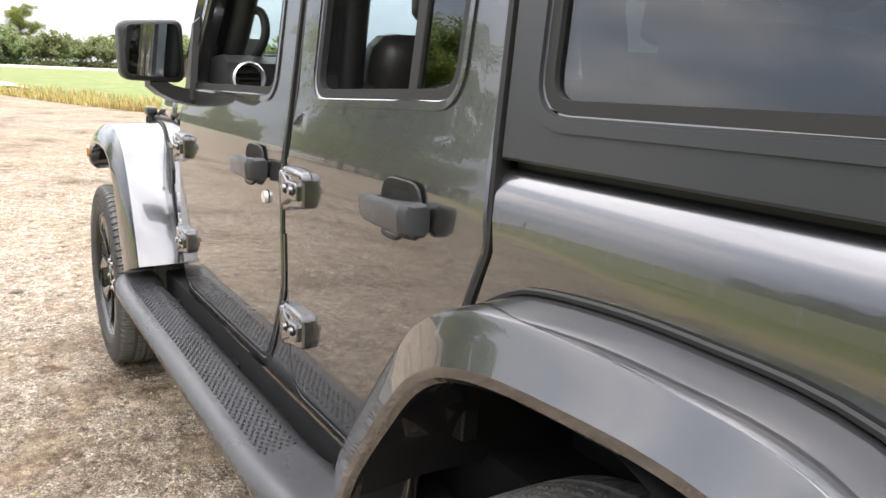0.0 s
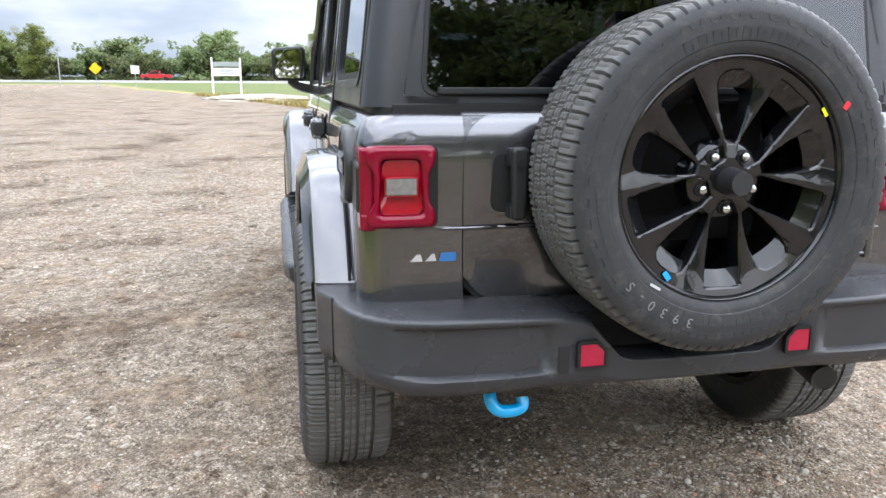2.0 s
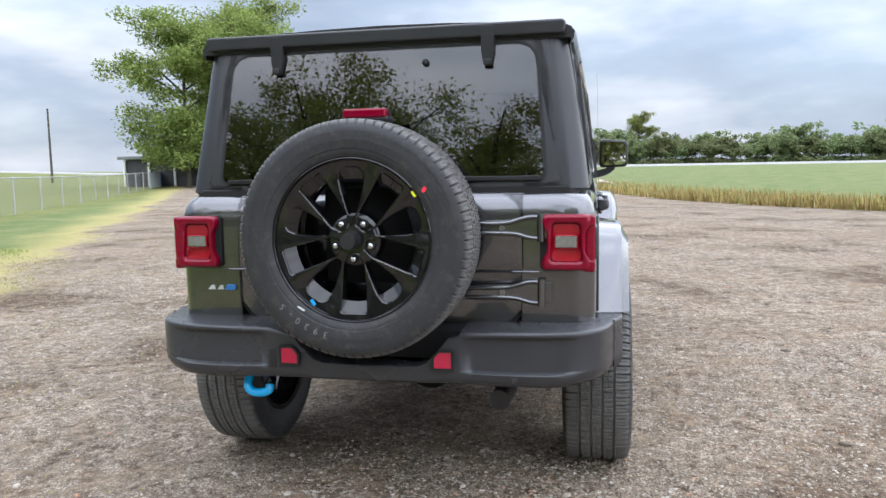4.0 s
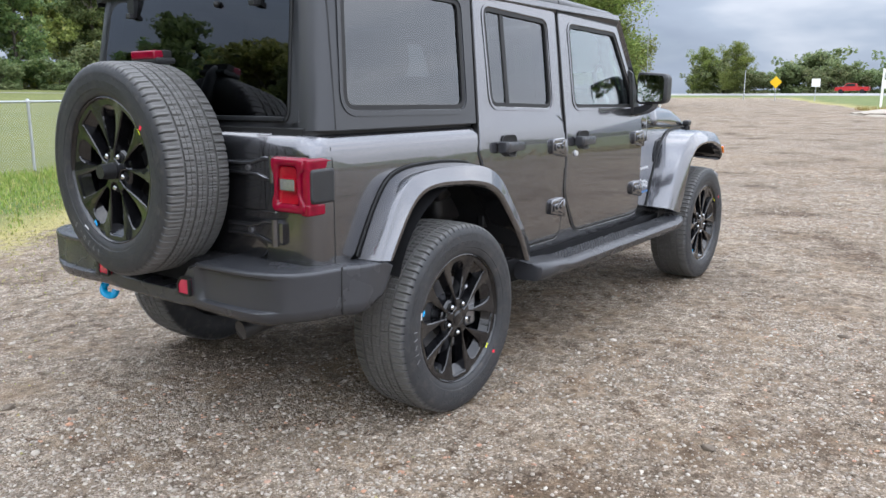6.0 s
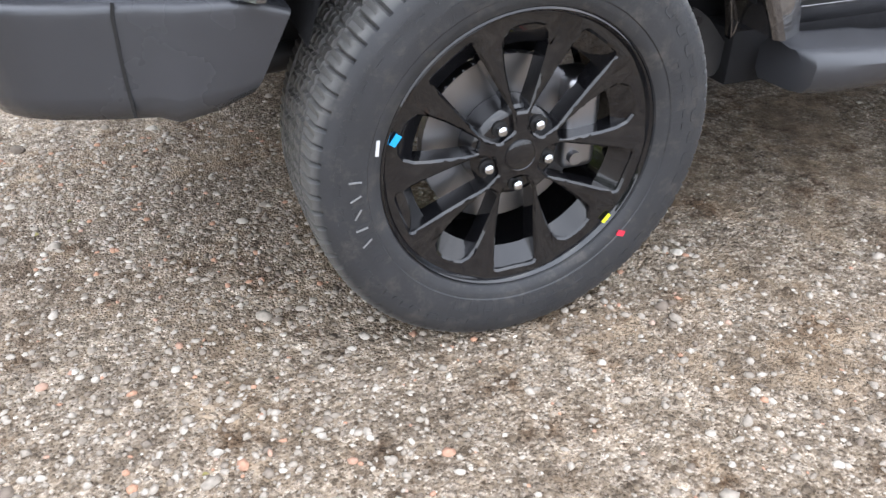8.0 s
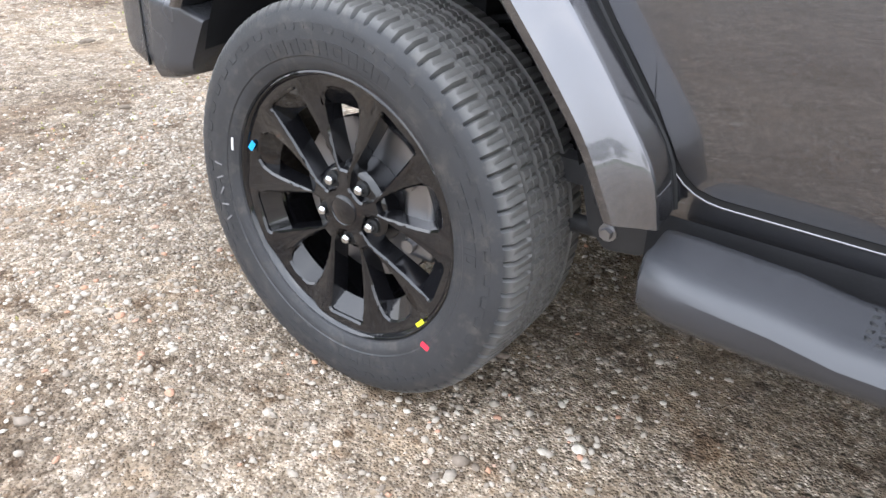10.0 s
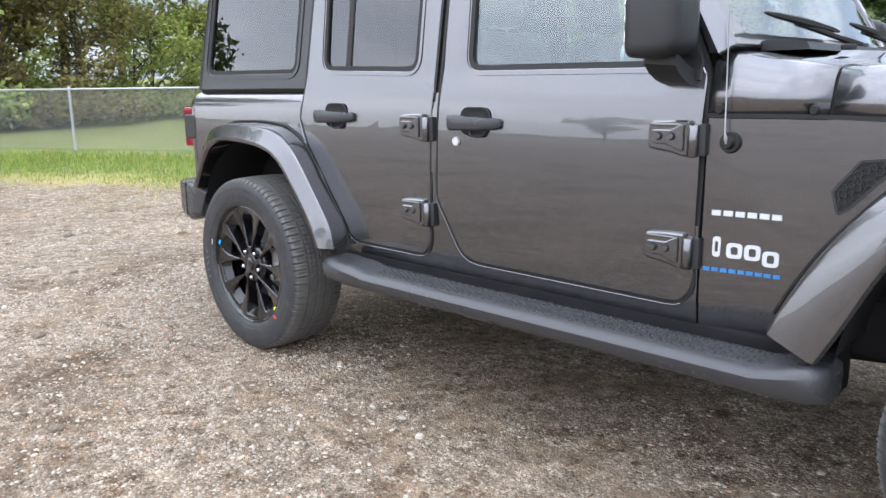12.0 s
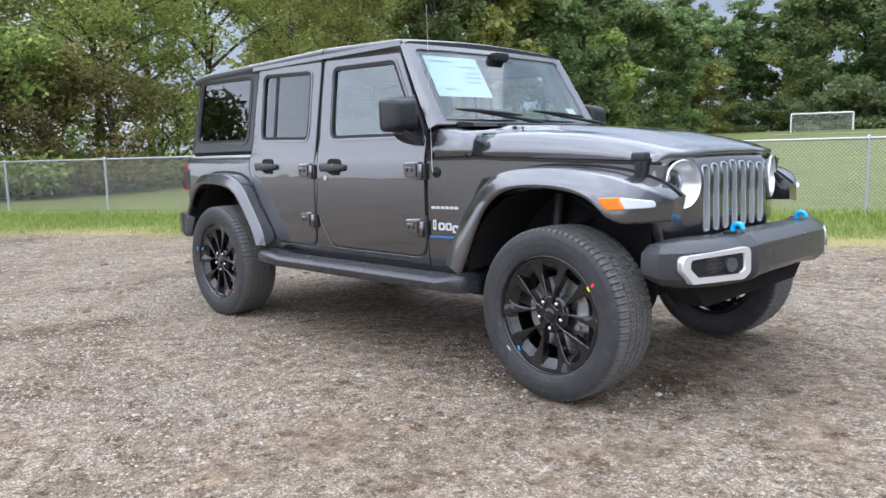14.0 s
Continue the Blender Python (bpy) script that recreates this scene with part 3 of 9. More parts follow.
DOORCUTS = (0.58, 0.62, 0.70, 0.78, 0.90, 0.98, 1.06, 1.11, 1.16, 1.21, 1.25, 1.50)
for s in SIDES:
    skin = doorskin(s)
    left = s == 1
    quarter = sheet("quarter_panel", [Vector(p) for p in [(0.315, 1.169), (-0.917, 1.169), (-0.917, 0.700), (-0.54, 0.700)] + ARCH_TUB[::-1][1:] + [(0.328, 0.960), (0.291, 1.055)]], tub(s), PAINT, car,
                    cuts_a=[-0.62 - 0.118 * k / 8 for k in range(-2, 11)] + [-0.3, 0.0], cuts_b=ZCUTS[4:], thick=0.02, label="painted rear quarter panel")
    ribbon("seam", [Vector((-0.598, z)) for z in steps(0.71, 1.165, 12)], tub(s), 0.004, -0.0006, SEAL, quarter, closed=False)
    sill = sheet("sill_panel", fillet([(0.55, 0.50, 0), (2.102, 0.50, 0), (2.102, 0.66, 0), (2.10, 0.80, 0), (1.16, 0.80, 0), (1.125, 1.165, 0), (1.065, 1.165, 0), (1.05, 0.80, 0), (0.55, 0.80, 0)], 1),
                 lambda a, b, d, k=sideskin(s): k(a, b, d + 0.004), PAINT, car, cuts_b=(0.52, 0.54, 0.60, 0.75, 0.95, 1.05, 1.10, 1.13), thick=0.02, edge=0.002, label="painted sill and centre pillar")
    sheet("dogleg_panel", [Vector(p) for p in ((0.22, 1.06), (0.25, 0.98), (0.33, 0.88), (0.42, 0.76), (0.50, 0.63), (0.55, 0.505), (0.74, 0.505), (0.74, 0.60), (0.62, 0.72), (0.52, 0.86), (0.42, 0.98), (0.34, 1.10), (0.27, 1.12))], lambda a, b, d, k=sideskin(s): k(a, b, d + 0.005), PAINT, sill, cuts_b=(0.54, 0.60, 0.75, 0.95), thick=0.02, edge=0.002)
    prism("rocker_guard", [(0.55, 0.40), (2.48, 0.40), (2.48, 0.520), (0.55, 0.520)], 1, s * 0.66, s * 0.774, DARK, car, bevel=0.01, label="black rocker below the sill")
    # upper centre pillar
    sheet("pillar_trim", [Vector(p) for p in [(1.078, 1.16), (1.122, 1.16), (1.136, 1.735), (1.092, 1.735)]], lambda a, b, d, k=skin: k(a, b, d + 0.012), SEAL, car, thick=0.03, cuts_b=(1.25, 1.5), edge=0)
    # doors
    for kind, loop, win, hx in (("rear_door", R_DOOR, R_WIN, 1.072), ("front_door", F_DOOR, F_WIN, 2.086)):
        door = sheet(kind, shrink(loop, 0.0035), skin, PAINT, car, holes=[win], cuts_b=DOORCUTS, cuts_a=steps(0.35, 2.0, 6) if kind == "front_door" else steps(0.4, 1.0, 3), thick=0.05,
                     label="painted door with its window lowered" if left else "painted door with a framed window")
        # rubber seal, set shallow so its black stands in for the gap's shade
        ribbon("door_seal", loop, skin, 0.0115, 0.0025, SEAL, door, thick=0.03)
        # rounded hem along the foot of the opening
        hem = [p for p in resample([Vector((q.x, q.y, 0)) for q in shrink(loop, -0.008)] + [Vector((*shrink(loop, -0.008)[0], 0))], 160)]
        low_run = [i for i, p in enumerate(hem) if p.y < 0.93]
        hem = [hem[i] for i in range(low_run[0], low_run[-1] + 1) if hem[i].y < 0.93 and hem[i].x < (1.05 if kind == "rear_door" else 2.07)]
        tube("door_hem", [skin(p.x, p.y, 0.0045) for p in hem], 0.0032, PAINT, door, n=8)
        # pressed lip round the window
        ribbon("window_lip", shrink(win, -0.012), lambda a, b, d, k=skin: k(a, b, d), 0.012, -0.004, PAINT, door, thick=0.006)
        glass_kind = PRIVACY if kind == "rear_door" else CLEARGLASS
        window(s, win, skin, glass_kind, door, "window_pane", open_pane=left)
        if kind == "rear_door":
            bar = sheet("window_bar", [Vector(p) for p in [(0.572, 1.245), (0.602, 1.245), (0.608, 1.69), (0.578, 1.69)]], lambda a, b, d, k=skin: k(a, b, d + 0.006), SEAL, door, thick=0.02, edge=0.002)
            if left:
                fixed = sheet("fixed_pane", [Vector(p) for p in [(0.437, 1.252), (0.575, 1.247), (0.581, 1.682), (0.436, 1.686)]], lambda a, b, d, k=skin: k(a, b, d + 0.013), PRIVACY, door, thick=0.004, edge=0)
                fixed.visible_shadow = False
        for hz in (1.045, 0.735):
            hinge(s, hx, hz, door)
        handle(s, 0.552 if kind == "rear_door" else 1.300, 1.070 if kind == "rear_door" else 1.062, door)
        if kind == "front_door":
            bm = bmesh.new()
            bmesh.ops.create_cone(bm, cap_ends=True, segments=16, radius1=0.0165, radius2=0.014, depth=0.008, matrix=Matrix.Translation((1.209, s * 0.801, 0.998)) @ Matrix.Rotation(radians(-90 * s), 4, "X"))
            part("lock_cylinder", bm, SILVER, door, "bright round lock")
        # inside trim
        sheet("door_card", [Vector(p) for p in ([(0.42, 0.70), (1.02, 0.62), (1.05, 1.215), (0.42, 1.215)] if kind == "rear_door" else [(1.17, 0.68), (2.05, 0.62), (2.05, 1.205), (1.17, 1.215)])],
              lambda a, b, d, k=skin: k(a, b, d + 0.055), INTERIOR, door, thick=0.03, label="black inner door trim")
    # hard top side with its window
    top = sheet("hardtop_side", [Vector(p) for p in [(0.312, 1.180), (-0.835, 1.180), (-0.835, 1.205), (-0.695, 1.215), (-0.675, 1.60), (-0.655, 1.742), (0.352, 1.752)]], shell(s), HARDTOP, car, holes=[Q_WIN],
                cuts_a=[-0.53 - 0.02 * k for k in range(0, 13)] + [-0.3, 0.0], cuts_b=(1.25, 1.35, 1.45, 1.55, 1.65), thick=0.03, label="satin grey hard top side")
    ribbon("window_lip", shrink(Q_WIN, -0.016), shell(s), 0.016, -0.004, HARDTOP, top, thick=0.006)
    window(s, Q_WIN, shell(s), PRIVACY, top, "quarter_window", depth=0.010)
    ribbon("seam", [Vector((-0.555 + 0.075 * (z - 1.18), z)) for z in steps(1.185, 1.74, 12)], shell(s), 0.005, -0.0006, SEAL, top, closed=False)
    # dark gasket that fills the gap under the hard top
    tube("belt_gasket", [tub(s)(a, 1.166, 0.03)[:2] + (1.172,) for a in steps(-0.90, 0.305, 40)], 0.022, SEAL, car, n=6)

tube("belt_gasket", [(-0.625, -0.70, 1.176), (-0.625, 0.70, 1.176)], 0.024, SEAL, car, n=6)

# tailgate, with its pressed lower panel
gate_loop = fillet([(0.538, 1.172, 0.01), (0.538, 0.770, 0.02), (0.484, 0.706, 0.07), (-0.494, 0.706, 0.07), (-0.546, 0.770, 0.02), (-0.546, 1.172, 0.01)], 6)


def gateskin(a, b, d):
    inset = 0.789 - body_y(b) if b > 1.10 else 0
    press = 0.010 * (1 - min(1, max(0, (b - 0.885) / 0.018))) if b < 0.95 else 0.010 * 0
    return (REAR + inset + press * 0.9 + d, a, b)


gate = sheet("tailgate", gate_loop, gateskin, PAINT, car, cuts_b=(0.885, 0.891, 0.897, 0.903, 1.05, 1.10, 1.115, 1.13, 1.141, 1.152, 1.161), cuts_a=(-0.3, 0, 0.3), thick=0.05, label="painted side-hinged tailgate")
ribbon("gate_seal", shrink(gate_loop, -0.005), lambda a, b, d: gateskin(a, min(b, 1.168), d), 0.011, 0.006, SEAL, gate, thick=0.03)
prism("gate_sill", [(-0.74, 0.66), (0.74, 0.66), (0.74, 0.704), (-0.74, 0.704)], 0, -0.672, -0.60, SEAL, car, bevel=0.004, label="black seal under the tailgate")
# tailgate handle in its recess
cup = fillet([(0.372, 1.00, 0.02), (0.452, 1.00, 0.02), (0.452, 1.075, 0.02), (0.372, 1.075, 0.02)], 4)
prism("handle_recess", fillet([(0.345, 0.930, 0.03), (0.470, 0.930, 0.03), (0.462, 1.075, 0.03), (0.353, 1.075, 0.03)], 5), 0, REAR - 0.0015, REAR + 0.02, SEAL, gate, bevel=0.002, label="dark recess behind the handle")
grip = prism("tailgate_handle", fillet([(0.389, 0.914, 0.012), (0.423, 0.914, 0.012), (0.428, 1.092, 0.016), (0.384, 1.092, 0.016)], 4), 0, REAR - 0.046, REAR - 0.020, PLASTIC, gate, bevel=0.012, label="upright black tailgate handle", segments=3)
block("handle_foot", (REAR - 0.012, 0.406, 1.066), (0.05, 0.05, 0.046), PLASTIC, grip, 0.010)
block("handle_foot", (REAR - 0.012, 0.406, 0.935), (0.05, 0.046, 0.036), PLASTIC, grip, 0.010)
bm = bmesh.new()
bmesh.ops.create_cone(bm, cap_ends=True, segments=14, radius1=0.010, radius2=0.009, depth=0.006, matrix=Matrix.Translation((REAR - 0.053, 0.407, 1.055)) @ Matrix.Rotation(radians(90), 4, "Y"))
part("lock_cylinder", bm, SEAL, grip)
# tailgate hinges: long pressed arms
for z in (1.050, 0.823):
    arm = prism("gate_hinge", fillet([(-0.335, z - 0.030, 0.006), (-0.545, z - 0.030, 0.02), (-0.580, z - 0.044, 0.012), (-0.620, z - 0.044, 0.006), (-0.620, z + 0.044, 0.006), (-0.560, z + 0.044, 0.02), (-0.500, z + 0.028, 0.02), (-0.335, z + 0.022, 0.006)], 4), 0, REAR - 0.014, REAR + 0.004, PAINT, gate, bevel=0.005, label="painted long strap hinge")
    tube("hinge_rib", smooth_path([(REAR - 0.014, -0.34, z + 0.014), (REAR - 0.016, -0.48, z + 0.016), (REAR - 0.018, -0.56, z + 0.036), (REAR - 0.018, -0.615, z + 0.036)], 4), 0.008, PAINT, arm)
    tube("hinge_rib", smooth_path([(REAR - 0.014, -0.34, z - 0.020), (REAR - 0.016, -0.50, z - 0.020), (REAR - 0.018, -0.57, z - 0.036), (REAR - 0.018, -0.615, z - 0.036)], 4), 0.008, PAINT, arm)
    tube("knuckle", [(REAR - 0.018, -0.606, z - 0.048), (REAR - 0.018, -0.606, z + 0.048)], 0.014, PAINT, arm, n=12)
    block("hinge_leaf", (REAR - 0.006, -0.628, z), (0.022, 0.03, 0.075), PAINT, arm, 0.005)
    bm = bmesh.new()
    bmesh.ops.create_cone(bm, cap_ends=True, segments=10, radius1=0.012, radius2=0.010, depth=0.010, matrix=Matrix.Translation((REAR - 0.017, -0.47, z - 0.002)) @ Matrix.Rotation(radians(-90), 4, "Y"))
    part("bolt", bm, STEEL, arm)

# rear glass in the hard top's rear frame


def rearskin(a, b, d):
    return (rear_x(b) + d, a, b)


R_GLASS = fillet([(-0.604, 1.228, 0.02), (0.610, 1.228, 0.02), (0.570, 1.690, 0.07), (-0.570, 1.690, 0.07)], 6)
sheet("hardtop_rear", [Vector(p) for p in [(-0.676, 1.182), (0.676, 1.182), (0.622, 1.752), (-0.622, 1.752)]], rearskin, HARDTOP, car, holes=[shrink(R_GLASS, -0.012)], thick=0.03, edge=0.006, label="satin grey frame round the rear glass")
rglass = sheet("rear_glass", shrink(R_GLASS, -0.008), lambda a, b, d: rearskin(a, b, d - 0.006), REARGLASS, car, thick=0.005, edge=0, cuts_b=(1.4,), label="dark rear window glass")
rglass.visible_shadow = False
ribbon("glass_gasket", shrink(R_GLASS, -0.012), rearskin, 0.014, -0.004, SEAL, rglass, thick=0.012)
prism("glass_edge_trim", [(-0.60, 1.214), (0.59, 1.214), (0.59, 1.230), (-0.60, 1.230)], 0, rear_x(1.22) - 0.016, rear_x(1.22) + 0.002, PLASTIC, rglass, bevel=0.003)
for y in (0.395, -0.410):
    strap = prism("glass_hinge", fillet([(y - 0.026, 1.765, 0.004), (y + 0.026, 1.765, 0.004), (y + 0.024, 1.672, 0.01), (y + 0.015, 1.625, 0.006), (y - 0.015, 1.625, 0.006), (y - 0.024, 1.672, 0.01)], 3), 0, rear_x(1.69) - 0.030, rear_x(1.69) - 0.004, HARDTOP, rglass, bevel=0.006, label="rear glass hinge strap")
    block("hinge_cap", (rear_x(1.63) - 0.024, y, 1.635), (0.026, 0.03, 0.022), PLASTIC, strap, 0.005)
bm = bmesh.new()
bmesh.ops.create_uvsphere(bm, u_segments=12, v_segments=8, radius=0.013, matrix=Matrix.Translation((rear_x(1.63) - 0.012, -0.18, 1.645)))
part("washer_nozzle", bm, SEAL, rglass)

# roof: two panels with a crown and rounded rims


def roof_panel(name, xa, xb, za, zb, front=False):
    rows = []
    for i in range(15):
        f = i / 14
        x = xa + (xb - xa) * f
        e = za + (zb - za) * f
        crown = 0.030
        row = []
        w = 0.714
        if not front and f < 0.12:
            drop = (0.12 - f) / 0.12
            e -= 0.018 * drop ** 2
        if front and f > 0.85:
            e -= 0.020 * ((f - 0.85) / 0.15) ** 2
        prof = [(-1.0, -0.046), (-1.003, -0.025), (-0.985, -0.008), (-0.955, 0.002), (-0.9, 0.008), (-0.7, 0.016), (-0.35, 0.026), (0, crown)]
        prof = prof + [(-a, b) for a, b in prof[:-1][::-1]]
        for a, b in prof:
            row.append((x, a * w, e + b))
        rows.append(row)
    bm = bmesh.new()
    up = [[bm.verts.new(p) for p in r] for r in rows]
    dn = [[bm.verts.new((p[0], p[1] * 0.985, min(p[2] - 0.02, rows[0][0][2] + 0.0))) for p in r] for r in rows]
    n = len(rows[0])
    for i in range(len(rows) - 1):
        for k in range(n - 1):
            bm.faces.new((up[i][k], up[i][k + 1], up[i + 1][k + 1], up[i + 1][k]))
            bm.faces.new((dn[i][k], dn[i + 1][k], dn[i + 1][k + 1], dn[i][k + 1]))
        for k in (0, n - 1):
            bm.faces.new((up[i][k], up[i + 1][k], dn[i + 1][k], dn[i][k]))
    for i in (0, len(rows) - 1):
        for k in range(n - 1):
            bm.faces.new((up[i][k], dn[i][k], dn[i][k + 1], up[i][k + 1]))
    return part(name, bm, HARDTOP, car, "satin grey hard top roof panel", angle=50)


roof_panel("roof_panel", -0.560, 1.118, 1.778, 1.798)
roof_panel("roof_panel", 1.126, 1.870, 1.798, 1.772, front=True)
# rear eyebrow above the glass
prism("roof_lip", fillet([(-0.68, 1.725, 0.01), (0.68, 1.725, 0.01), (0.69, 1.775, 0.03), (-0.69, 1.775, 0.03)], 4), 0, -0.590, -0.540, HARDTOP, car, bevel=0.014, label="satin grey lip over the rear glass", segments=3)
for s in SIDES:
    # drip rail over the doors
    loft("roof_rail", [[(x, s * 0.712, 1.728), (x, s * 0.719, 1.732), (x, s * 0.717, 1.758), (x, s * 0.700, 1.758), (x, s * 0.700, 1.728)] for x in (0.30, 1.0, 1.80, 1.85)], PAINT, car, closed=True, label="painted rail over the doors")
prism("headliner", [(-0.52, -0.66), (1.80, -0.66), (1.80, 0.66), (-0.52, 0.66)], 2, 1.735, 1.745, INTERIOR, car, bevel=0, label="dark headliner")


# ---- front of the car ----
def sweep(y):
    """How far the nose falls back towards its corners."""
    return 0.43 * max(0, abs(y) - 0.33) ** 1.5


def hood_row(x, w, zs, ze, zc, k=1.0):
    """Half-widths and heights across the bonnet, from one skirt over the crown to the other."""
    half = [(w, zs), (w - 0.012, zs + 0.40 * (ze - zs)), (w - 0.026, zs + 0.76 * (ze - zs)), (w - 0.046, ze - 0.003), (w - 0.084, ze + 0.006), (w * 0.70, ze + 0.30 * (zc - ze)), (w * 0.52, ze + 0.50 * (zc - ze)), (w * 0.44, ze + 0.88 * (zc - ze)), (w * 0.25, zc - 0.003), (0.0, zc)]
    return [(x, -y, z) for y, z in half] + [(x, y, z) for y, z in half[:-1][::-1]]


hood_rows = [hood_row(x, front_y(x) - 0.002, zs, ze, zc) for x, zs, ze, zc in (
    (2.402, 1.106, 1.222, 1.272), (2.55, 1.100, 1.222, 1.270), (2.75, 1.092, 1.214, 1.258), (2.95, 1.084, 1.200, 1.240), (3.12, 1.078, 1.180, 1.214), (3.26, 1.073, 1.155, 1.182), (3.36, 1.070, 1.130, 1.152), (3.420, 1.068, 1.106, 1.124), (3.436, 1.066, 1.088, 1.100))]
hood_rows = [[(x - sweep(y) * min(1, max(0, (x - 3.0) / 0.4)), y, z) for x, y, z in row] for row in hood_rows]
hood = loft("hood", hood_rows, PAINT, car, "painted bonnet with a raised centre", angle=40)
sol = hood.modifiers.new("thickness", "SOLIDIFY")
sol.thickness, sol.offset = 0.014, -1
cowl_rows = [hood_row(x, y, zs, ze, zc) for x, y, zs, ze, zc in ((2.106, 0.782, 1.105, 1.268, 1.288), (2.16, 0.772, 1.105, 1.262, 1.288), (2.26, 0.757, 1.106, 1.244, 1.282), (2.394, 0.742, 1.106, 1.223, 1.272))]
cowl = loft("cowl_panel", cowl_rows, PAINT, car, "painted cowl below the windshield", angle=40)
sol = cowl.modifiers.new("thickness", "SOLIDIFY")
sol.thickness, sol.offset = 0.014, -1
loft("hood_gap", [[(x, p[1] * 0.988, p[2] - 0.010) for p in hood_row(2.398, 0.742, 1.10, 1.222, 1.27)] for x in (2.385, 2.415)], SEAL, car)
for s in SIDES:
    skin = frontskin(s)
    side = sheet("front_side_panel", [Vector(p) for p in [(2.104, 0.50), (2.44, 0.50), (2.45, 0.62), (2.56, 0.80), (2.70, 0.92), (2.90, 0.965), (3.20, 0.965), (3.40, 0.93), (3.42, 1.058), (2.40, 1.098), (2.104, 1.098)]], skin, PAINT, car,
                 cuts_a=(2.15, 2.2, 2.3, 2.4, 2.6, 2.8, 3.0, 3.2, 3.36), cuts_b=(0.55, 0.62), thick=0.02, label="painted front side panel")
    # bonnet gap line, dark
    ribbon("hood_line", [Vector((x, table(x, [(2.10, 1.1015), (2.40, 1.1015), (3.42, 1.062)]))) for x in steps(2.104, 3.40, 20)], skin, 0.011, -0.0015, SEAL, side, closed=False)
    for bx in (2.135, 2.362):
        bm = bmesh.new()
        bmesh.ops.create_cone(bm, cap_ends=True, segments=12, radius1=0.013, radius2=0.010, depth=0.010, matrix=Matrix.Translation((bx, s * (front_y(bx) + 0.004), 1.118)) @ Matrix.Rotation(radians(-90 * s), 4, "X"))
        part("bolt", bm, SEAL, cowl)
    # air vent with a honeycomb
    vent_loop = fillet([(2.434, 0.858, 0.010), (2.466, 0.884, 0.01), (2.548, 0.980, 0.02), (2.602, 1.014, 0.010), (2.474, 1.000, 0.014), (2.417, 0.921, 0.012)], 4)
    vent = sheet("side_vent", vent_loop, lambda a, b, d, k=skin: k(a, b, d - 0.001), SEAL, car, thick=0.02, edge=0.002, label="black side vent with a mesh")
    ribbon("vent_rim", shrink(vent_loop, 0.003), skin, 0.007, -0.006, PLASTIC, vent, thick=0.007)
    bm = bmesh.new()
    inside = [Vector(p) for p in shrink(vent_loop, 0.010)]

    def within(a, b):
        hit = False
        for p, q in zip(inside, inside[1:] + inside[:1]):
            if (p.y > b) != (q.y > b) and a < (q.x - p.x) * (b - p.y) / (q.y - p.y) + p.x:
                hit = not hit
        return hit

    for i in range(14):
        for j in range(10):
            a, b = 2.412 + i * 0.0150, 0.862 + j * 0.0173 + (0.00865 if i % 2 else 0)
            if within(a, b):
                ring = [skin(a + 0.0095 * math.cos(t), b + 0.0095 * math.sin(t), -0.003) for t in (radians(60 * q) for q in range(6))]
                for q in range(6):
                    p0, p1 = Vector(ring[q]), Vector(ring[(q + 1) % 6])
                    ang = math.atan2(p1.z - p0.z, p1.x - p0.x)
                    add_box(bm, (p0 + p1) / 2, ((p1 - p0).length, 0.004, 0.0024), Matrix.Rotation(-ang, 3, "Y"))
    part("vent_mesh", bm, PLASTIC, vent)
    # hold-down latch on the bonnet
    lx, ly = 3.318, front_y(3.318)
    latch = block("hood_latch", (lx, s * (ly + 0.012), 1.046), (0.064, 0.036, 0.084), PLASTIC, car, 0.014, label="black rubber bonnet latch", segments=3, taper=(2, -1, 0.8))
    block("latch_head", (lx - 0.003, s * (ly + 0.012), 1.094), (0.076, 0.048, 0.040), PLASTIC, latch, 0.014, segments=3)
    block("latch_pull", (lx, s * (ly + 0.030), 1.046), (0.024, 0.010, 0.046), SEAL, latch, 0.004)
    block("latch_foot", (lx, s * (ly + 0.008), 0.998), (0.060, 0.034, 0.026), PLASTIC, latch, 0.009, segments=3)

# badges: plain shapes in their colours


def lettershapes(name, s, x0, x1, z, h, n, material, parent, slant=0.0, lift=0.0):
    """A row of plain upright bars, as long as a line of letters that is not spelled out."""
    bm = bmesh.new()
    step_x = (x1 - x0) / n
    for i in range(n):
        xa = x0 + step_x * (i + 0.12) if s < 0 else x1 - step_x * (i + 0.88)
        xb = xa + step_x * 0.76
        tall = h
        skin = frontskin(s)
        o = [(xa, z), (xb, z), (xb + slant, z + tall), (xa + slant, z + tall)]
        lo, hi = [bm.verts.new(skin(a, b, -0.0005)) for a, b in o], [bm.verts.new(skin(a, b, -0.0040)) for a, b in o]
        bm.faces.new(hi)
        for k in range(4):
            bm.faces.new((lo[k], lo[(k + 1) % 4], hi[(k + 1) % 4], hi[k]))
    return part(name, bm, material, parent)


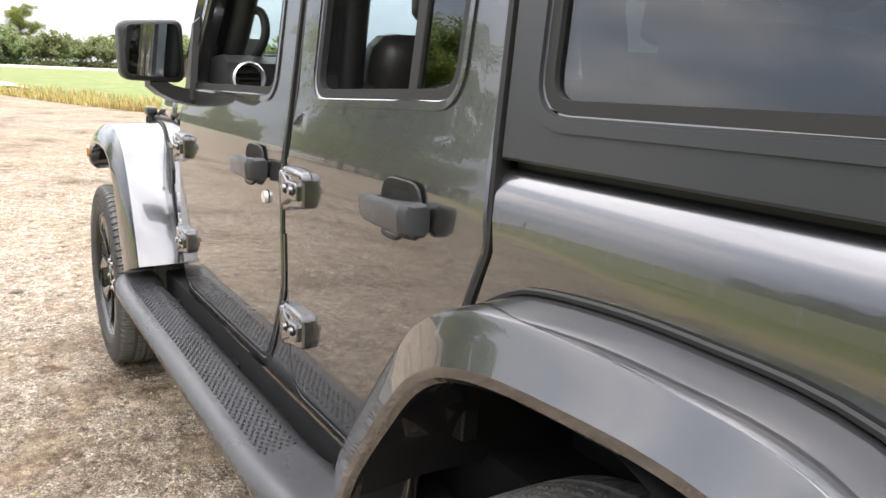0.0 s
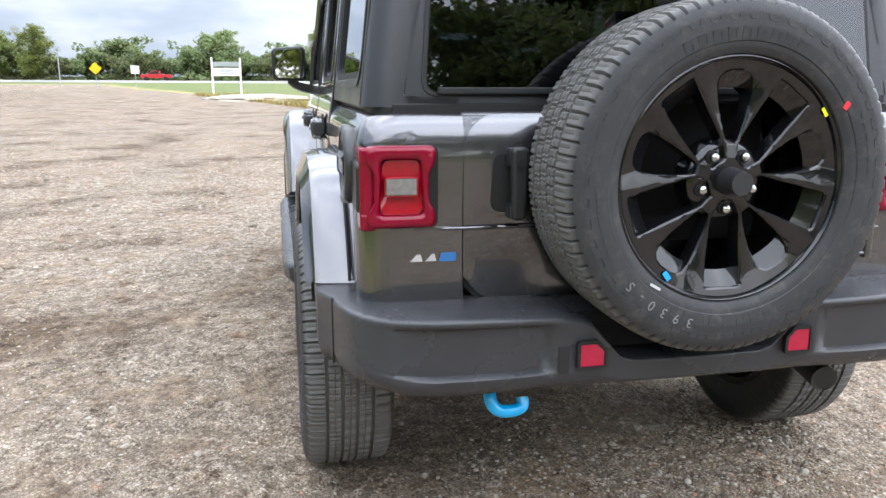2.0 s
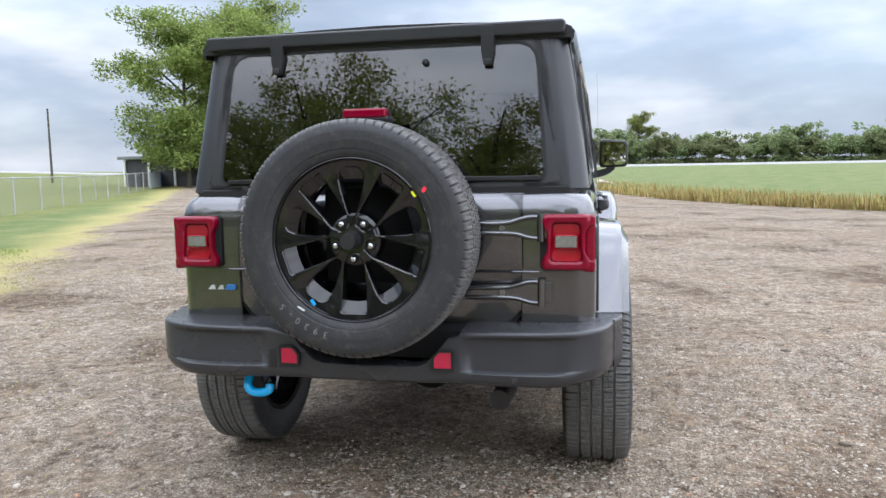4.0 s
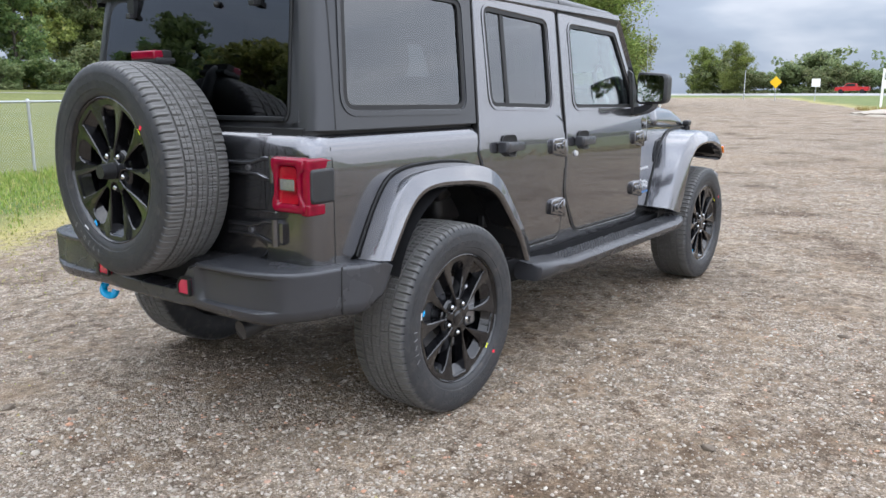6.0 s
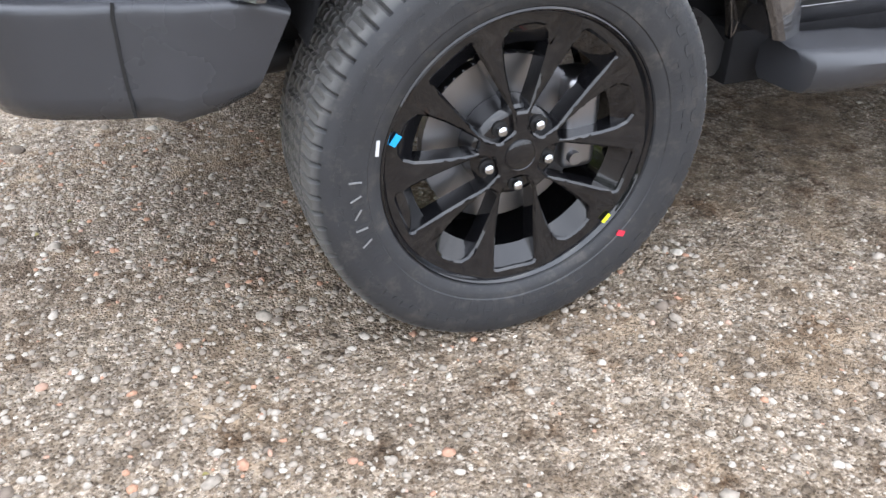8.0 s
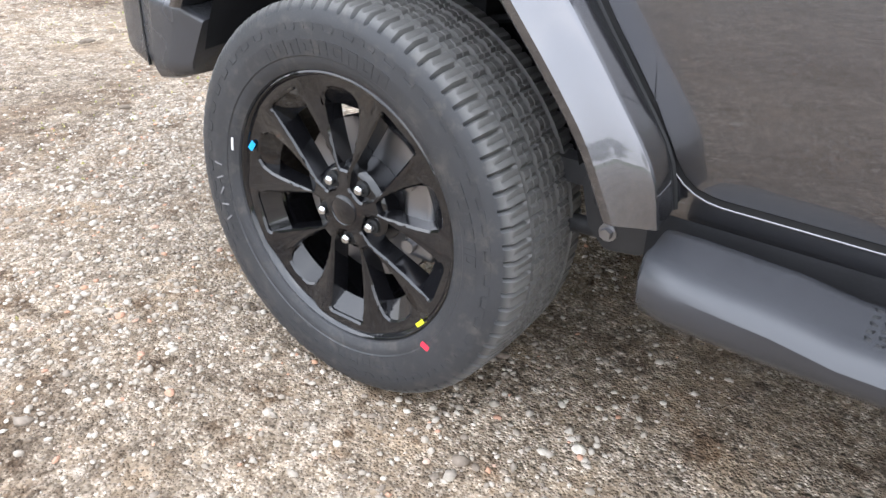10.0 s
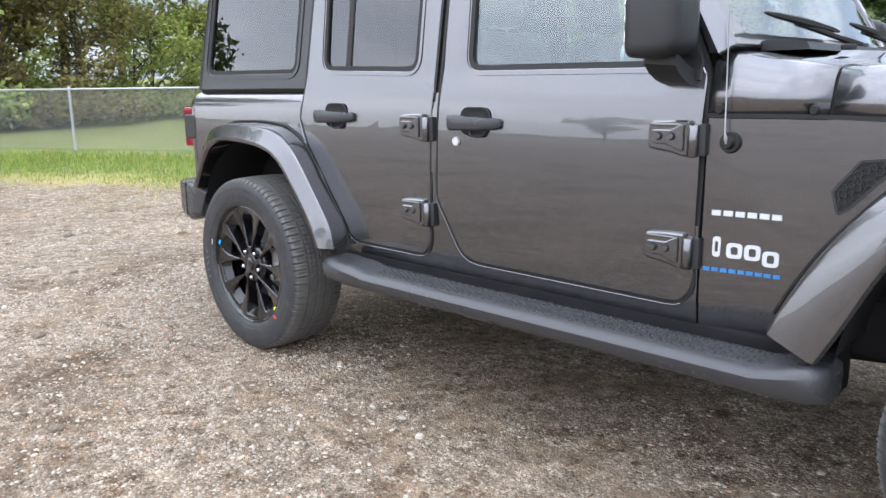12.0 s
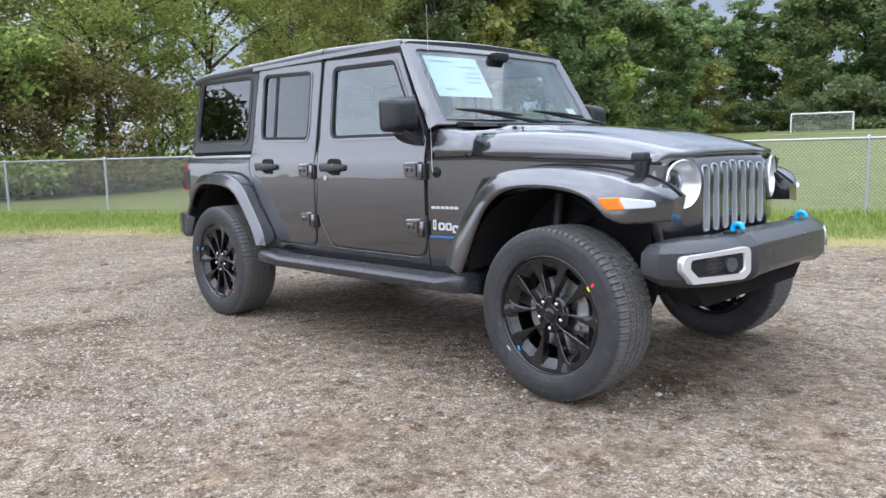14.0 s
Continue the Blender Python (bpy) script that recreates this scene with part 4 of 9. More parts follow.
def hollow_shapes(name, s, x0, x1, z, h, n, material, parent):
    """A tall stroke and rounded rings beside it, in place of a maker's word."""
    bm = bmesh.new()
    skin = frontskin(s)
    w = (x1 - x0) / n
    for i in range(n):
        c = x0 + w * (i + 0.5) if s < 0 else x1 - w * (i + 0.5)
        hh = h if i == 0 else h * 0.74
        zc = z + hh / 2 - (0.012 if i == n - 1 else 0)
        half_w = w * (0.44 if i else 0.22)
        outer = fillet([(c - half_w, zc - hh / 2, 0.012), (c + half_w, zc - hh / 2, 0.012), (c + half_w, zc + hh / 2, 0.012), (c - half_w, zc + hh / 2, 0.012)], 4)
        rows = [[bm.verts.new(skin(c + (p.x - c) * f, zc + (p.y - zc) * g, -d)) for p in outer] for f, g, d in ((1, 1, 0.0005), (1, 1, 0.004), (0.46, 0.54, 0.004), (0.46, 0.54, 0.0005))]
        for a, b in zip(rows, rows[1:]):
            for q in range(len(a)):
                bm.faces.new((a[q], a[(q + 1) % len(a)], b[(q + 1) % len(a)], b[q]))
    return part(name, bm, material, parent)


for s in SIDES:
    lettershapes("trim_badge", s, 2.128, 2.312, 0.836, 0.014, 6, DECALWHITE, car)
    hollow_shapes("maker_badge", s, 2.126, 2.312, 0.722, 0.056, 4, DECALWHITE, car)
    lettershapes("model_badge", s, 2.114, 2.318, 0.681, 0.010, 9, DECALBLUE, car)

# antenna
base = bmesh.new()
for r0, r1, d0, d1 in ((0.030, 0.026, 0.0, 0.010), (0.017, 0.012, 0.010, 0.026)):
    bmesh.ops.create_cone(base, cap_ends=True, segments=20, radius1=r0, radius2=r1, depth=d1 - d0, matrix=Matrix.Translation((2.166, -(front_y(2.166) + (d0 + d1) / 2 - 0.002), 1.032)) @ Matrix.Rotation(radians(90), 4, "X"))
antenna_base = part("antenna_base", base, SEAL, car, "black round antenna base")
tube("antenna", [(2.164, -0.792, 1.030), (2.163, -0.796, 1.045), (2.160, -0.795, 1.06), (2.146, -0.787, 1.45), (2.135, -0.780, 1.90)], [0.005, 0.005, 0.0019, 0.0015, 0.0011], GALVDARK, car, "thin dull steel whip antenna", n=6)

# ---- windshield ----
WS_B, WS_T = (2.150, 1.292), (1.868, 1.748)


def wsskin(a, b, d):
    """a across, b from 0 at the foot to 1 at the head; bowed a little."""
    bow = 0.045 * (1 - (a / 0.72) ** 2)
    x = WS_B[0] + (WS_T[0] - WS_B[0]) * b + bow
    z = WS_B[1] + (WS_T[1] - WS_B[1]) * b
    return (x - d * 0.85, a * (1 - 0.045 * b), z - d * 0.52)


ws_o = fillet([(-0.742, -0.02, 0.01), (0.742, -0.02, 0.01), (0.738, 1.0, 0.03), (-0.738, 1.0, 0.03)], 3)
ws_h = fillet([(-0.672, 0.055, 0.05), (0.672, 0.055, 0.05), (0.672, 0.925, 0.05), (-0.672, 0.925, 0.05)], 5)
sheet("windshield_frame", ws_o, wsskin, PAINT, car, holes=[ws_h], cuts_a=steps(-0.6, 0.6, 8), cuts_b=(0.3, 0.6), thick=0.05, edge=0.008, label="painted windshield frame")
wglass = sheet("windshield", shrink(ws_h, -0.01), lambda a, b, d: wsskin(a, b, d + 0.008), WINDSHIELD, car, cuts_a=steps(-0.6, 0.6, 8), thick=0.006, edge=0, label="clear windshield")
wglass.visible_shadow = False
border = sheet("windshield_border", shrink(ws_h, -0.006), lambda a, b, d: wsskin(a, b, d + 0.016), SEAL, wglass, holes=[shrink(ws_h, 0.035)], cuts_a=steps(-0.6, 0.6, 8), thick=0.002, edge=0)
# paper in the glass, printed in bars
paper = sheet("window_sticker", [Vector(p) for p in [(-0.62, 0.36), (-0.20, 0.36), (-0.20, 0.88), (-0.62, 0.88)]], lambda a, b, d: wsskin(a, b, d + 0.020), PAPER, car, cuts_a=(-0.5, -0.4, -0.3), thick=0.001, edge=0, label="white printed sheet inside the windshield")
tagged(paper, category="")
for k, (a0, a1, b0) in enumerate(((-0.58, -0.40, 0.80), (-0.40, -0.24, 0.74), (-0.34, -0.23, 0.66), (-0.36, -0.23, 0.60), (-0.36, -0.25, 0.54), (-0.56, -0.46, 0.44))):
    sheet("print_bar", [Vector(p) for p in [(a0, b0), (a1, b0), (a1, b0 + 0.022), (a0, b0 + 0.022)]], lambda a, b, d: wsskin(a, b, d + 0.0185), PRINT, paper, thick=0.0005, edge=0)
tag = sheet("corner_sticker", [Vector(p) for p in [(0.50, 0.10), (0.60, 0.10), (0.60, 0.26), (0.50, 0.26)]], lambda a, b, d: wsskin(a, b, d + 0.020), PAPER, car, thick=0.001, edge=0, label="small white label with a yellow bar in the windshield corner")
sheet("print_bar", [Vector(p) for p in [(0.52, 0.20), (0.58, 0.20), (0.58, 0.23), (0.52, 0.23)]], lambda a, b, d: wsskin(a, b, d + 0.0185), YELLOWMARK, tag, thick=0.0005, edge=0)
for s in SIDES:
    # front pillar beside the doors
    loft("front_pillar", [[(2.108 + 0.010, s * 0.770, 1.262), (2.150, s * 0.745, 1.285), (2.120, s * 0.700, 1.285), (2.070, s * 0.735, 1.265)],
                          [(1.990, s * 0.748, 1.490), (2.014, s * 0.728, 1.510), (1.985, s * 0.690, 1.510), (1.955, s * 0.725, 1.490)],
                          [(1.855, s * 0.722, 1.735), (1.875, s * 0.708, 1.745), (1.845, s * 0.670, 1.745), (1.820, s * 0.700, 1.735)]], PAINT, car, closed=True, label="painted front pillar")
# wipers
for y0, y1 in ((-0.62, -0.08), (0.02, 0.56)):
    arm = tube("wiper", smooth_path([(2.235, y1 + 0.12, 1.298), (2.21, y1 - 0.02, 1.318), (2.192, (y0 + y1) / 2 + 0.05, 1.340), (2.178, (y0 + y1) / 2 - 0.05, 1.352)], 4), [0.012] * 4 + [0.009] * 9, SEAL, car, "black windshield wiper", n=6)
    block("wiper_pivot", (2.235, y1 + 0.12, 1.292), (0.035, 0.035, 0.03), PLASTIC, arm, 0.008)
    tube("wiper_blade", [(2.168 + 0.03 * (1 - (y / 0.7) ** 2), y, 1.340 + 0.028 * (y1 - y) / (y1 - y0)) for y in steps(y0, y1, 8)], [0.004, 0.009, 0.010, 0.012, 0.013, 0.012, 0.010, 0.009, 0.004], SEAL, arm, n=6)
loft("cowl_grille", [[(2.16, y, 1.296), (2.19, y, 1.300), (2.28, y, 1.290), (2.29, y, 1.270), (2.16, y, 1.270)] for y in steps(-0.60, 0.60, 8)], PLASTIC, car, "black plastic cowl grille", closed=True)
for y in (-0.42, 0.42):
    block("washer_nozzle", (2.33, y, 1.278), (0.03, 0.05, 0.016), SEAL, car, 0.005)
    tube("hood_bumper", [(2.47, y - 0.06 if y < 0 else y + 0.06, 1.246), (2.47, y - 0.06 if y < 0 else y + 0.06, 1.262)], 0.012, SEAL, car)
block("interior_mirror", (1.93, 0.02, 1.655), (0.03, 0.24, 0.07), SEAL, car, 0.015, label="black interior mirror")
block("camera_pod", (1.955, 0.0, 1.705), (0.06, 0.12, 0.05), SEAL, car, 0.015)

# ---- grille ----
HEADGLASS = glass("headlight_glass", (0.9, 0.92, 0.94))
GX = 3.452


def grille_x(y, z):
    return GX - sweep(y) - 0.32 * max(0, z - 0.995) - 0.02 * max(0, 0.80 - z)


def grilleskin(a, b, d):
    return (grille_x(a, b) - d, a, b)


g_loop = fillet([(-0.364, 0.705, 0.0), (0.364, 0.705, 0.0), (0.364, 1.104, 0.0), (-0.364, 1.104, 0.0)], 3)
slots, bars = [], []
for i in range(7):
    y = (i - 3) * 0.0975
    top_z = 1.064 - 0.006 * abs(i - 3)
    slots.append(fillet([(y - 0.026, 0.742, 0.02), (y + 0.026, 0.742, 0.02), (y + 0.031, top_z, 0.025), (y - 0.031, top_z, 0.025)], 4))
HEAD_Y, HEAD_Z, HEAD_R = 0.478, 0.966, 0.104
grille = sheet("grille", g_loop, grilleskin, PAINT, car, holes=slots, cuts_b=(0.8, 0.995), thick=0.05, edge=0.003, label="painted seven-slot grille")


def towards(poly, c, t):
    """Where a ray from c at the angle t meets an outline."""
    d, best = Vector((math.cos(t), math.sin(t))), 9
    for i in range(len(poly)):
        a, b = Vector(poly[i]), Vector(poly[(i + 1) % len(poly)])
        e = b - a
        den = d.x * e.y - d.y * e.x
        if abs(den) > 1e-9:
            w = a - c
            u, v = (w.x * e.y - w.y * e.x) / den, (w.x * d.y - w.y * d.x) / den
            if u > 0 and -1e-6 <= v <= 1 + 1e-6:
                best = min(best, u)
    return best


SIDE_LOOP = fillet([(0.362, 0.705, 0.0), (0.575, 0.705, 0.03), (0.626, 0.98, 0.05), (0.612, 1.104, 0.04), (0.362, 1.104, 0.0)], 5)
for s in SIDES:
    mid = Vector((HEAD_Y, HEAD_Z))
    angles = [2 * math.pi * k / 72 for k in range(72)]
    reach = [towards(SIDE_LOOP, mid, t) for t in angles]
    rows = []
    for f, inset, d in ((0, -0.010, 0.05), (0, -0.004, 0.020), (0, 0.0, 0.006), (0, 0.004, 0.001), (0.25, 0, 0), (0.5, 0, 0), (0.75, 0, 0), (0.96, 0, 0), (1, 0, 0.004), (1, 0, 0.05)):
        row = []
        for t, r in zip(angles, reach):
            q = HEAD_R + inset + f * (r - HEAD_R)
            row.append(grilleskin(s * (mid.x + q * math.cos(t)), mid.y + q * math.sin(t), d))
        rows.append(row)
    loft("headlight_panel", rows, PAINT, grille, "painted panel round the headlight", closed=True, caps=False, angle=42)
for loop in slots:
    ribbon("slot_surround", shrink(loop, 0.001), lambda a, b, d: grilleskin(a, b, d), 0.0055, -0.004, SILVER, grille, thick=0.046)
    c = sum((p.x for p in loop)) / len(loop)
    bm = bmesh.new()
    for k in range(15):
        add_box(bm, (grille_x(c, 0.752 + k * 0.0215) - 0.050, c, 0.752 + k * 0.0215), (0.008, 0.056, 0.0045))
    for dy in (-0.018, 0, 0.018):
        add_box(bm, (GX - 0.060, c + dy, 0.905), (0.008, 0.0035, 0.33))
    part("slot_mesh", bm, SEAL, grille)
prism("radiator_backing", [(-0.56, 0.70), (0.56, 0.70), (0.58, 1.06), (-0.58, 1.06)], 0, GX - 0.15, GX - 0.125, DARK, car, bevel=0, label="dark radiator behind the grille")
for s in SIDES:
    cx, tilt = grille_x(HEAD_Y, HEAD_Z), 0.25

    def ring(r, d, n=40):
        return [(cx + d - tilt * r * math.cos(t) * s, s * HEAD_Y + r * math.cos(t), HEAD_Z + r * math.sin(t)) for t in (2 * math.pi * k / n for k in range(n))]

    # satin funnel, then the dark lamp with its two bright lenses deep inside
    bezel = loft("headlight", [ring(r, d) for r, d in ((0.107, -0.006), (0.110, 0.004), (0.107, 0.009), (0.103, 0.006), (0.099, -0.006), (0.090, -0.030), (0.078, -0.056), (0.072, -0.062))], SILVER, car, "round headlight with a satin bezel", closed=True, caps=False)
    loft("reflector", [ring(r, d) for r, d in ((0.074, -0.058), (0.070, -0.080), (0.055, -0.095), (0.01, -0.10))], LAMPDARK, bezel, "dark lamp bowl", closed=True, caps=False)
    for dz in (-0.030, 0.030):
        bm = bmesh.new()
        bmesh.ops.create_uvsphere(bm, u_segments=18, v_segments=12, radius=0.026, matrix=Matrix.Translation((cx - 0.080, s * HEAD_Y, HEAD_Z + dz)) @ Matrix.Diagonal((0.7, 1.15, 0.9, 1)))
        part("projector_lens", bm, LENSWHITE, bezel)
    loft("daylight_ring", [ring(r, d) for r, d in ((0.071, -0.060), (0.069, -0.054), (0.065, -0.054), (0.063, -0.062))], REFLECTOR, bezel, closed=True, caps=False)
    loft("lamp_divider", [[(cx - 0.060, s * HEAD_Y + a, HEAD_Z - 0.005), (cx - 0.060, s * HEAD_Y + a, HEAD_Z + 0.005), (cx - 0.085, s * HEAD_Y + a, HEAD_Z + 0.005), (cx - 0.085, s * HEAD_Y + a, HEAD_Z - 0.005)] for a in (-0.064, 0.064)], SEAL, bezel, closed=True)
    cover = loft("headlight_cover", [ring(r, d, 28) for r, d in ((0.074, -0.052), (0.055, -0.043), (0.03, -0.038), (0.004, -0.036))], HEADGLASS, bezel, closed=True, caps=False)
    cover.visible_shadow = False

# ---- fender flares ----


def flare(name, s, crest, lip, root_y, out_y, root_off, n=44, label=""):
    """A wheel-arch flare: top skin from the body to the crest, face down to the lip, and the underside back in."""
    c = resample(smooth_path([(x, 0, z) for x, z in crest], 8), n)
    l = resample(smooth_path([(x, 0, z) for x, z in lip], 8), n)
    rows = []
    for i in range(n):
        p, q = c[i], l[i]
        out = (p - q).normalized()
        f = i / (n - 1)
        oy = out_y(p.x) if callable(out_y) else out_y
        ry = root_y(p.x) if callable(root_y) else root_y
        def at(a, off, y):
            v = a + out * off
            return (v.x, s * y, v.z)
        w = oy - ry
        m = p.lerp(q, 0.5)
        ro = table(p.x, root_off)
        rows.append([at(p, ro, ry - 0.03), at(p, ro, ry + 0.006), at(p, ro * 0.6, ry + 0.35 * w), at(p, ro * 0.25, ry + 0.66 * w), at(p, -0.001, ry + 0.79 * w), at(p, -0.003, ry + 0.825 * w), at(p, -0.011, ry + 0.855 * w),
                     at(m, 0.004, oy - 0.010), at(q, 0.018, oy + 0.003), at(q, 0.004, oy + 0.002), at(q, -0.004, oy - 0.008), at(q, 0.004, oy - 0.030), at(q, 0.012, ry + 0.02), at(q, 0.014, ry - 0.01)])
    return loft(name, rows, PAINT, car, label, closed=True, angle=22)


def nose_y(x):
    """How far out the front fender reaches; its nose turns in ahead of the wheel."""
    return table(x, [(3.26, 0.926), (3.33, 0.916), (3.39, 0.885), (3.44, 0.815), (3.48, 0.715), (3.50, 0.655)])


R_CREST = [(0.608, 0.545), (0.585, 0.632), (0.512, 0.737), (0.398, 0.884), (0.345, 0.940), (0.280, 0.983), (0.190, 1.012), (0.050, 1.026), (-0.080, 1.027), (-0.210, 1.018), (-0.300, 0.988), (-0.360, 0.925), (-0.415, 0.830), (-0.472, 0.715)]
R_LIP = [(0.530, 0.545), (0.481, 0.641), (0.433, 0.708), (0.361, 0.796), (0.302, 0.862), (0.245, 0.902), (0.180, 0.926), (0.090, 0.942), (-0.020, 0.950), (-0.120, 0.954), (-0.205, 0.946), (-0.270, 0.918), (-0.335, 0.850), (-0.424, 0.713)]
F_CREST = [(2.340, 0.574), (2.380, 0.662), (2.430, 0.756), (2.492, 0.850), (2.558, 0.930), (2.638, 0.998), (2.730, 1.036), (2.863, 1.052), (3.006, 1.053), (3.120, 1.044), (3.240, 1.028), (3.340, 1.002), (3.425, 0.965), (3.492, 0.915)]
F_LIP = [(2.468, 0.531), (2.521, 0.635), (2.577, 0.753), (2.639, 0.857), (2.714, 0.925), (2.802, 0.956), (2.912, 0.966), (3.015, 0.965), (3.110, 0.956), (3.185, 0.938), (3.255, 0.905), (3.315, 0.850), (3.370, 0.824), (3.430, 0.822), (3.486, 0.824)]
# how far the flare's root lies outside (or inside) its crest
REAR_ROOT = [(-0.47, 0.022), (-0.36, 0.014), (-0.10, 0.010), (0.20, 0.010), (0.33, -0.004), (0.45, -0.016), (0.61, -0.014)]
FRONT_ROOT = [(2.34, 0.034), (2.43, 0.025), (2.49, 0.015), (2.58, 0.010), (3.5, 0.010)]
for s in SIDES:
    rear_flare = flare("rear_fender_flare", s, R_CREST, R_LIP, 0.772, 0.912, REAR_ROOT, label="painted rear fender flare")
    front_flare = flare("front_fender_flare", s, F_CREST, F_LIP, lambda x: front_y(x) - 0.004, nose_y, FRONT_ROOT, label="painted front fender flare")
    # dark gasket between flare and body
    for ob, crest, ry, off in ((rear_flare, R_CREST, lambda x: table(x, [(-0.50, 0.798), (0.60, 0.796)]), REAR_ROOT), (front_flare, F_CREST, lambda x: front_y(x) + 0.004, FRONT_ROOT)):
        c = resample(smooth_path([(x, 0, z) for x, z in crest], 8), 40)
        path = []
        for i, p in enumerate(c):
            t = (c[min(i + 1, 39)] - c[max(i - 1, 0)]).normalized()
            nrm = Vector((-t.z, 0, t.x))
            if nrm.z < 0:
                nrm = -nrm
            q = p + nrm * (table(p.x, off) + 0.002)
            path.append((q.x, s * ry(q.x), q.z))
        tube("flare_gasket", path, 0.005, SEAL, ob, n=6)
    # inner arch liner
    for xc, x0, x1 in ((0.05, -0.50, 0.56), (2.96, 2.46, 3.42)):
        rows = []
        for t in steps(0.25 if xc < 1 else 0.95, math.pi - 0.30 if xc < 1 else math.pi - 0.10, 20):
            x = xc + (0.44 if xc < 1 else 0.46) * math.cos(t)
            z = 0.50 + 0.46 * math.sin(t)
            rows.append([(x, s * 0.895, z), (x, s * 0.78, z + 0.01), (x, s * 0.62, z + 0.005), (x, s * 0.50, z - 0.01)])
        loft("arch_liner", rows, DARK, car, "black wheel-arch liner")
    # inner wall of the arches
    for xc in (0.05, 2.96):
        prism("arch_wall", [(xc - 0.50, 0.52), (xc + 0.36, 0.52), (xc + 0.36, 1.0), (xc - 0.46, 1.0)], 1, s * 0.44, s * 0.50, DARK, car, bevel=0, label="black inner wall of the wheel arch")
    # nose of the front fender with its lamps
    lamp_o = fillet([(3.285, 0.926, 0.012), (3.325, 0.880, 0.012), (3.462, 0.884, 0.012), (3.456, 0.915, 0.012), (3.380, 0.930, 0.02)], 4)
    lampskin = lambda a, b, d, s=s: (a - d * (0 if a < 3.38 else 0.8), s * (nose_y(a) - 0.004 - d), b)
    lamp = sheet("side_lamp", lamp_o, lambda a, b, d, k=lampskin: k(a, b, d - 0.012), LENSWHITE, front_flare, cuts_a=(3.30, 3.33, 3.36, 3.39, 3.415, 3.44), thick=0.05, edge=0.004, label="clear lamp with an amber end in the fender")
    amber_o = fillet([(3.281, 0.928, 0.012), (3.323, 0.878, 0.012), (3.386, 0.880, 0.006), (3.378, 0.933, 0.010)], 4)
    sheet("amber_lens", amber_o, lambda a, b, d, k=lampskin: k(a, b, d - 0.0155), AMBER, lamp, cuts_a=(3.33, 3.36), thick=0.05, edge=0.004, label="amber turn signal")
    # hub of the flap that hangs behind the front wheel
    block("mud_bracket", (2.60, s * 0.60, 0.44), (0.05, 0.16, 0.22), DARK, car, 0.01)

# ---- front bumper ----


def bumper_rows(path, top_in, section, s_list):
    rows = []
    for (x, y, nx, ny, zt, zb) in path:
        rows.append([(x + nx * o, y + ny * o, zb + (zt - zb) * f) for o, f in section])
    return rows


half = [(3.445, 0.850, -0.10, 0.99, 0.735, 0.585), (3.520, 0.838, 0.35, 0.93, 0.742, 0.562), (3.590, 0.765, 0.72, 0.69, 0.746, 0.548), (3.650, 0.640, 0.90, 0.43, 0.748, 0.540), (3.690, 0.500, 0.97, 0.24, 0.746, 0.538), (3.706, 0.415, 0.98, 0.18, 0.744, 0.538), (3.740, 0.388, 0.98, 0.18, 0.756, 0.548), (3.748, 0.310, 1.0, 0.05, 0.758, 0.560), (3.752, 0.150, 1, 0, 0.758, 0.565), (3.754, 0.0, 1, 0, 0.758, 0.565)]
front_path = half + [(x, -y, nx, -ny, a, b) for x, y, nx, ny, a, b in half[:-1][::-1]]
section = [(-0.17, 0.99), (-0.10, 1.0), (-0.058, 0.985), (-0.050, 0.972), (-0.010, 0.80), (-0.003, 0.765), (0.002, 0.45), (-0.004, 0.20), (-0.010, 0.16), (-0.040, 0.02), (-0.05, 0.0), (-0.17, 0.0)]
fb = loft("front_bumper", bumper_rows(front_path, 0, section, 0), GREYPLASTIC, car, "dark grey plastic front bumper", closed=True, angle=24)
prism("bumper_valance", fillet([(-0.50, 0.43, 0.04), (0.50, 0.43, 0.04), (0.66, 0.57, 0.02), (-0.66, 0.57, 0.02)], 4), 0, 3.40, 3.56, DARK, car, bevel=0.02, label="black valance under the front bumper")
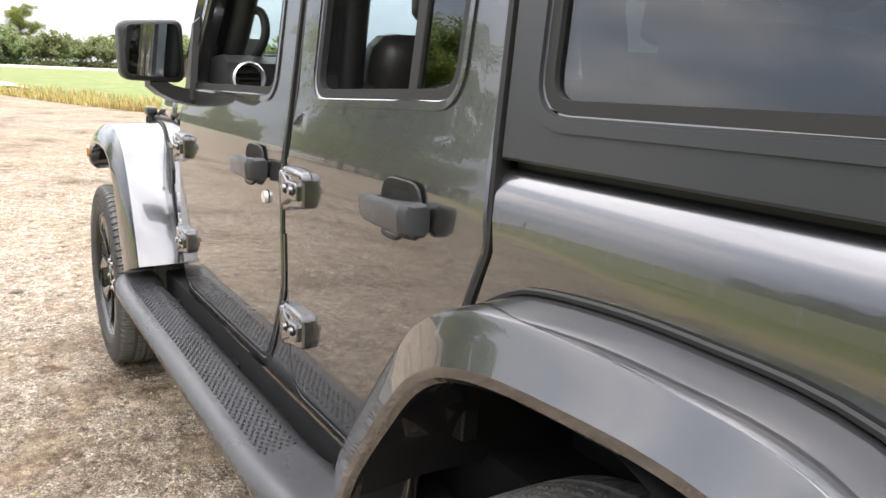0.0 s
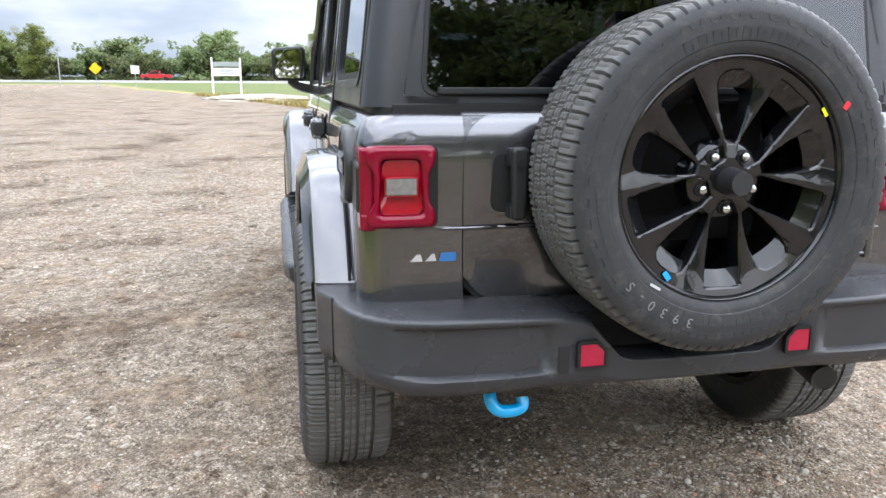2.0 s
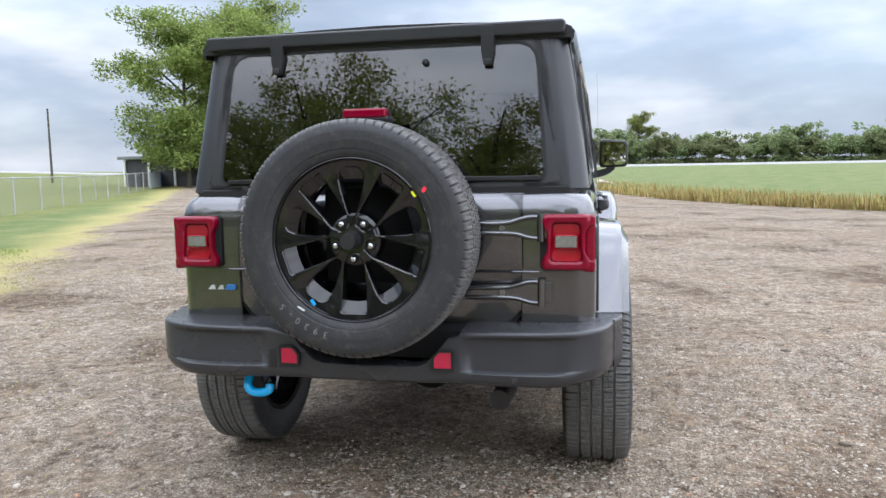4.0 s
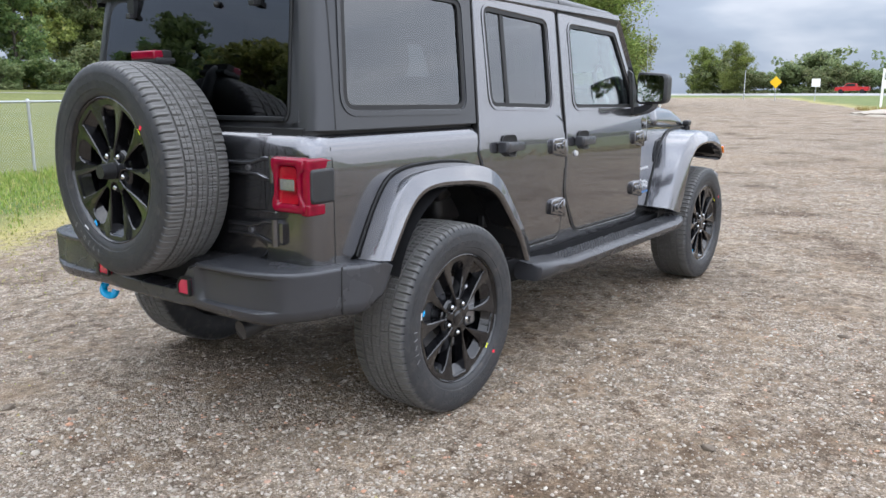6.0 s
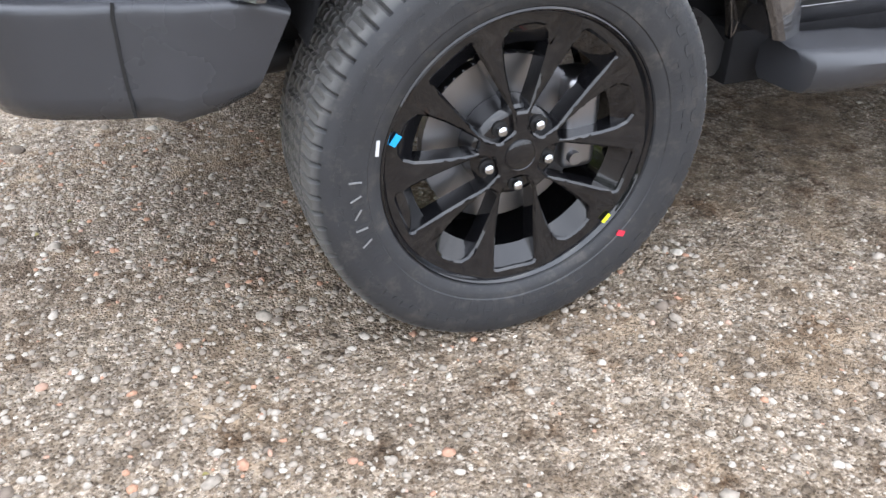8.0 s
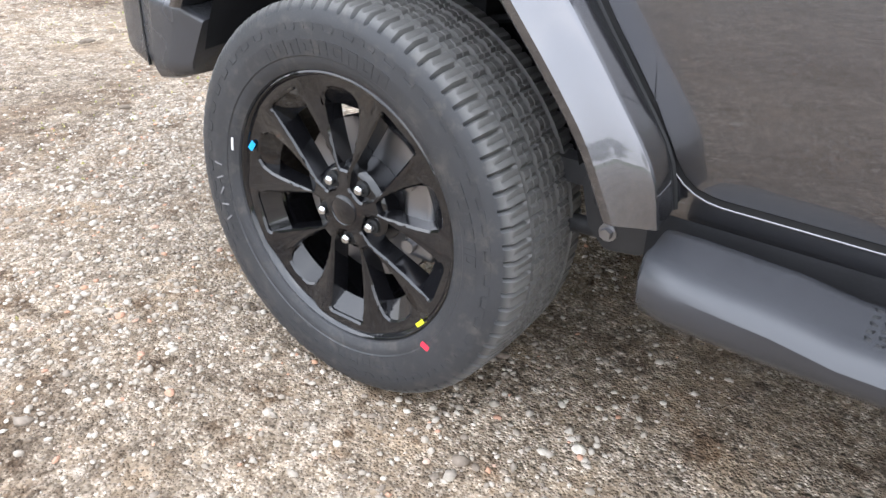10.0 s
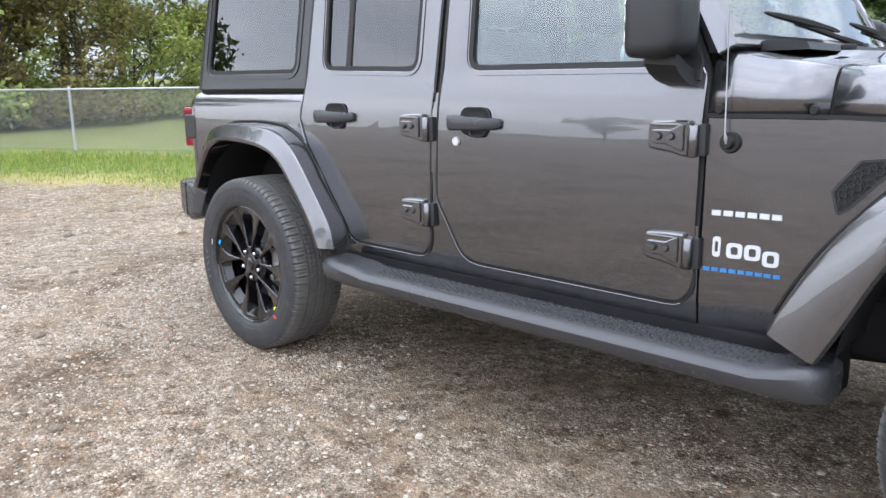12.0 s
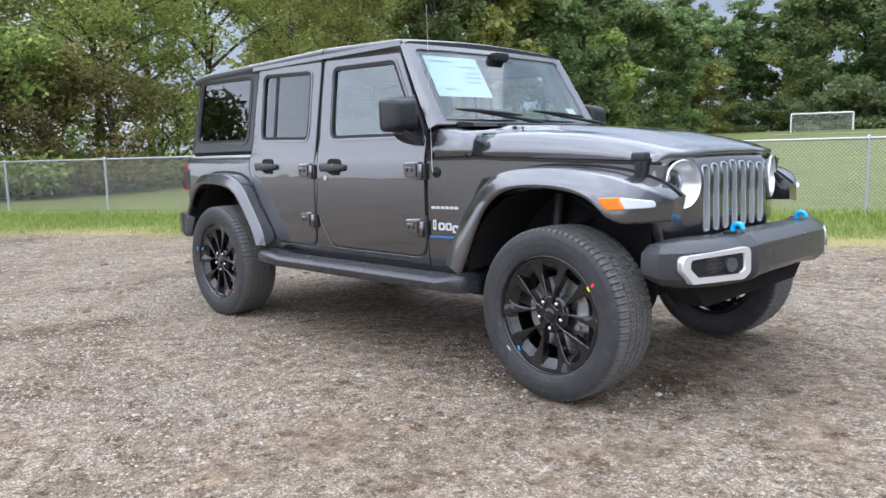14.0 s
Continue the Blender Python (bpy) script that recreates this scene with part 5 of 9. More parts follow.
for s in SIDES:
    # fog lamp with a silver surround, set in the bumper's turned end
    c = Vector((3.653, s * 0.612, 0.637))
    nrm = Vector((0.945, s * 0.325, 0.02)).normalized()
    ax = Vector((0, 0, 1)).cross(nrm).normalized()
    upv = nrm.cross(ax)
    flip = 1 if ax.y * s > 0 else -1

    def place(a, b, d):
        return tuple(c + ax * a * flip + upv * b + nrm * d)

    ring_o = fillet([(-0.195, -0.044, 0.03), (-0.155, -0.070, 0.03), (0.135, -0.068, 0.02), (0.190, -0.008, 0.03), (0.190, 0.052, 0.03), (-0.195, 0.070, 0.03)], 4)
    ring_i = [Vector((-0.018 + (p.x + 0.018) * 0.76, 0.004 + (p.y - 0.004) * 0.62)) for p in ring_o]
    rows = [[place(p.x * k, p.y * k, d) for p in loop_f] for loop_f, k, d in ((ring_o, 1.0, -0.02), (ring_o, 1.0, 0.006), (ring_o, 0.97, 0.013), (ring_i, 1.04, 0.013), (ring_i, 1.0, 0.007), (ring_i, 1.0, -0.01))]
    fog = loft("fog_lamp_surround", rows, SILVER, fb, "bright silver fog lamp surround", closed=True, caps=False)
    loft("fog_backing", [[place(p.x, p.y, 0.004) for p in ring_i], [place(p.x * 0.1 - 0.016, p.y * 0.1, 0.004) for p in ring_i]], SEAL, fog, closed=True, caps=False)
    bm = bmesh.new()
    for i in range(9):
        for j in range(4):
            p = Vector(place(-0.10 + i * 0.018 + (0.009 if j % 2 else 0), -0.035 + j * 0.018, 0.008))
            add_box(bm, p, (0.004, 0.012, 0.004))
    part("fog_mesh", bm, PLASTIC, fog)
    bm = bmesh.new()
    bmesh.ops.create_cone(bm, cap_ends=True, segments=20, radius1=0.034, radius2=0.030, depth=0.02, matrix=Matrix.Translation(place(-0.075, 0.0, 0.010)) @ nrm.to_track_quat("Z", "Y").to_matrix().to_4x4())
    part("fog_lamp", bm, FOGLENS, fog, "round fog lamp")
    hook = tube("tow_hook", smooth_path([(3.612, s * 0.362, 0.735), (3.610, s * 0.362, 0.772), (3.624, s * 0.362, 0.789), (3.646, s * 0.362, 0.786), (3.656, s * 0.362, 0.766)], 5), 0.012, BLUE, car, "bright blue tow hook", n=10)
    block("hook_base", (3.606, s * 0.362, 0.752), (0.06, 0.05, 0.012), SEAL, hook, 0.004)

# ---- mirrors ----
for s in SIDES:
    o = fillet([(0.795, 1.246, 0.03), (0.985, 1.250, 0.035), (0.988, 1.425, 0.035), (0.800, 1.440, 0.03)], 5)
    rows = []
    for x, k in ((1.960, 0.90), (1.966, 0.97), (1.985, 1.0), (2.03, 0.985), (2.065, 0.90), (2.085, 0.74), (2.092, 0.5)):
        rows.append([(x, s * (0.892 + (p.x - 0.892) * k), 1.342 + (p.y - 1.342) * k) for p in o])
    mirror = loft("door_mirror", rows, PLASTIC, car, "black door mirror", closed=True, angle=45)
    prism("mirror_glass", [(s * (0.892 + (p.x - 0.892) * 0.84), 1.342 + (p.y - 1.342) * 0.84) for p in o], 0, 1.955, 1.959, mat("mirror_face", (0.9, 0.9, 0.9), rough=0.02, metal=1.0) if s == 1 else bpy.data.materials["mirror_face"], mirror, bevel=0, label="mirror glass")
    loft("mirror_arm", [[(2.02 + a * 0.045, s * y, z + b * 0.030) for a, b in ((-1, -0.6), (1, -0.8), (1, 0.7), (-1, 0.9))] for y, z in ((0.755, 1.200), (0.79, 1.202), (0.83, 1.212), (0.87, 1.230), (0.90, 1.255))], PLASTIC, mirror, closed=True, angle=50)
    loft("mirror_sail", [[(1.99, s * 0.765, 1.18), (2.085, s * 0.765, 1.19), (2.085, s * 0.745, 1.25), (1.99, s * 0.745, 1.45), (1.965, s * 0.745, 1.45), (1.965, s * 0.765, 1.19)], [(1.99, s * 0.785, 1.185), (2.075, s * 0.782, 1.195), (2.075, s * 0.770, 1.245), (1.992, s * 0.765, 1.43), (1.97, s * 0.765, 1.43), (1.97, s * 0.785, 1.195)]], PLASTIC, mirror, closed=True)


# ---- rear of the car ----
half = [(-0.385, 0.880, 0.0, 1.0, 0.690, 0.560), (-0.440, 0.890, 0.0, 1.0, 0.712, 0.540), (-0.540, 0.888, 0.0, 1.0, 0.716, 0.528), (-0.600, 0.862, -0.1, 0.99, 0.716, 0.530), (-0.680, 0.846, -0.12, 0.99, 0.716, 0.532), (-0.745, 0.826, -0.25, 0.97, 0.716, 0.533), (-0.787, 0.802, -0.50, 0.87, 0.716, 0.533), (-0.817, 0.770, -0.72, 0.69, 0.716, 0.530), (-0.838, 0.732, -0.90, 0.43, 0.715, 0.524), (-0.851, 0.690, -0.97, 0.24, 0.715, 0.517), (-0.862, 0.640, -0.99, 0.12, 0.714, 0.515), (-0.868, 0.560, -1, 0.05, 0.713, 0.516), (-0.872, 0.450, -1, 0, 0.712, 0.518), (-0.872, 0.392, -1, 0, 0.711, 0.521), (-0.872, 0.372, -1, 0, 0.711, 0.521), (-0.872, 0.345, -1, 0, 0.710, 0.522), (-0.872, 0.300, -1, 0, 0.700, 0.522), (-0.870, 0.262, -1, 0, 0.690, 0.522), (-0.868, 0.225, -1, 0, 0.645, 0.522), (-0.866, 0.185, -1, 0, 0.600, 0.522), (-0.866, 0.150, -1, 0, 0.588, 0.522), (-0.866, 0.0, -1, 0, 0.586, 0.522)]
left = half
right = [(x, -y - (0.04 if y < 0.33 else 0.0), nx, -ny, a, b) for x, y, nx, ny, a, b in half[:-1][::-1]]
section = [(-0.20, 1.0, 0), (-0.10, 1.0, 0), (-0.016, 0.998, 0), (-0.005, 0.985, 0), (-0.001, 0.962, 0), (0.0, 0.93, 0), (0.0, 0.885, 0.3), (0.0, 0.865, 1), (0.0, 0.60, 1), (0.0, 0.30, 1), (0.0, 0.275, 0.3), (0.0, 0.25, 0), (-0.004, 0.16, 0), (-0.016, 0.05, 0), (-0.04, 0.0, 0), (-0.16, 0.02, 0)]
rows = []
for x, y, nx, ny, zt, zb in left + right:
    sign, ay = (1 if y > 0 else -1), abs(y)
    inner = (-0.655, sign * min(ay, 0.745)) if x < -0.655 else (x, sign * 0.755)
    dip = 0.018 * table(ay, [(0.35, 0), (0.385, 1), (0.69, 1), (0.74, 0)])
    row = []
    for o, f, k in section:
        px, py = x + nx * (o - k * dip), y + ny * (o - k * dip)
        if o < -0.06:
            w = 1.0 if o < -0.12 else 0.5
            px, py = x + (inner[0] - x) * w, y + (inner[1] - y) * w
        lean = 0.55 * table(x, [(-0.60, 0.0), (-0.44, 0.8), (-0.385, 1.0)])
        row.append((px - lean * (zt - zb) * (1 - f), py, zb + (zt - zb) * f))
    rows.append(row)
rb = loft("rear_bumper", rows, GREYPLASTIC, car, "dark grey plastic rear bumper with wet specks", closed=True, angle=48)
# seams between the wings and the middle, and the reflectors
for s in SIDES:
    ribbon("wing_seam", [Vector((a, b)) for a, b in ((-0.628, 0.717), (-0.632, 0.70), (-0.634, 0.62), (-0.632, 0.548))], lambda a, b, d: (a, s * (0.8565 - d), b), 0.005, -0.001, SEAL, rb, thick=0.006, closed=False)
    ry = 0.266 if s > 0 else -0.286
    refl_o = fillet([(ry - 0.034, 0.583, 0.008), (ry + 0.034, 0.583, 0.008), (ry + 0.034, 0.646, 0.008), (ry - 0.034, 0.646, 0.008)], 3)
    if s > 0:
        refl_o = fillet([(ry - 0.034, 0.583, 0.006), (ry + 0.034, 0.583, 0.006), (ry + 0.034, 0.646, 0.006), (ry - 0.012, 0.646, 0.006), (ry - 0.034, 0.622, 0.006)], 3)
    else:
        refl_o = fillet([(ry - 0.034, 0.583, 0.006), (ry + 0.034, 0.583, 0.006), (ry + 0.034, 0.622, 0.006), (ry + 0.012, 0.646, 0.006), (ry - 0.034, 0.646, 0.006)], 3)
    rl = prism("reflector", refl_o, 0, -0.883, -0.860, REDBRIGHT, car, bevel=0.003, label="small red bumper reflector")
    ribbon("reflector_rim", refl_o, lambda a, b, d: (-0.876 - d, a, b), 0.008, -0.002, SEAL, rl, thick=0.012)
# recess for the spare
prism("spare_recess", fillet([(-0.30, 0.60, 0.02), (0.22, 0.60, 0.02), (0.30, 0.70, 0.02), (-0.38, 0.70, 0.02)], 3), 0, -0.80, -0.62, DARK, car, bevel=0.01, label="black recess under the spare wheel")
block("bumper_step", (-0.868, 0.333, 0.600), (0.012, 0.030, 0.075), PLASTIC, rb, 0.006)
# specks of water and grit on the bumper's deck
rng = random.Random(5)
bm = bmesh.new()
for i in range(900):
    y = rng.uniform(-0.74, 0.74)
    if -0.28 < y < 0.20:
        continue
    x = -0.705 - rng.random() ** 1.4 * 0.125
    r = rng.uniform(0.0010, 0.0030)
    bmesh.ops.create_icosphere(bm, subdivisions=1, radius=r, matrix=Matrix.Translation((x, y, 0.7150)) @ Matrix.Diagonal((1, 1, 0.35, 1)))
specks = part("water_drops", bm, mat("water_drop", (0.05, 0.05, 0.055), rough=0.05, spec=0.7, coat=0.5), rb, "drops on the bumper")
specks["kind"] = "stuff"

# tail lamps
for s in SIDES:
    yc = s * 0.692
    x0 = REAR
    o = fillet([(yc - s * 0.086, 0.902, 0.026), (yc + s * 0.086, 0.902, 0.026), (yc + s * 0.083, 0.940, 0.03), (yc + s * 0.066, 0.962, 0.03), (yc + s * 0.066, 1.038, 0.03), (yc + s * 0.084, 1.060, 0.03), (yc + s * 0.086, 1.097, 0.026), (yc - s * 0.086, 1.097, 0.026), (yc - s * 0.083, 1.058, 0.03), (yc - s * 0.067, 1.036, 0.03), (yc - s * 0.067, 0.964, 0.03), (yc - s * 0.083, 0.942, 0.03)], 4)
    back = prism("tail_lamp", fillet([(yc - s * 0.092, 0.900, 0.02), (yc + s * 0.080, 0.906, 0.02), (yc + s * 0.080, 1.094, 0.02), (yc - s * 0.092, 1.099, 0.02)], 4), 0, x0 - 0.012, x0 + 0.01, SEAL, car, bevel=0.004, label="red tail lamp with a black side housing")
    inner = fillet([(yc - s * 0.052, 0.936, 0.012), (yc + s * 0.052, 0.936, 0.012), (yc + s * 0.044, 1.064, 0.012), (yc - s * 0.044, 1.064, 0.012)], 4)
    n_o = 64
    ring_o = resample([Vector((q.x, q.y, 0)) for q in o + o[:1]], n_o + 1)[:-1]
    ring_f = resample([Vector((q.x, q.y, 0)) for q in inner + inner[:1]], n_o + 1)[:-1]
    shell_rows = []
    for f, d in ((0.0, 0.0), (0.0, 0.018), (0.05, 0.026), (0.14, 0.032), (0.30, 0.035), (0.62, 0.035), (0.82, 0.032), (0.95, 0.027), (1.0, 0.018)):
        shell_rows.append([(x0 - d, p.lerp(q, f).x, p.lerp(q, f).y) for p, q in zip(ring_o, ring_f)])
    loft("red_frame", shell_rows, RED, back, "raised glossy red frame", closed=True, caps=False, angle=60)
    core = resample([Vector((q.x, q.y, 0)) for q in fillet([(yc - s * 0.040, 0.978, 0.004), (yc + s * 0.040, 0.978, 0.004), (yc + s * 0.040, 1.026, 0.004), (yc - s * 0.040, 1.026, 0.004)], 4)], len(inner))
    ring_i = resample([Vector((q.x, q.y, 0)) for q in inner], len(inner))
    loft("inner_lens", [[(x0 - d, q.x, q.y) for q in ring] for ring, d in ((ring_i, 0.026), (ring_i, 0.020), (core, 0.012), (core, 0.028), ([q.lerp(Vector((yc, 1.001, 0)), 0.16) for q in core], 0.029), ([q.lerp(Vector((yc, 1.001, 0)), 0.18) for q in core], 0.012))], REDDARK, back, "recessed deep red lens", closed=True, caps=False, angle=30)
    clear = block("reverse_lamp", (x0 - 0.024, yc, 1.002), (0.014, 0.072, 0.038), REVERSE, back, 0.003, label="clear reversing lamp")
    cl = block("clear_cover", (x0 - 0.033, yc, 1.002), (0.006, 0.078, 0.042), glass("lamp_cover_glass", (0.86, 0.86, 0.86)), back, 0.002)
    cl.visible_shadow = False
    # red ends turned round the corner, black housing between them
    for z0, z1 in ((1.052, 1.094), (0.897, 0.940)):
        block("side_lens", (x0 - 0.026 + 0.064, s * 0.770, (z0 + z1) / 2), (0.128, 0.040, z1 - z0), RED, back, 0.010, segments=3)
    block("corner_lens", (x0 + 0.002, s * 0.772, 0.9955), (0.052, 0.036, 0.190), RED, back, 0.012, segments=3)
    house = fillet([(-0.706, 0.938, 0.018), (-0.592, 0.936, 0.018), (-0.588, 1.060, 0.022), (-0.704, 1.058, 0.018)], 4)
    prism("side_housing", house, 1, s * 0.755, s * 0.797, PLASTIC, back, bevel=0.012, label="black sensor housing", segments=3)
    prism("side_backing", fillet([(-0.712, 0.905, 0.015), (-0.586, 0.905, 0.02), (-0.582, 1.094, 0.02), (-0.712, 1.094, 0.015)], 4), 1, s * 0.74, s * 0.784, SEAL, back, bevel=0.006)

for s in SIDES:
    tube("pressed_line", [tub(s)(a, 0.896, 0.001) for a in steps(-0.878 if s > 0 else -0.842, -0.735, 12)], 0.0035, PAINT, car, n=6)

for y0, y1 in ((0.598, 0.462), (0.448, 0.345), (-0.500, -0.598)):
    tube("pressed_line", [(REAR - 0.0005 + (0.004 if i in (0, 6) else 0), y, 0.893) for i, y in enumerate(steps(y0, y1, 6))], 0.0045, PAINT, car, n=8)

# rear badge: plain shapes in grey-white and blue
bm = bmesh.new()
for a, w in ((0.668, 0.030), (0.630, 0.026)):
    o = [(a, 0.815), (a - w, 0.815), (a - w + 0.004, 0.832), (a - 0.016, 0.832)]
    lo, hi = [bm.verts.new((REAR - 0.0005, y, z)) for y, z in o], [bm.verts.new((REAR - 0.006, y, z)) for y, z in o]
    bm.faces.new(hi)
    for k in range(4):
        bm.faces.new((lo[k], lo[(k + 1) % 4], hi[(k + 1) % 4], hi[k]))
part("rear_badge", bm, SILVER, car, "small silver badge")
o = fillet([(0.598, 0.813, 0.004), (0.556, 0.813, 0.004), (0.552, 0.834, 0.005), (0.590, 0.834, 0.005)], 3)
prism("rear_badge", o, 0, REAR - 0.006, REAR - 0.0005, DECALBLUE, car, bevel=0.001, label="small blue badge")

# fuel cap
c = Vector((-0.506, 0.0, 1.036))
rows = [[(c.x + r * math.cos(t), 0.792 + d, c.z + r * math.sin(t)) for t in (2 * math.pi * k / 36 for k in range(36))] for r, d in ((0.100, -0.01), (0.101, 0.012), (0.096, 0.020), (0.087, 0.022), (0.082, 0.016), (0.080, 0.012))]
cap = loft("fuel_filler", rows, GREYPLASTIC, car, "round dark plastic fuel filler door", closed=True, caps=False, angle=50)
rows = [[(c.x + r * math.cos(t), 0.792 + d, c.z + r * math.sin(t)) for t in (2 * math.pi * k / 36 for k in range(36))] for r, d in ((0.079, 0.010), (0.077, 0.018), (0.066, 0.020), (0.060, 0.013), (0.04, 0.012), (0.001, 0.012))]
flap = loft("filler_flap", rows, GREYPLASTIC, cap, closed=True, caps=False, angle=50)
loft("flap_grip", [[(c.x + t, 0.792 + d, c.z + z) for d, z in ((0.006, -0.030), (0.020, -0.026), (0.025, -0.016), (0.024, 0.010), (0.028, 0.020), (0.020, 0.030), (0.006, 0.033))] for t in (-0.062, -0.055, 0.06, 0.084, 0.090)], GREYPLASTIC, cap, closed=True, angle=40)
block("flap_hinge", (c.x + 0.088, 0.806, c.z), (0.022, 0.026, 0.060), GREYPLASTIC, cap, 0.006)
ribbon("flap_gap", [Vector((c.x + 0.0805 * math.cos(t), c.z + 0.0805 * math.sin(t))) for t in (2 * math.pi * k / 40 for k in range(40))], lambda a, b, d: (a, 0.792 + 0.0135 - d, b), 0.004, 0, SEAL, cap)

# tow hook, exhaust, underbody
hook = tube("rear_tow_hook", smooth_path([(-0.66, 0.475, 0.545), (-0.74, 0.480, 0.510), (-0.775, 0.482, 0.470), (-0.780, 0.462, 0.447), (-0.780, 0.425, 0.444), (-0.775, 0.400, 0.452), (-0.765, 0.398, 0.470)], 6), 0.0165, BLUE, car, "bright blue rear tow hook", n=10)
tube("exhaust_tip", [(-0.20, -0.50, 0.50), (-0.55, -0.49, 0.475), (-0.70, -0.475, 0.462), (-0.775, -0.465, 0.452), (-0.770, -0.465, 0.453)], [0.03, 0.03, 0.036, 0.037, 0.031], STEELBLACK, car, "dark steel exhaust tip", n=16)
block("muffler", (-0.42, 0.10, 0.52), (0.30, 0.62, 0.18), DARK, car, 0.05, label="dark muffler")
for s in SIDES:
    tube("frame_rail", smooth_path([(-0.66, s * 0.46, 0.56), (-0.35, s * 0.46, 0.60), (0.05, s * 0.45, 0.66), (0.45, s * 0.45, 0.50), (1.5, s * 0.45, 0.44), (2.5, s * 0.43, 0.46), (2.95, s * 0.42, 0.62), (3.45, s * 0.42, 0.60)], 4), 0.055, DARK, car, "black frame rail", n=8)
    for x, r in ((0.12, 0.05), (2.92, 0.055)):
        tube("spring", [(x + 0.06 * math.cos(t), s * 0.52 + 0.06 * math.sin(t), 0.48 + 0.32 * t / (10 * math.pi)) for t in steps(0, 10 * math.pi, 60)], 0.009, DARK, car, n=6)
        tube("damper", [(x - 0.13, s * 0.60, 0.42), (x - 0.10, s * 0.56, 0.92)], 0.028, mat("dark_damper", (0.022, 0.022, 0.024), rough=0.5) if s == 1 and x < 1 else bpy.data.materials["dark_damper"], car, n=10)
    # bracket seen behind the rear wheel
    br = prism("frame_bracket", fillet([(0.450, 0.580, 0.02), (0.418, 0.522, 0.01), (0.438, 0.444, 0.012), (0.474, 0.408, 0.02), (0.545, 0.418, 0.02), (0.560, 0.480, 0.02), (0.500, 0.545, 0.02)], 3), 1, s * 0.742, s * 0.75, STEELBLACK, car, bevel=0.002, label="black steel bracket with a bolt")
    bm = bmesh.new()
    bmesh.ops.create_cone(bm, cap_ends=True, segments=16, radius1=0.0165, radius2=0.0165, depth=0.004, matrix=Matrix.Translation((0.478, s * 0.752, 0.444)) @ Matrix.Rotation(radians(-90 * s), 4, "X"))
    bmesh.ops.create_cone(bm, cap_ends=True, segments=6, radius1=0.0115, radius2=0.0105, depth=0.014, matrix=Matrix.Translation((0.478, s * 0.758, 0.444)) @ Matrix.Rotation(radians(-90 * s), 4, "X"))
    part("bolt", bm, STEEL, br, "bare steel bolt")
    for bx, bz in ((0.452, 0.495), (0.470, 0.545)):
        bm = bmesh.new()
        bmesh.ops.create_cone(bm, cap_ends=True, segments=12, radius1=0.008, radius2=0.008, depth=0.003, matrix=Matrix.Translation((bx, s * 0.751, bz)) @ Matrix.Rotation(radians(-90 * s), 4, "X"))
        part("bolt_hole", bm, SEAL, br)
    loft("control_arm", [[(x, s * y, z) for y, z in ((0.70, z0), (0.735, z0 + 0.004), (0.735, z0 + 0.046), (0.70, z0 + 0.050))] for x, z0 in ((0.20, 0.515), (0.36, 0.502), (0.46, 0.504))], STEELBLACK, car, "black steel control arm", closed=True)
    tube("lower_arm", [(0.22, s * 0.70, 0.40), (0.46, s * 0.715, 0.428)], 0.018, STEELBLACK, car, "black round lower link")
for x in (0.0, 3.008):
    ax = tube("axle", [(x, -0.68, 0.39), (x, -0.2, 0.39), (x, 0.2, 0.39), (x, 0.68, 0.39)], [0.045, 0.05, 0.05, 0.045], DARK, car, "black solid axle", n=12)
    bm = bmesh.new()
    bmesh.ops.create_uvsphere(bm, u_segments=14, v_segments=10, radius=0.14, matrix=Matrix.Translation((x, -0.05 if x < 1 else -0.22, 0.40)))
    part("differential", bm, DARK, ax)
block("floor_pan", (1.35, 0, 0.56), (3.2, 1.30, 0.16), DARK, car, 0.03, label="black floor pan")
block("fuel_tank", (1.0, 0.15, 0.45), (0.95, 0.55, 0.16), DARK, car, 0.05, label="dark tank under the floor")
block("engine_bay", (2.66, 0, 0.83), (1.10, 0.84, 0.46), DARK, car, 0.04, label="dark engine behind the grille")
block("inner_tub", (-0.25, 0, 0.92), (0.72, 1.20, 0.40), DARK, car, 0.02, label="dark cargo floor")

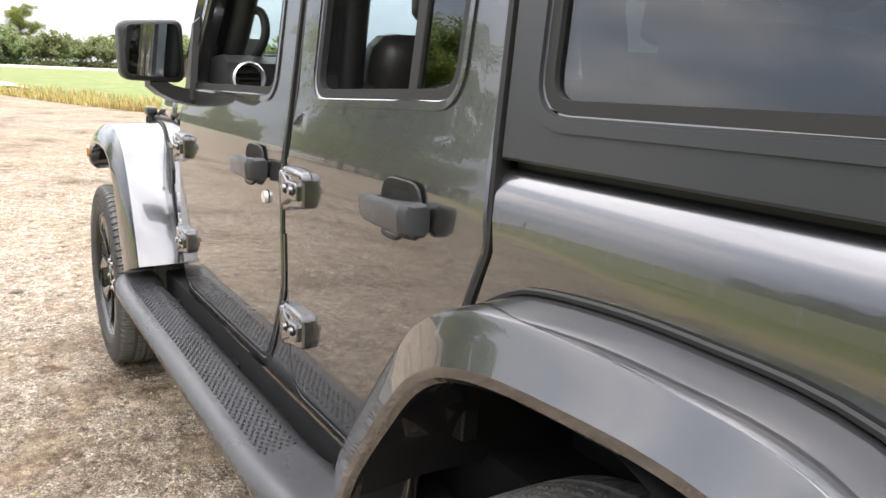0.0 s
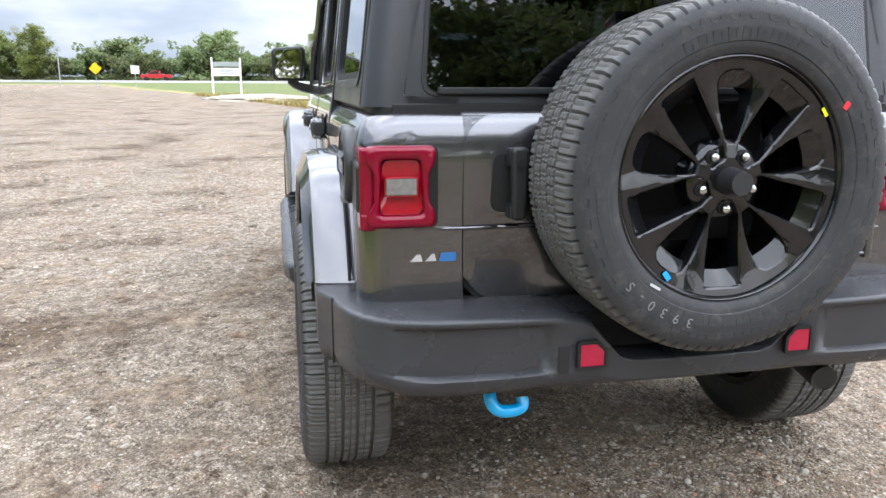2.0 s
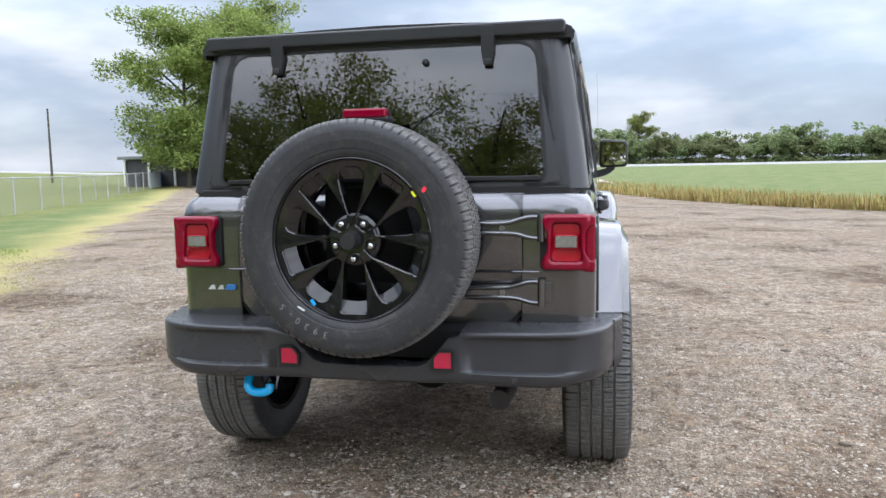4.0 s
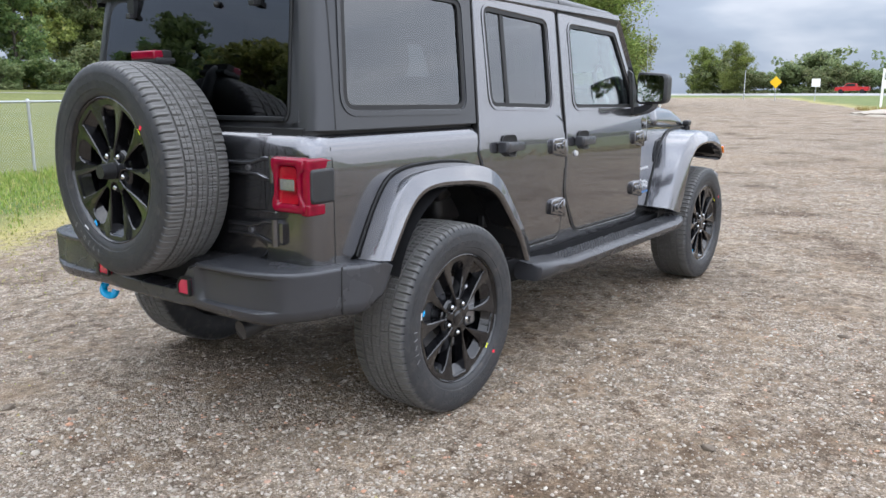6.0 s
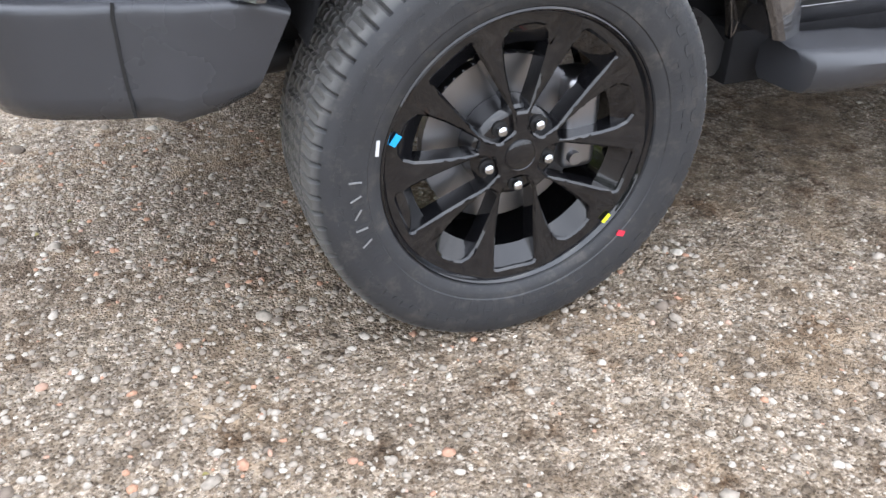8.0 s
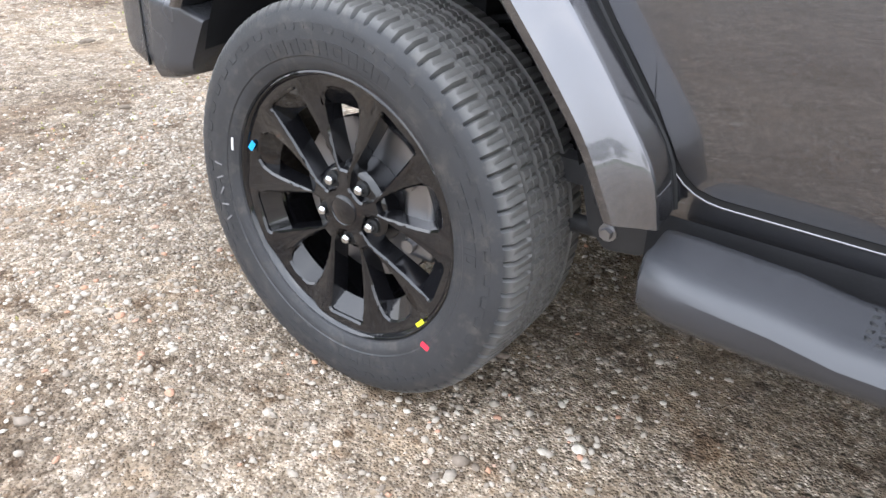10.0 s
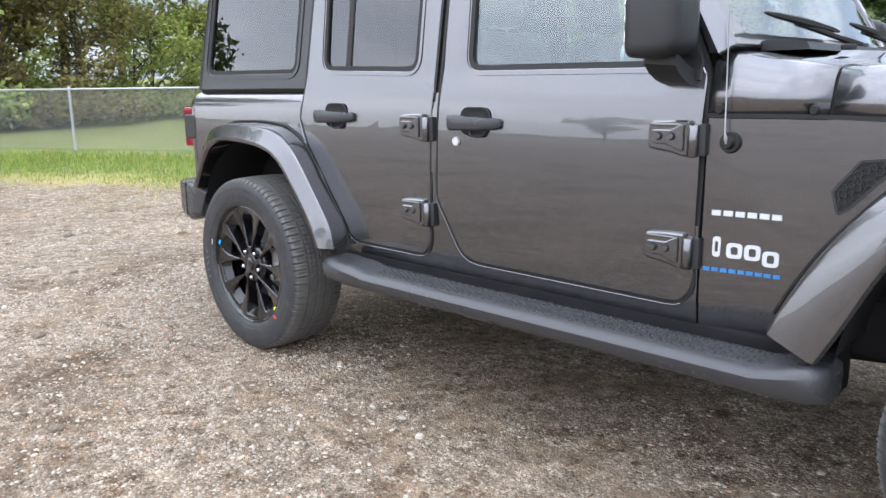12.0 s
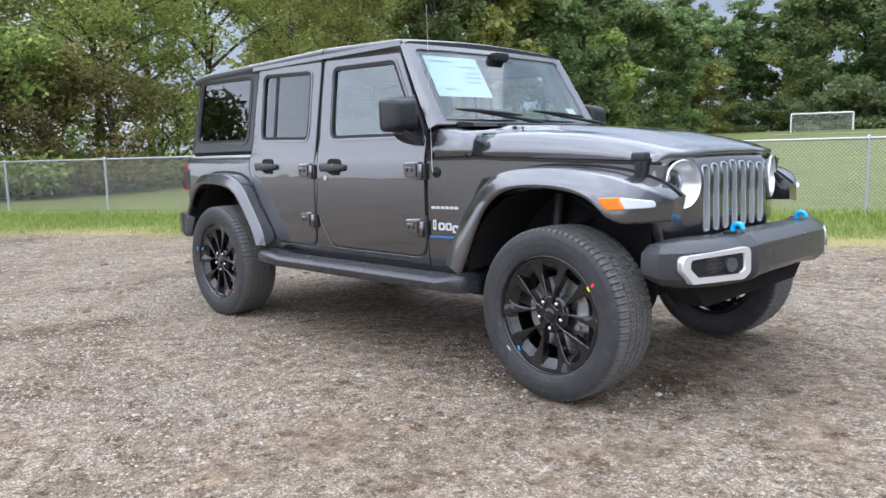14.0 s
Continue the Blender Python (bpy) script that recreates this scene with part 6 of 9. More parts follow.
# ---- side steps ----
for s in SIDES:
    prof = [(0.800, 0.480), (0.828, 0.506), (0.850, 0.508), (0.915, 0.500), (0.935, 0.502), (0.960, 0.494), (0.972, 0.478), (0.968, 0.455), (0.945, 0.432), (0.82, 0.428), (0.800, 0.445)]
    rows = []
    for x, w, dz in ((0.600, 0.70, 0.012), (0.612, 0.86, 0.016), (0.66, 0.97, 0.018), (0.80, 1.0, 0.012), (0.88, 1.0, 0.0), (1.2, 1, 0), (1.6, 1, 0), (2.0, 1, 0), (2.34, 1, 0), (2.40, 1.0, 0.012), (2.46, 0.92, 0.022), (2.492, 0.74, 0.018), (2.50, 0.5, 0.01)):
        rows.append([(x, s * (0.80 + (y - 0.80) * w), z + (dz if z > 0.47 else 0)) for y, z in prof])
    step = loft("side_step", rows, GREYPLASTIC, car, "dark plastic side step with a studded tread", closed=True, angle=40)
    bm = bmesh.new()
    for i in range(96):
        x = 0.90 + i * 0.0152
        for j in range(5):
            y = 0.846 + j * 0.0165 + (0.008 if i % 2 else 0)
            z = table(y, [(0.840, 0.5085), (0.915, 0.5005), (0.935, 0.5025)])
            t = 0.5 if (i + j) % 2 else -0.5
            vs = bmesh.ops.create_cone(bm, cap_ends=True, segments=4, radius1=0.0082, radius2=0.0045, depth=0.006, matrix=Matrix.Translation((x, s * y, z)) @ Matrix.Rotation(t, 4, "Z") @ Matrix.Diagonal((1, 0.55, 1, 1)))
    part("step_tread", bm, PLASTIC, step, "studded black tread")
    for x in (0.85, 1.55, 2.25):
        block("step_bracket", (x, s * 0.74, 0.44), (0.06, 0.20, 0.04), DARK, step, 0.01)


# ---- wheels: built once with the axle along y and the outer face towards +y ----
def spin(bm, profile, n, shape=None):
    """Skin of a profile (y, r) turned round the axle."""
    rows = []
    for i in range(n):
        t = 2 * math.pi * i / n
        row = []
        for k, (y, r) in enumerate(profile):
            dr = shape(i, k, y) if shape else 0
            row.append(bm.verts.new(((r + dr) * math.cos(t), y, (r + dr) * math.sin(t))))
        rows.append(row)
    for i in range(n):
        a, b = rows[i], rows[(i + 1) % n]
        for k in range(len(profile) - 1):
            bm.faces.new((a[k], a[k + 1], b[k + 1], b[k]))


def polar(r, deg, y):
    return Vector((r * math.cos(radians(deg)), y, r * math.sin(radians(deg))))


FACE_R = 0.266
A_HOLE = [(0.084, 0.010), (0.090, 0.015), (0.130, 0.027), (0.170, 0.037), (0.200, 0.042), (0.222, 0.040), (0.234, 0.030), (0.239, 0.014)]


def face_drop(x, z):
    """How far the wheel's face falls back beside the rounded openings."""
    best = 0.0
    for k in range(5):
        t = radians(90 + 72 * k)
        v, u = x * math.cos(t) + z * math.sin(t), abs(-x * math.sin(t) + z * math.cos(t))
        if v > 0.085:
            best = max(best, min(0.0055, 0.15 * (0.013 + 0.50 * (v - 0.085) - u)))
    return best


def wheel_face(parent):
    """The cast face: five rounded openings between pairs of spokes and five straight slots that end at the lug nuts."""
    rim_o = [(FACE_R * math.cos(2 * math.pi * k / 90), FACE_R * math.sin(2 * math.pi * k / 90)) for k in range(90)]
    holes = []
    for k in range(5):
        t = radians(90 + 72 * k)
        c, n_ = Vector((math.cos(t), math.sin(t))), Vector((-math.sin(t), math.cos(t)))
        holes.append([c * v + n_ * u for v, u in A_HOLE] + [c * v - n_ * u for v, u in A_HOLE[::-1]])
        t = radians(54 + 72 * k)
        c, n_ = Vector((math.cos(t), math.sin(t))), Vector((-math.sin(t), math.cos(t)))
        holes.append(fillet([tuple(c * 0.047 + n_ * 0.018) + (0.012,), tuple(c * 0.080 + n_ * 0.0345) + (0.02,), tuple(c * 0.243 + n_ * 0.0455) + (0.010,), tuple(c * 0.243 - n_ * 0.0455) + (0.010,), tuple(c * 0.080 - n_ * 0.0345) + (0.02,), tuple(c * 0.047 - n_ * 0.018) + (0.012,)], 4))
    bm = bmesh.new()
    for loop in (rim_o, *holes):
        vs = [bm.verts.new((p[0], p[1], 0)) for p in loop]
        for i in range(len(vs)):
            bm.edges.new((vs[i], vs[(i + 1) % len(vs)]))
    bmesh.ops.triangle_fill(bm, use_beauty=True, use_dissolve=False, edges=bm.edges[:])
    # creases along the spokes, and rings for the dish
    cuts = []
    for k in range(5):
        for side in (1, -1):
            t = radians(90 + 72 * k)
            c, n_ = Vector((math.cos(t), math.sin(t))), Vector((-math.sin(t), math.cos(t))) * side
            for off in (0.013, -0.019):
                d = (c + n_ * 0.50).normalized()
                cuts.append((c * 0.085 + n_ * off, Vector((-d.y, d.x))))
        for v in (0.075, 0.12, 0.16, 0.20):
            cuts.append((c * v, c))
    for p, no in cuts:
        bmesh.ops.bisect_plane(bm, geom=bm.verts[:] + bm.edges[:] + bm.faces[:], plane_co=(p.x, p.y, 0), plane_no=(no.x, no.y, 0))
    for f in bm.faces:
        if f.normal.z < 0:
            f.normal_flip()
    bmesh.ops.inset_region(bm, faces=bm.faces[:], thickness=0.0042, use_boundary=True, use_even_offset=True)
    bm.verts.ensure_lookup_table()
    bm.verts.index_update()
    rim = {v.index for e in bm.edges if len(e.link_faces) == 1 for v in e.verts}
    border = [(e.verts[0].index, e.verts[1].index) for e in bm.edges if len(e.link_faces) == 1]
    flat = [(v.co.x, v.co.y) for v in bm.verts]
    faces = [[v.index for v in f.verts] for f in bm.faces]
    bm.free()

    def depth(x, z):
        r = math.hypot(x, z)
        return table(r, [(0.0, 0.104), (0.05, 0.104), (0.10, 0.101), (0.16, 0.1015), (0.22, 0.107), (0.266, 0.1145)]) - face_drop(x, z)
    out = bmesh.new()
    top = [out.verts.new((x, depth(x, z) - (0.0036 if i in rim else 0), z)) for i, (x, z) in enumerate(flat)]
    low = [out.verts.new((x * 0.995, 0.056, z * 0.995)) for x, z in flat]
    for f in faces:
        out.faces.new([top[i] for i in f])
        out.faces.new([low[i] for i in reversed(f)])
    for a, b in border:
        out.faces.new((top[a], top[b], low[b], low[a]))
    return part("spoke_face", out, GLOSS, parent, "cast gloss black spokes with thin bevelled edges", angle=14)


def build_wheel():
    bm = bmesh.new()
    spin(bm, [(-0.118, 0.240), (-0.118, 0.262), (-0.105, 0.262), (-0.095, 0.245), (0.050, 0.240), (0.066, 0.246), (0.100, 0.258), (0.112, 0.264), (0.119, 0.2665), (0.1215, 0.269), (0.120, 0.2725), (0.112, 0.272), (0.104, 0.262), (-0.100, 0.258), (-0.118, 0.240)], 90)
    wheel = part("wheel", bm, GLOSS, car, "gloss black alloy wheel with road tyre", angle=40)
    # tyre
    prof = [(-0.108, 0.258), (-0.122, 0.266), (-0.132, 0.300), (-0.1375, 0.330), (-0.134, 0.362), (-0.126, 0.384), (-0.118, 0.392)]
    tread = [(-0.112, 0.3955), (-0.078, 0.3985), (-0.072, 0.3985), (-0.071, 0.3905), (-0.062, 0.3905), (-0.061, 0.399), (-0.045, 0.3995), (-0.044, 0.3965), (-0.0425, 0.3965), (-0.0415, 0.3995), (-0.027, 0.400), (-0.026, 0.3915), (-0.017, 0.3915), (-0.016, 0.400), (-0.002, 0.4002), (-0.001, 0.397), (0.001, 0.397), (0.002, 0.4002), (0.016, 0.400), (0.017, 0.3915), (0.026, 0.3915), (0.027, 0.400), (0.0415, 0.3995), (0.0425, 0.3965), (0.044, 0.3965), (0.045, 0.3995), (0.061, 0.399), (0.062, 0.3905), (0.071, 0.3905), (0.072, 0.3985), (0.078, 0.3985), (0.112, 0.3955)]
    outer = [(0.118, 0.392), (0.126, 0.384), (0.1285, 0.378), (0.1315, 0.372), (0.134, 0.362), (0.1355, 0.354), (0.1350, 0.350), (0.1375, 0.334), (0.1368, 0.322), (0.1345, 0.305), (0.1340, 0.301), (0.1318, 0.299), (0.1310, 0.291), (0.1290, 0.286), (0.1265, 0.280), (0.1235, 0.275), (0.112, 0.2705)]

    def cut(i, k, y):
        a = abs(y)
        if a > 0.077 and a < 0.127 and k > 3 and k < len(prof) + len(tread) + 2:
            return -0.0085 if i % 6 == (0 if y > 0 else 3) else (-0.0035 if i % 6 == (3 if y > 0 else 0) and a < 0.1125 else 0)
        if 0.0265 < a < 0.0615:
            return -0.0065 if (i + (2 if y > 0 else 0)) % 8 == 0 else (-0.003 if (i + 2) % 4 == 0 else 0)
        if a < 0.0165:
            return -0.0045 if i % 8 == 1 else (-0.0025 if i % 4 == 3 else 0)
        return 0
    bm = bmesh.new()
    spin(bm, prof + tread + outer, 480, cut)
    tyre = part("tyre", bm, RUBBER, wheel, "black road tyre with raised sidewall pattern", angle=28)
    # raised bars where the sidewall carries writing, and a zigzag near the shoulder
    bm = bmesh.new()
    def bar(r0, r1, a0, a1, lift):
        def yy(r):
            return table(r, [(0.28, 0.1265), (0.292, 0.1318), (0.322, 0.1368), (0.334, 0.1375), (0.35, 0.135), (0.362, 0.134), (0.372, 0.1315), (0.378, 0.1285)]) + lift
        p = [polar(r0, a0, yy(r0)), polar(r0, a1, yy(r0)), polar(r1, a1, yy(r1)), polar(r1, a0, yy(r1))]
        hi = [bm.verts.new(q) for q in p]
        lo = [bm.verts.new(q - Vector((0, 0.004, 0))) for q in p]
        bm.faces.new(hi)
        for k in range(4):
            bm.faces.new((lo[k], lo[(k + 1) % 4], hi[(k + 1) % 4], hi[k]))
    for start, count, width in ((62, 9, 6.2), (242, 9, 6.2), (152, 6, 4.6), (332, 6, 4.6)):
        for k in range(count):
            a = start + k * width
            bar(0.304, 0.330, a, a + width * 0.20, 0.0012)
            bar(0.304, 0.330, a + width * 0.55, a + width * 0.74, 0.0012)
            bar(0.324, 0.330, a + width * 0.1, a + width * 0.7, 0.0013)
            if k % 2:
                bar(0.304, 0.310, a + width * 0.1, a + width * 0.7, 0.0013)
    for k in range(48):
        a = k * 7.5
        bar(0.3445, 0.3475, a, a + 3.4, 0.0012)
        bar(0.3475, 0.3570, a + 3.1, a + 3.7, 0.0012)
        bar(0.3555, 0.3585, a + 3.4, a + 7.2, 0.0012)
        bar(0.3475, 0.3570, a + 6.9, a + 7.5, 0.0012)
    tagged(part("sidewall_relief", bm, RUBBER, tyre), kind="stuff")
    # hub and spokes
    bm = bmesh.new()
    spin(bm, [(0.030, 0.0), (0.030, 0.094), (0.078, 0.090), (0.086, 0.082), (0.088, 0.074), (0.088, 0.020)], 40)
    hub = part("hub", bm, GLOSS, wheel, angle=35)
    wheel_face(wheel)
    for k in range(5):
        # outer web between the pair's feet and the barrel, sloping in
        bm = bmesh.new()
        for c0, half_w, r_in in ((90 + 72 * k, 9.5, 0.203), (54 + 72 * k, 9.0, 0.208)):
            lo_row, hi_row, in_row = [], [], []
            for a in steps(c0 - half_w - 3, c0 + half_w + 3, 8):
                hi_row.append(bm.verts.new(polar(0.2440, a, 0.1040)))
                lo_row.append(bm.verts.new(polar(r_in, a, 0.078)))
                in_row.append(bm.verts.new(polar(0.243, a, 0.040)))
            for q in range(8):
                bm.faces.new((hi_row[q], hi_row[q + 1], lo_row[q + 1], lo_row[q]))
                bm.faces.new((lo_row[q], lo_row[q + 1], in_row[q + 1], in_row[q]))
        part("rim_slope", bm, GLOSS, wheel, angle=30)
        # lug nut in its pocket
        a = 54 + 72 * k
        p = polar(0.0640, a, 0)
        bm = bmesh.new()
        spin_m = Matrix.Translation((p.x, 0.0890, p.z)) @ Matrix.Rotation(radians(-90), 4, "X")
        bmesh.ops.create_cone(bm, cap_ends=True, segments=16, radius1=0.0165, radius2=0.0155, depth=0.006, matrix=spin_m)
        part("lug_pocket", bm, SEAL, wheel)
        bm = bmesh.new()
        bmesh.ops.create_cone(bm, cap_ends=True, segments=6, radius1=0.0108, radius2=0.0102, depth=0.016, matrix=Matrix.Translation((p.x, 0.096, p.z)) @ Matrix.Rotation(radians(-90), 4, "X"))
        bmesh.ops.create_cone(bm, cap_ends=True, segments=12, radius1=0.0102, radius2=0.0056, depth=0.005, matrix=Matrix.Translation((p.x, 0.1062, p.z)) @ Matrix.Rotation(radians(-90), 4, "X"))
        soft_edges(bm, 0.001, 1)
        part("lug_nut", bm, NUTSTEEL, wheel, "bright lug nut")
    bm = bmesh.new()
    spin(bm, [(0.100, 0.0325), (0.1035, 0.0320), (0.1065, 0.0310), (0.1072, 0.0295), (0.1060, 0.0285), (0.1070, 0.0270), (0.1085, 0.012), (0.1087, 0.0005)], 32)
    part("centre_cap", bm, GLOSS, wheel, "black centre cap")
    return wheel


def build_brake():
    bm = bmesh.new()
    spin(bm, [(0.005, 0.09), (0.028, 0.09), (0.030, 0.098), (0.030, 0.166), (0.006, 0.166), (0.005, 0.09)], 48)
    for k in range(48):
        p = polar(0.1625, k * 7.5, 0.018)
        add_box(bm, p, (0.010, 0.016, 0.004), Matrix.Rotation(-radians(k * 7.5), 3, "Y"))
    disc = part("brake_disc", bm, STEEL, car, "bare steel brake disc", angle=35)
    bm = bmesh.new()
    spin(bm, [(0.028, 0.0), (0.050, 0.05), (0.030, 0.088), (0.006, 0.092)], 32)
    part("disc_hat", bm, mat("grey_hat", (0.16, 0.16, 0.17), rough=0.5), disc)
    block("caliper", (-0.150, 0.022, 0.02), (0.075, 0.085, 0.19), STEEL, disc, 0.018, segments=3, label="cast grey brake caliper")
    for z in (-0.045, 0.085):
        tube("slide_pin", [(-0.135, 0.062, z), (-0.135, 0.078, z)], 0.014, STEEL, disc, n=10)
    return disc


WHEEL_Z = 0.392
first_wheel = build_wheel()
first_disc = build_brake()
SPOTS = [((0, 0.795, WHEEL_Z), 0), ((0, -0.795, WHEEL_Z), 180), ((3.008, 0.795, WHEEL_Z), 0), ((3.008, -0.795, WHEEL_Z), 180)]
wheels = [first_wheel]
for i, (place_w, turn_w) in enumerate(SPOTS):
    m = pose(*place_w, 0, 0, turn_w)
    if i == 0:
        first_wheel.matrix_basis = m
        first_disc.matrix_basis = m
    else:
        wheels.append(copy_thing(first_wheel, m))
        copy_thing(first_disc, m)
SPARE = (-0.855, -0.006, 1.030)
spare = copy_thing(first_wheel, pose(*SPARE, 0, 0, 90))
tagged(spare, "spare wheel with road tyre hung on the tailgate")


def sticker(name, wheel, deg, r, size, material, y, mirrored, roll=0):
    """A small mark on a wheel's face; deg counts from the car's front (or, on the spare, from the right as seen from behind)."""
    a = 180 - deg if mirrored else deg
    bm = bmesh.new()
    add_box(bm, (0, 0, 0), (size[0], 0.0016, size[1]), Matrix.Rotation(radians(-a + roll), 3, "Y"))
    bm.transform(Matrix.Translation(polar(r, a, y)))
    ob = part(name, bm, material, None)
    ob.parent = wheel
    ob.matrix_parent_inverse = Matrix()
    return ob


# marks: (wheel, mirrored, yellow, red, blue, white)
for wheel, mirrored, yel, red, blu, wht in ((wheels[1], True, -41, -42, 163, 165), (wheels[3], True, 33, 33, -134, -140), (spare, True, 35, 33, -124, -128), (wheels[0], False, 190, 192, 40, 44)):
    sticker("yellow_mark", wheel, yel, 0.2640, (0.013, 0.022), YELLOWMARK, 0.1160, mirrored)
    sticker("red_mark", wheel, red, 0.302, (0.018, 0.012), REDMARK, 0.1350, mirrored, 20)
    sticker("blue_mark", wheel, blu, 0.2520, (0.022, 0.012), mat("blue_marker", (0.02, 0.35, 0.75), rough=0.5) if wheel is wheels[1] else bpy.data.materials["blue_marker"], 0.1120, mirrored, 70)
    sticker("white_mark", wheel, wht, 0.288, (0.006, 0.028), WHITEMARK, 0.1312, mirrored, 8)



def chalk_text(words, wheel, deg, r, size, pitch, y):
    """Chalked characters along the sidewall, heads outward; deg as seen from outside."""
    bm = bmesh.new()
    for i, ch in enumerate(words):
        cu = bpy.data.curves.new("chalk", "FONT")
        cu.body, cu.size, cu.resolution_u = ch, size, 3
        tmp = bpy.data.objects.new("chalk", cu)
        me = tmp.to_mesh()
        t = radians(deg - pitch * i)
        vs = [bm.verts.new((-((r + v.co.y) * math.cos(t) + v.co.x * math.sin(t)), y, (r + v.co.y) * math.sin(t) - v.co.x * math.cos(t))) for v in me.vertices]
        for f in me.polygons:
            try:
                bm.faces.new([vs[k] for k in f.vertices])
            except ValueError:
                pass
        tmp.to_mesh_clear()
        bpy.data.objects.remove(tmp)
    ob = part("chalk_writing", bm, mat("thin_chalk", (0.20, 0.20, 0.20), rough=0.9, vary=0.4, vary_scale=120), None)
    ob.parent = wheel
    ob.matrix_parent_inverse = Matrix()
    return ob


chalk_text("3930-S", spare, 255.0, 0.316, 0.032, 6.2, 0.1388)
for k in range(5):
    sticker("chalk_stroke", wheels[1], 176 + 5.5 * k, 0.322, (0.022, 0.003), bpy.data.materials["thin_chalk"], 0.1388, True, 25 * (k % 3))

# spare carrier and the high brake lamp on it
carrier = block("spare_carrier", (-0.745, -0.02, 1.03), (0.12, 0.34, 0.34), DARK, car, 0.03, label="black spare wheel carrier")
tube("lamp_bracket", smooth_path([(-0.70, -0.02, 1.16), (-0.715, -0.02, 1.35), (-0.735, -0.015, 1.43), (-0.765, -0.012, 1.445)], 5), 0.030, PLASTIC, carrier, n=10)
block("lamp_hood", (-0.760, -0.010, 1.433), (0.085, 0.17, 0.024), PLASTIC, carrier, 0.010)
b3 = block("brake_lamp", (-0.782, -0.010, 1.454), (0.050, 0.154, 0.032), RED, car, 0.008, label="red high brake lamp over the spare wheel", segments=3)
block("lamp_back", (-0.750, -0.010, 1.454), (0.04, 0.160, 0.036), SEAL, b3, 0.008)
bm = bmesh.new()
bmesh.ops.create_cone(bm, cap_ends=True, segments=20, radius1=0.032, radius2=0.026, depth=0.05, matrix=Matrix.Translation((-0.985, -0.006, 1.030)) @ Matrix.Rotation(radians(-90), 4, "Y"))
part("camera_cap", bm, PLASTIC, carrier, "black camera cap in the spare wheel's hub")

# ---- inside ----
def seat(x, y, width=0.50, rear=False):
    st = block("seat", (x, y, 0.80), (0.50, width, 0.16), LEATHER, car, 0.05, label="black leather seat", segments=3)
    turn = Matrix.Rotation(radians(-12), 3, "Y")
    block("backrest", (x - 0.27, y, 1.09), (0.15, width * 0.94, 0.60), LEATHER, st, 0.075, turn=turn, segments=3)
    for dy in (-0.5, 0.5):
        block("side_bolster", (x - 0.22, y + dy * width * 0.88, 1.06), (0.17, 0.09, 0.46), LEATHER, st, 0.04, turn=turn, segments=3)
    block("headrest", (x - 0.355, y, 1.50), (0.10, 0.26, 0.19), LEATHER, st, 0.045, turn=turn, segments=3)
    for dy in (-0.06, 0.06):
        tube("headrest_post", [(x - 0.345, y + dy, 1.38), (x - 0.352, y + dy, 1.48)], 0.007, STEEL, st)
    return st


for y in (0.37, -0.37):
    seat(1.38, y)
    seat(0.50, y, 0.46)
dash = loft("dashboard", [[(1.72, y, 0.80), (1.68, y, 1.02), (1.76, y, 1.14), (1.79, y, 1.20), (1.81, y, 1.315), (1.86, y, 1.338), (2.08, y, 1.325), (2.12, y, 0.80)] for y in (-0.71, -0.3, 0.3, 0.71)], INTERIOR, car, "black dashboard", closed=True, angle=30)
for y in (0.648, 0.16, -0.16, -0.648):
    rows = [[(1.802 - d, y + r * math.cos(t), 1.268 + r * math.sin(t)) for t in (2 * math.pi * k / 24 for k in range(24))] for r, d in ((0.050, 0.0), (0.052, 0.016), (0.047, 0.022), (0.042, 0.012), (0.040, -0.02))]
    vent = loft("air_vent", rows, SILVER, dash, "round vent with a bright ring", closed=True, caps=False)
    for dz in (-0.018, 0, 0.018):
        block("vent_slat", (1.796, y, 1.268 + dz), (0.02, 0.07, 0.005), SEAL, vent, 0.001)
screen = block("centre_screen", (1.785, 0.0, 1.245), (0.02, 0.24, 0.12), SEAL, dash, 0.006, label="dark centre screen")
wheel_c, tilt = Vector((1.56, 0.37, 1.14)), Matrix.Rotation(radians(-24), 3, "Y")
rim_pts = [wheel_c + tilt @ Vector((0, 0.185 * math.cos(t), 0.185 * math.sin(t))) for t in (2 * math.pi * k / 40 for k in range(40))]
rows = []
for i, p in enumerate(rim_pts):
    t = 2 * math.pi * i / 40
    out = tilt @ Vector((0, math.cos(t), math.sin(t)))
    axl = tilt @ Vector((1, 0, 0))
    rows.append([p + 0.017 * (math.cos(q) * out + math.sin(q) * axl) for q in (2 * math.pi * k / 8 for k in range(8))])
sw = loft("steering_wheel", rows, LEATHER, car, "black leather steering wheel", closed=True, ring=True, angle=60)
block("wheel_hub", tuple(wheel_c + tilt @ Vector((0.02, 0, 0))), (0.05, 0.15, 0.13), INTERIOR, sw, 0.03, turn=tilt, segments=3)
for t in (0, math.pi, -math.pi / 2):
    p = wheel_c + tilt @ Vector((0.01, 0.12 * math.cos(t), 0.12 * math.sin(t)))
    block("wheel_spoke", tuple(p), (0.02, 0.12 if abs(math.sin(t)) < 0.5 else 0.04, 0.035 if abs(math.sin(t)) < 0.5 else 0.12), SILVER if t < 0 else INTERIOR, sw, 0.006, turn=tilt)
tube("steering_column", [(1.60, 0.37, 1.12), (1.78, 0.37, 0.98)], 0.04, INTERIOR, car)
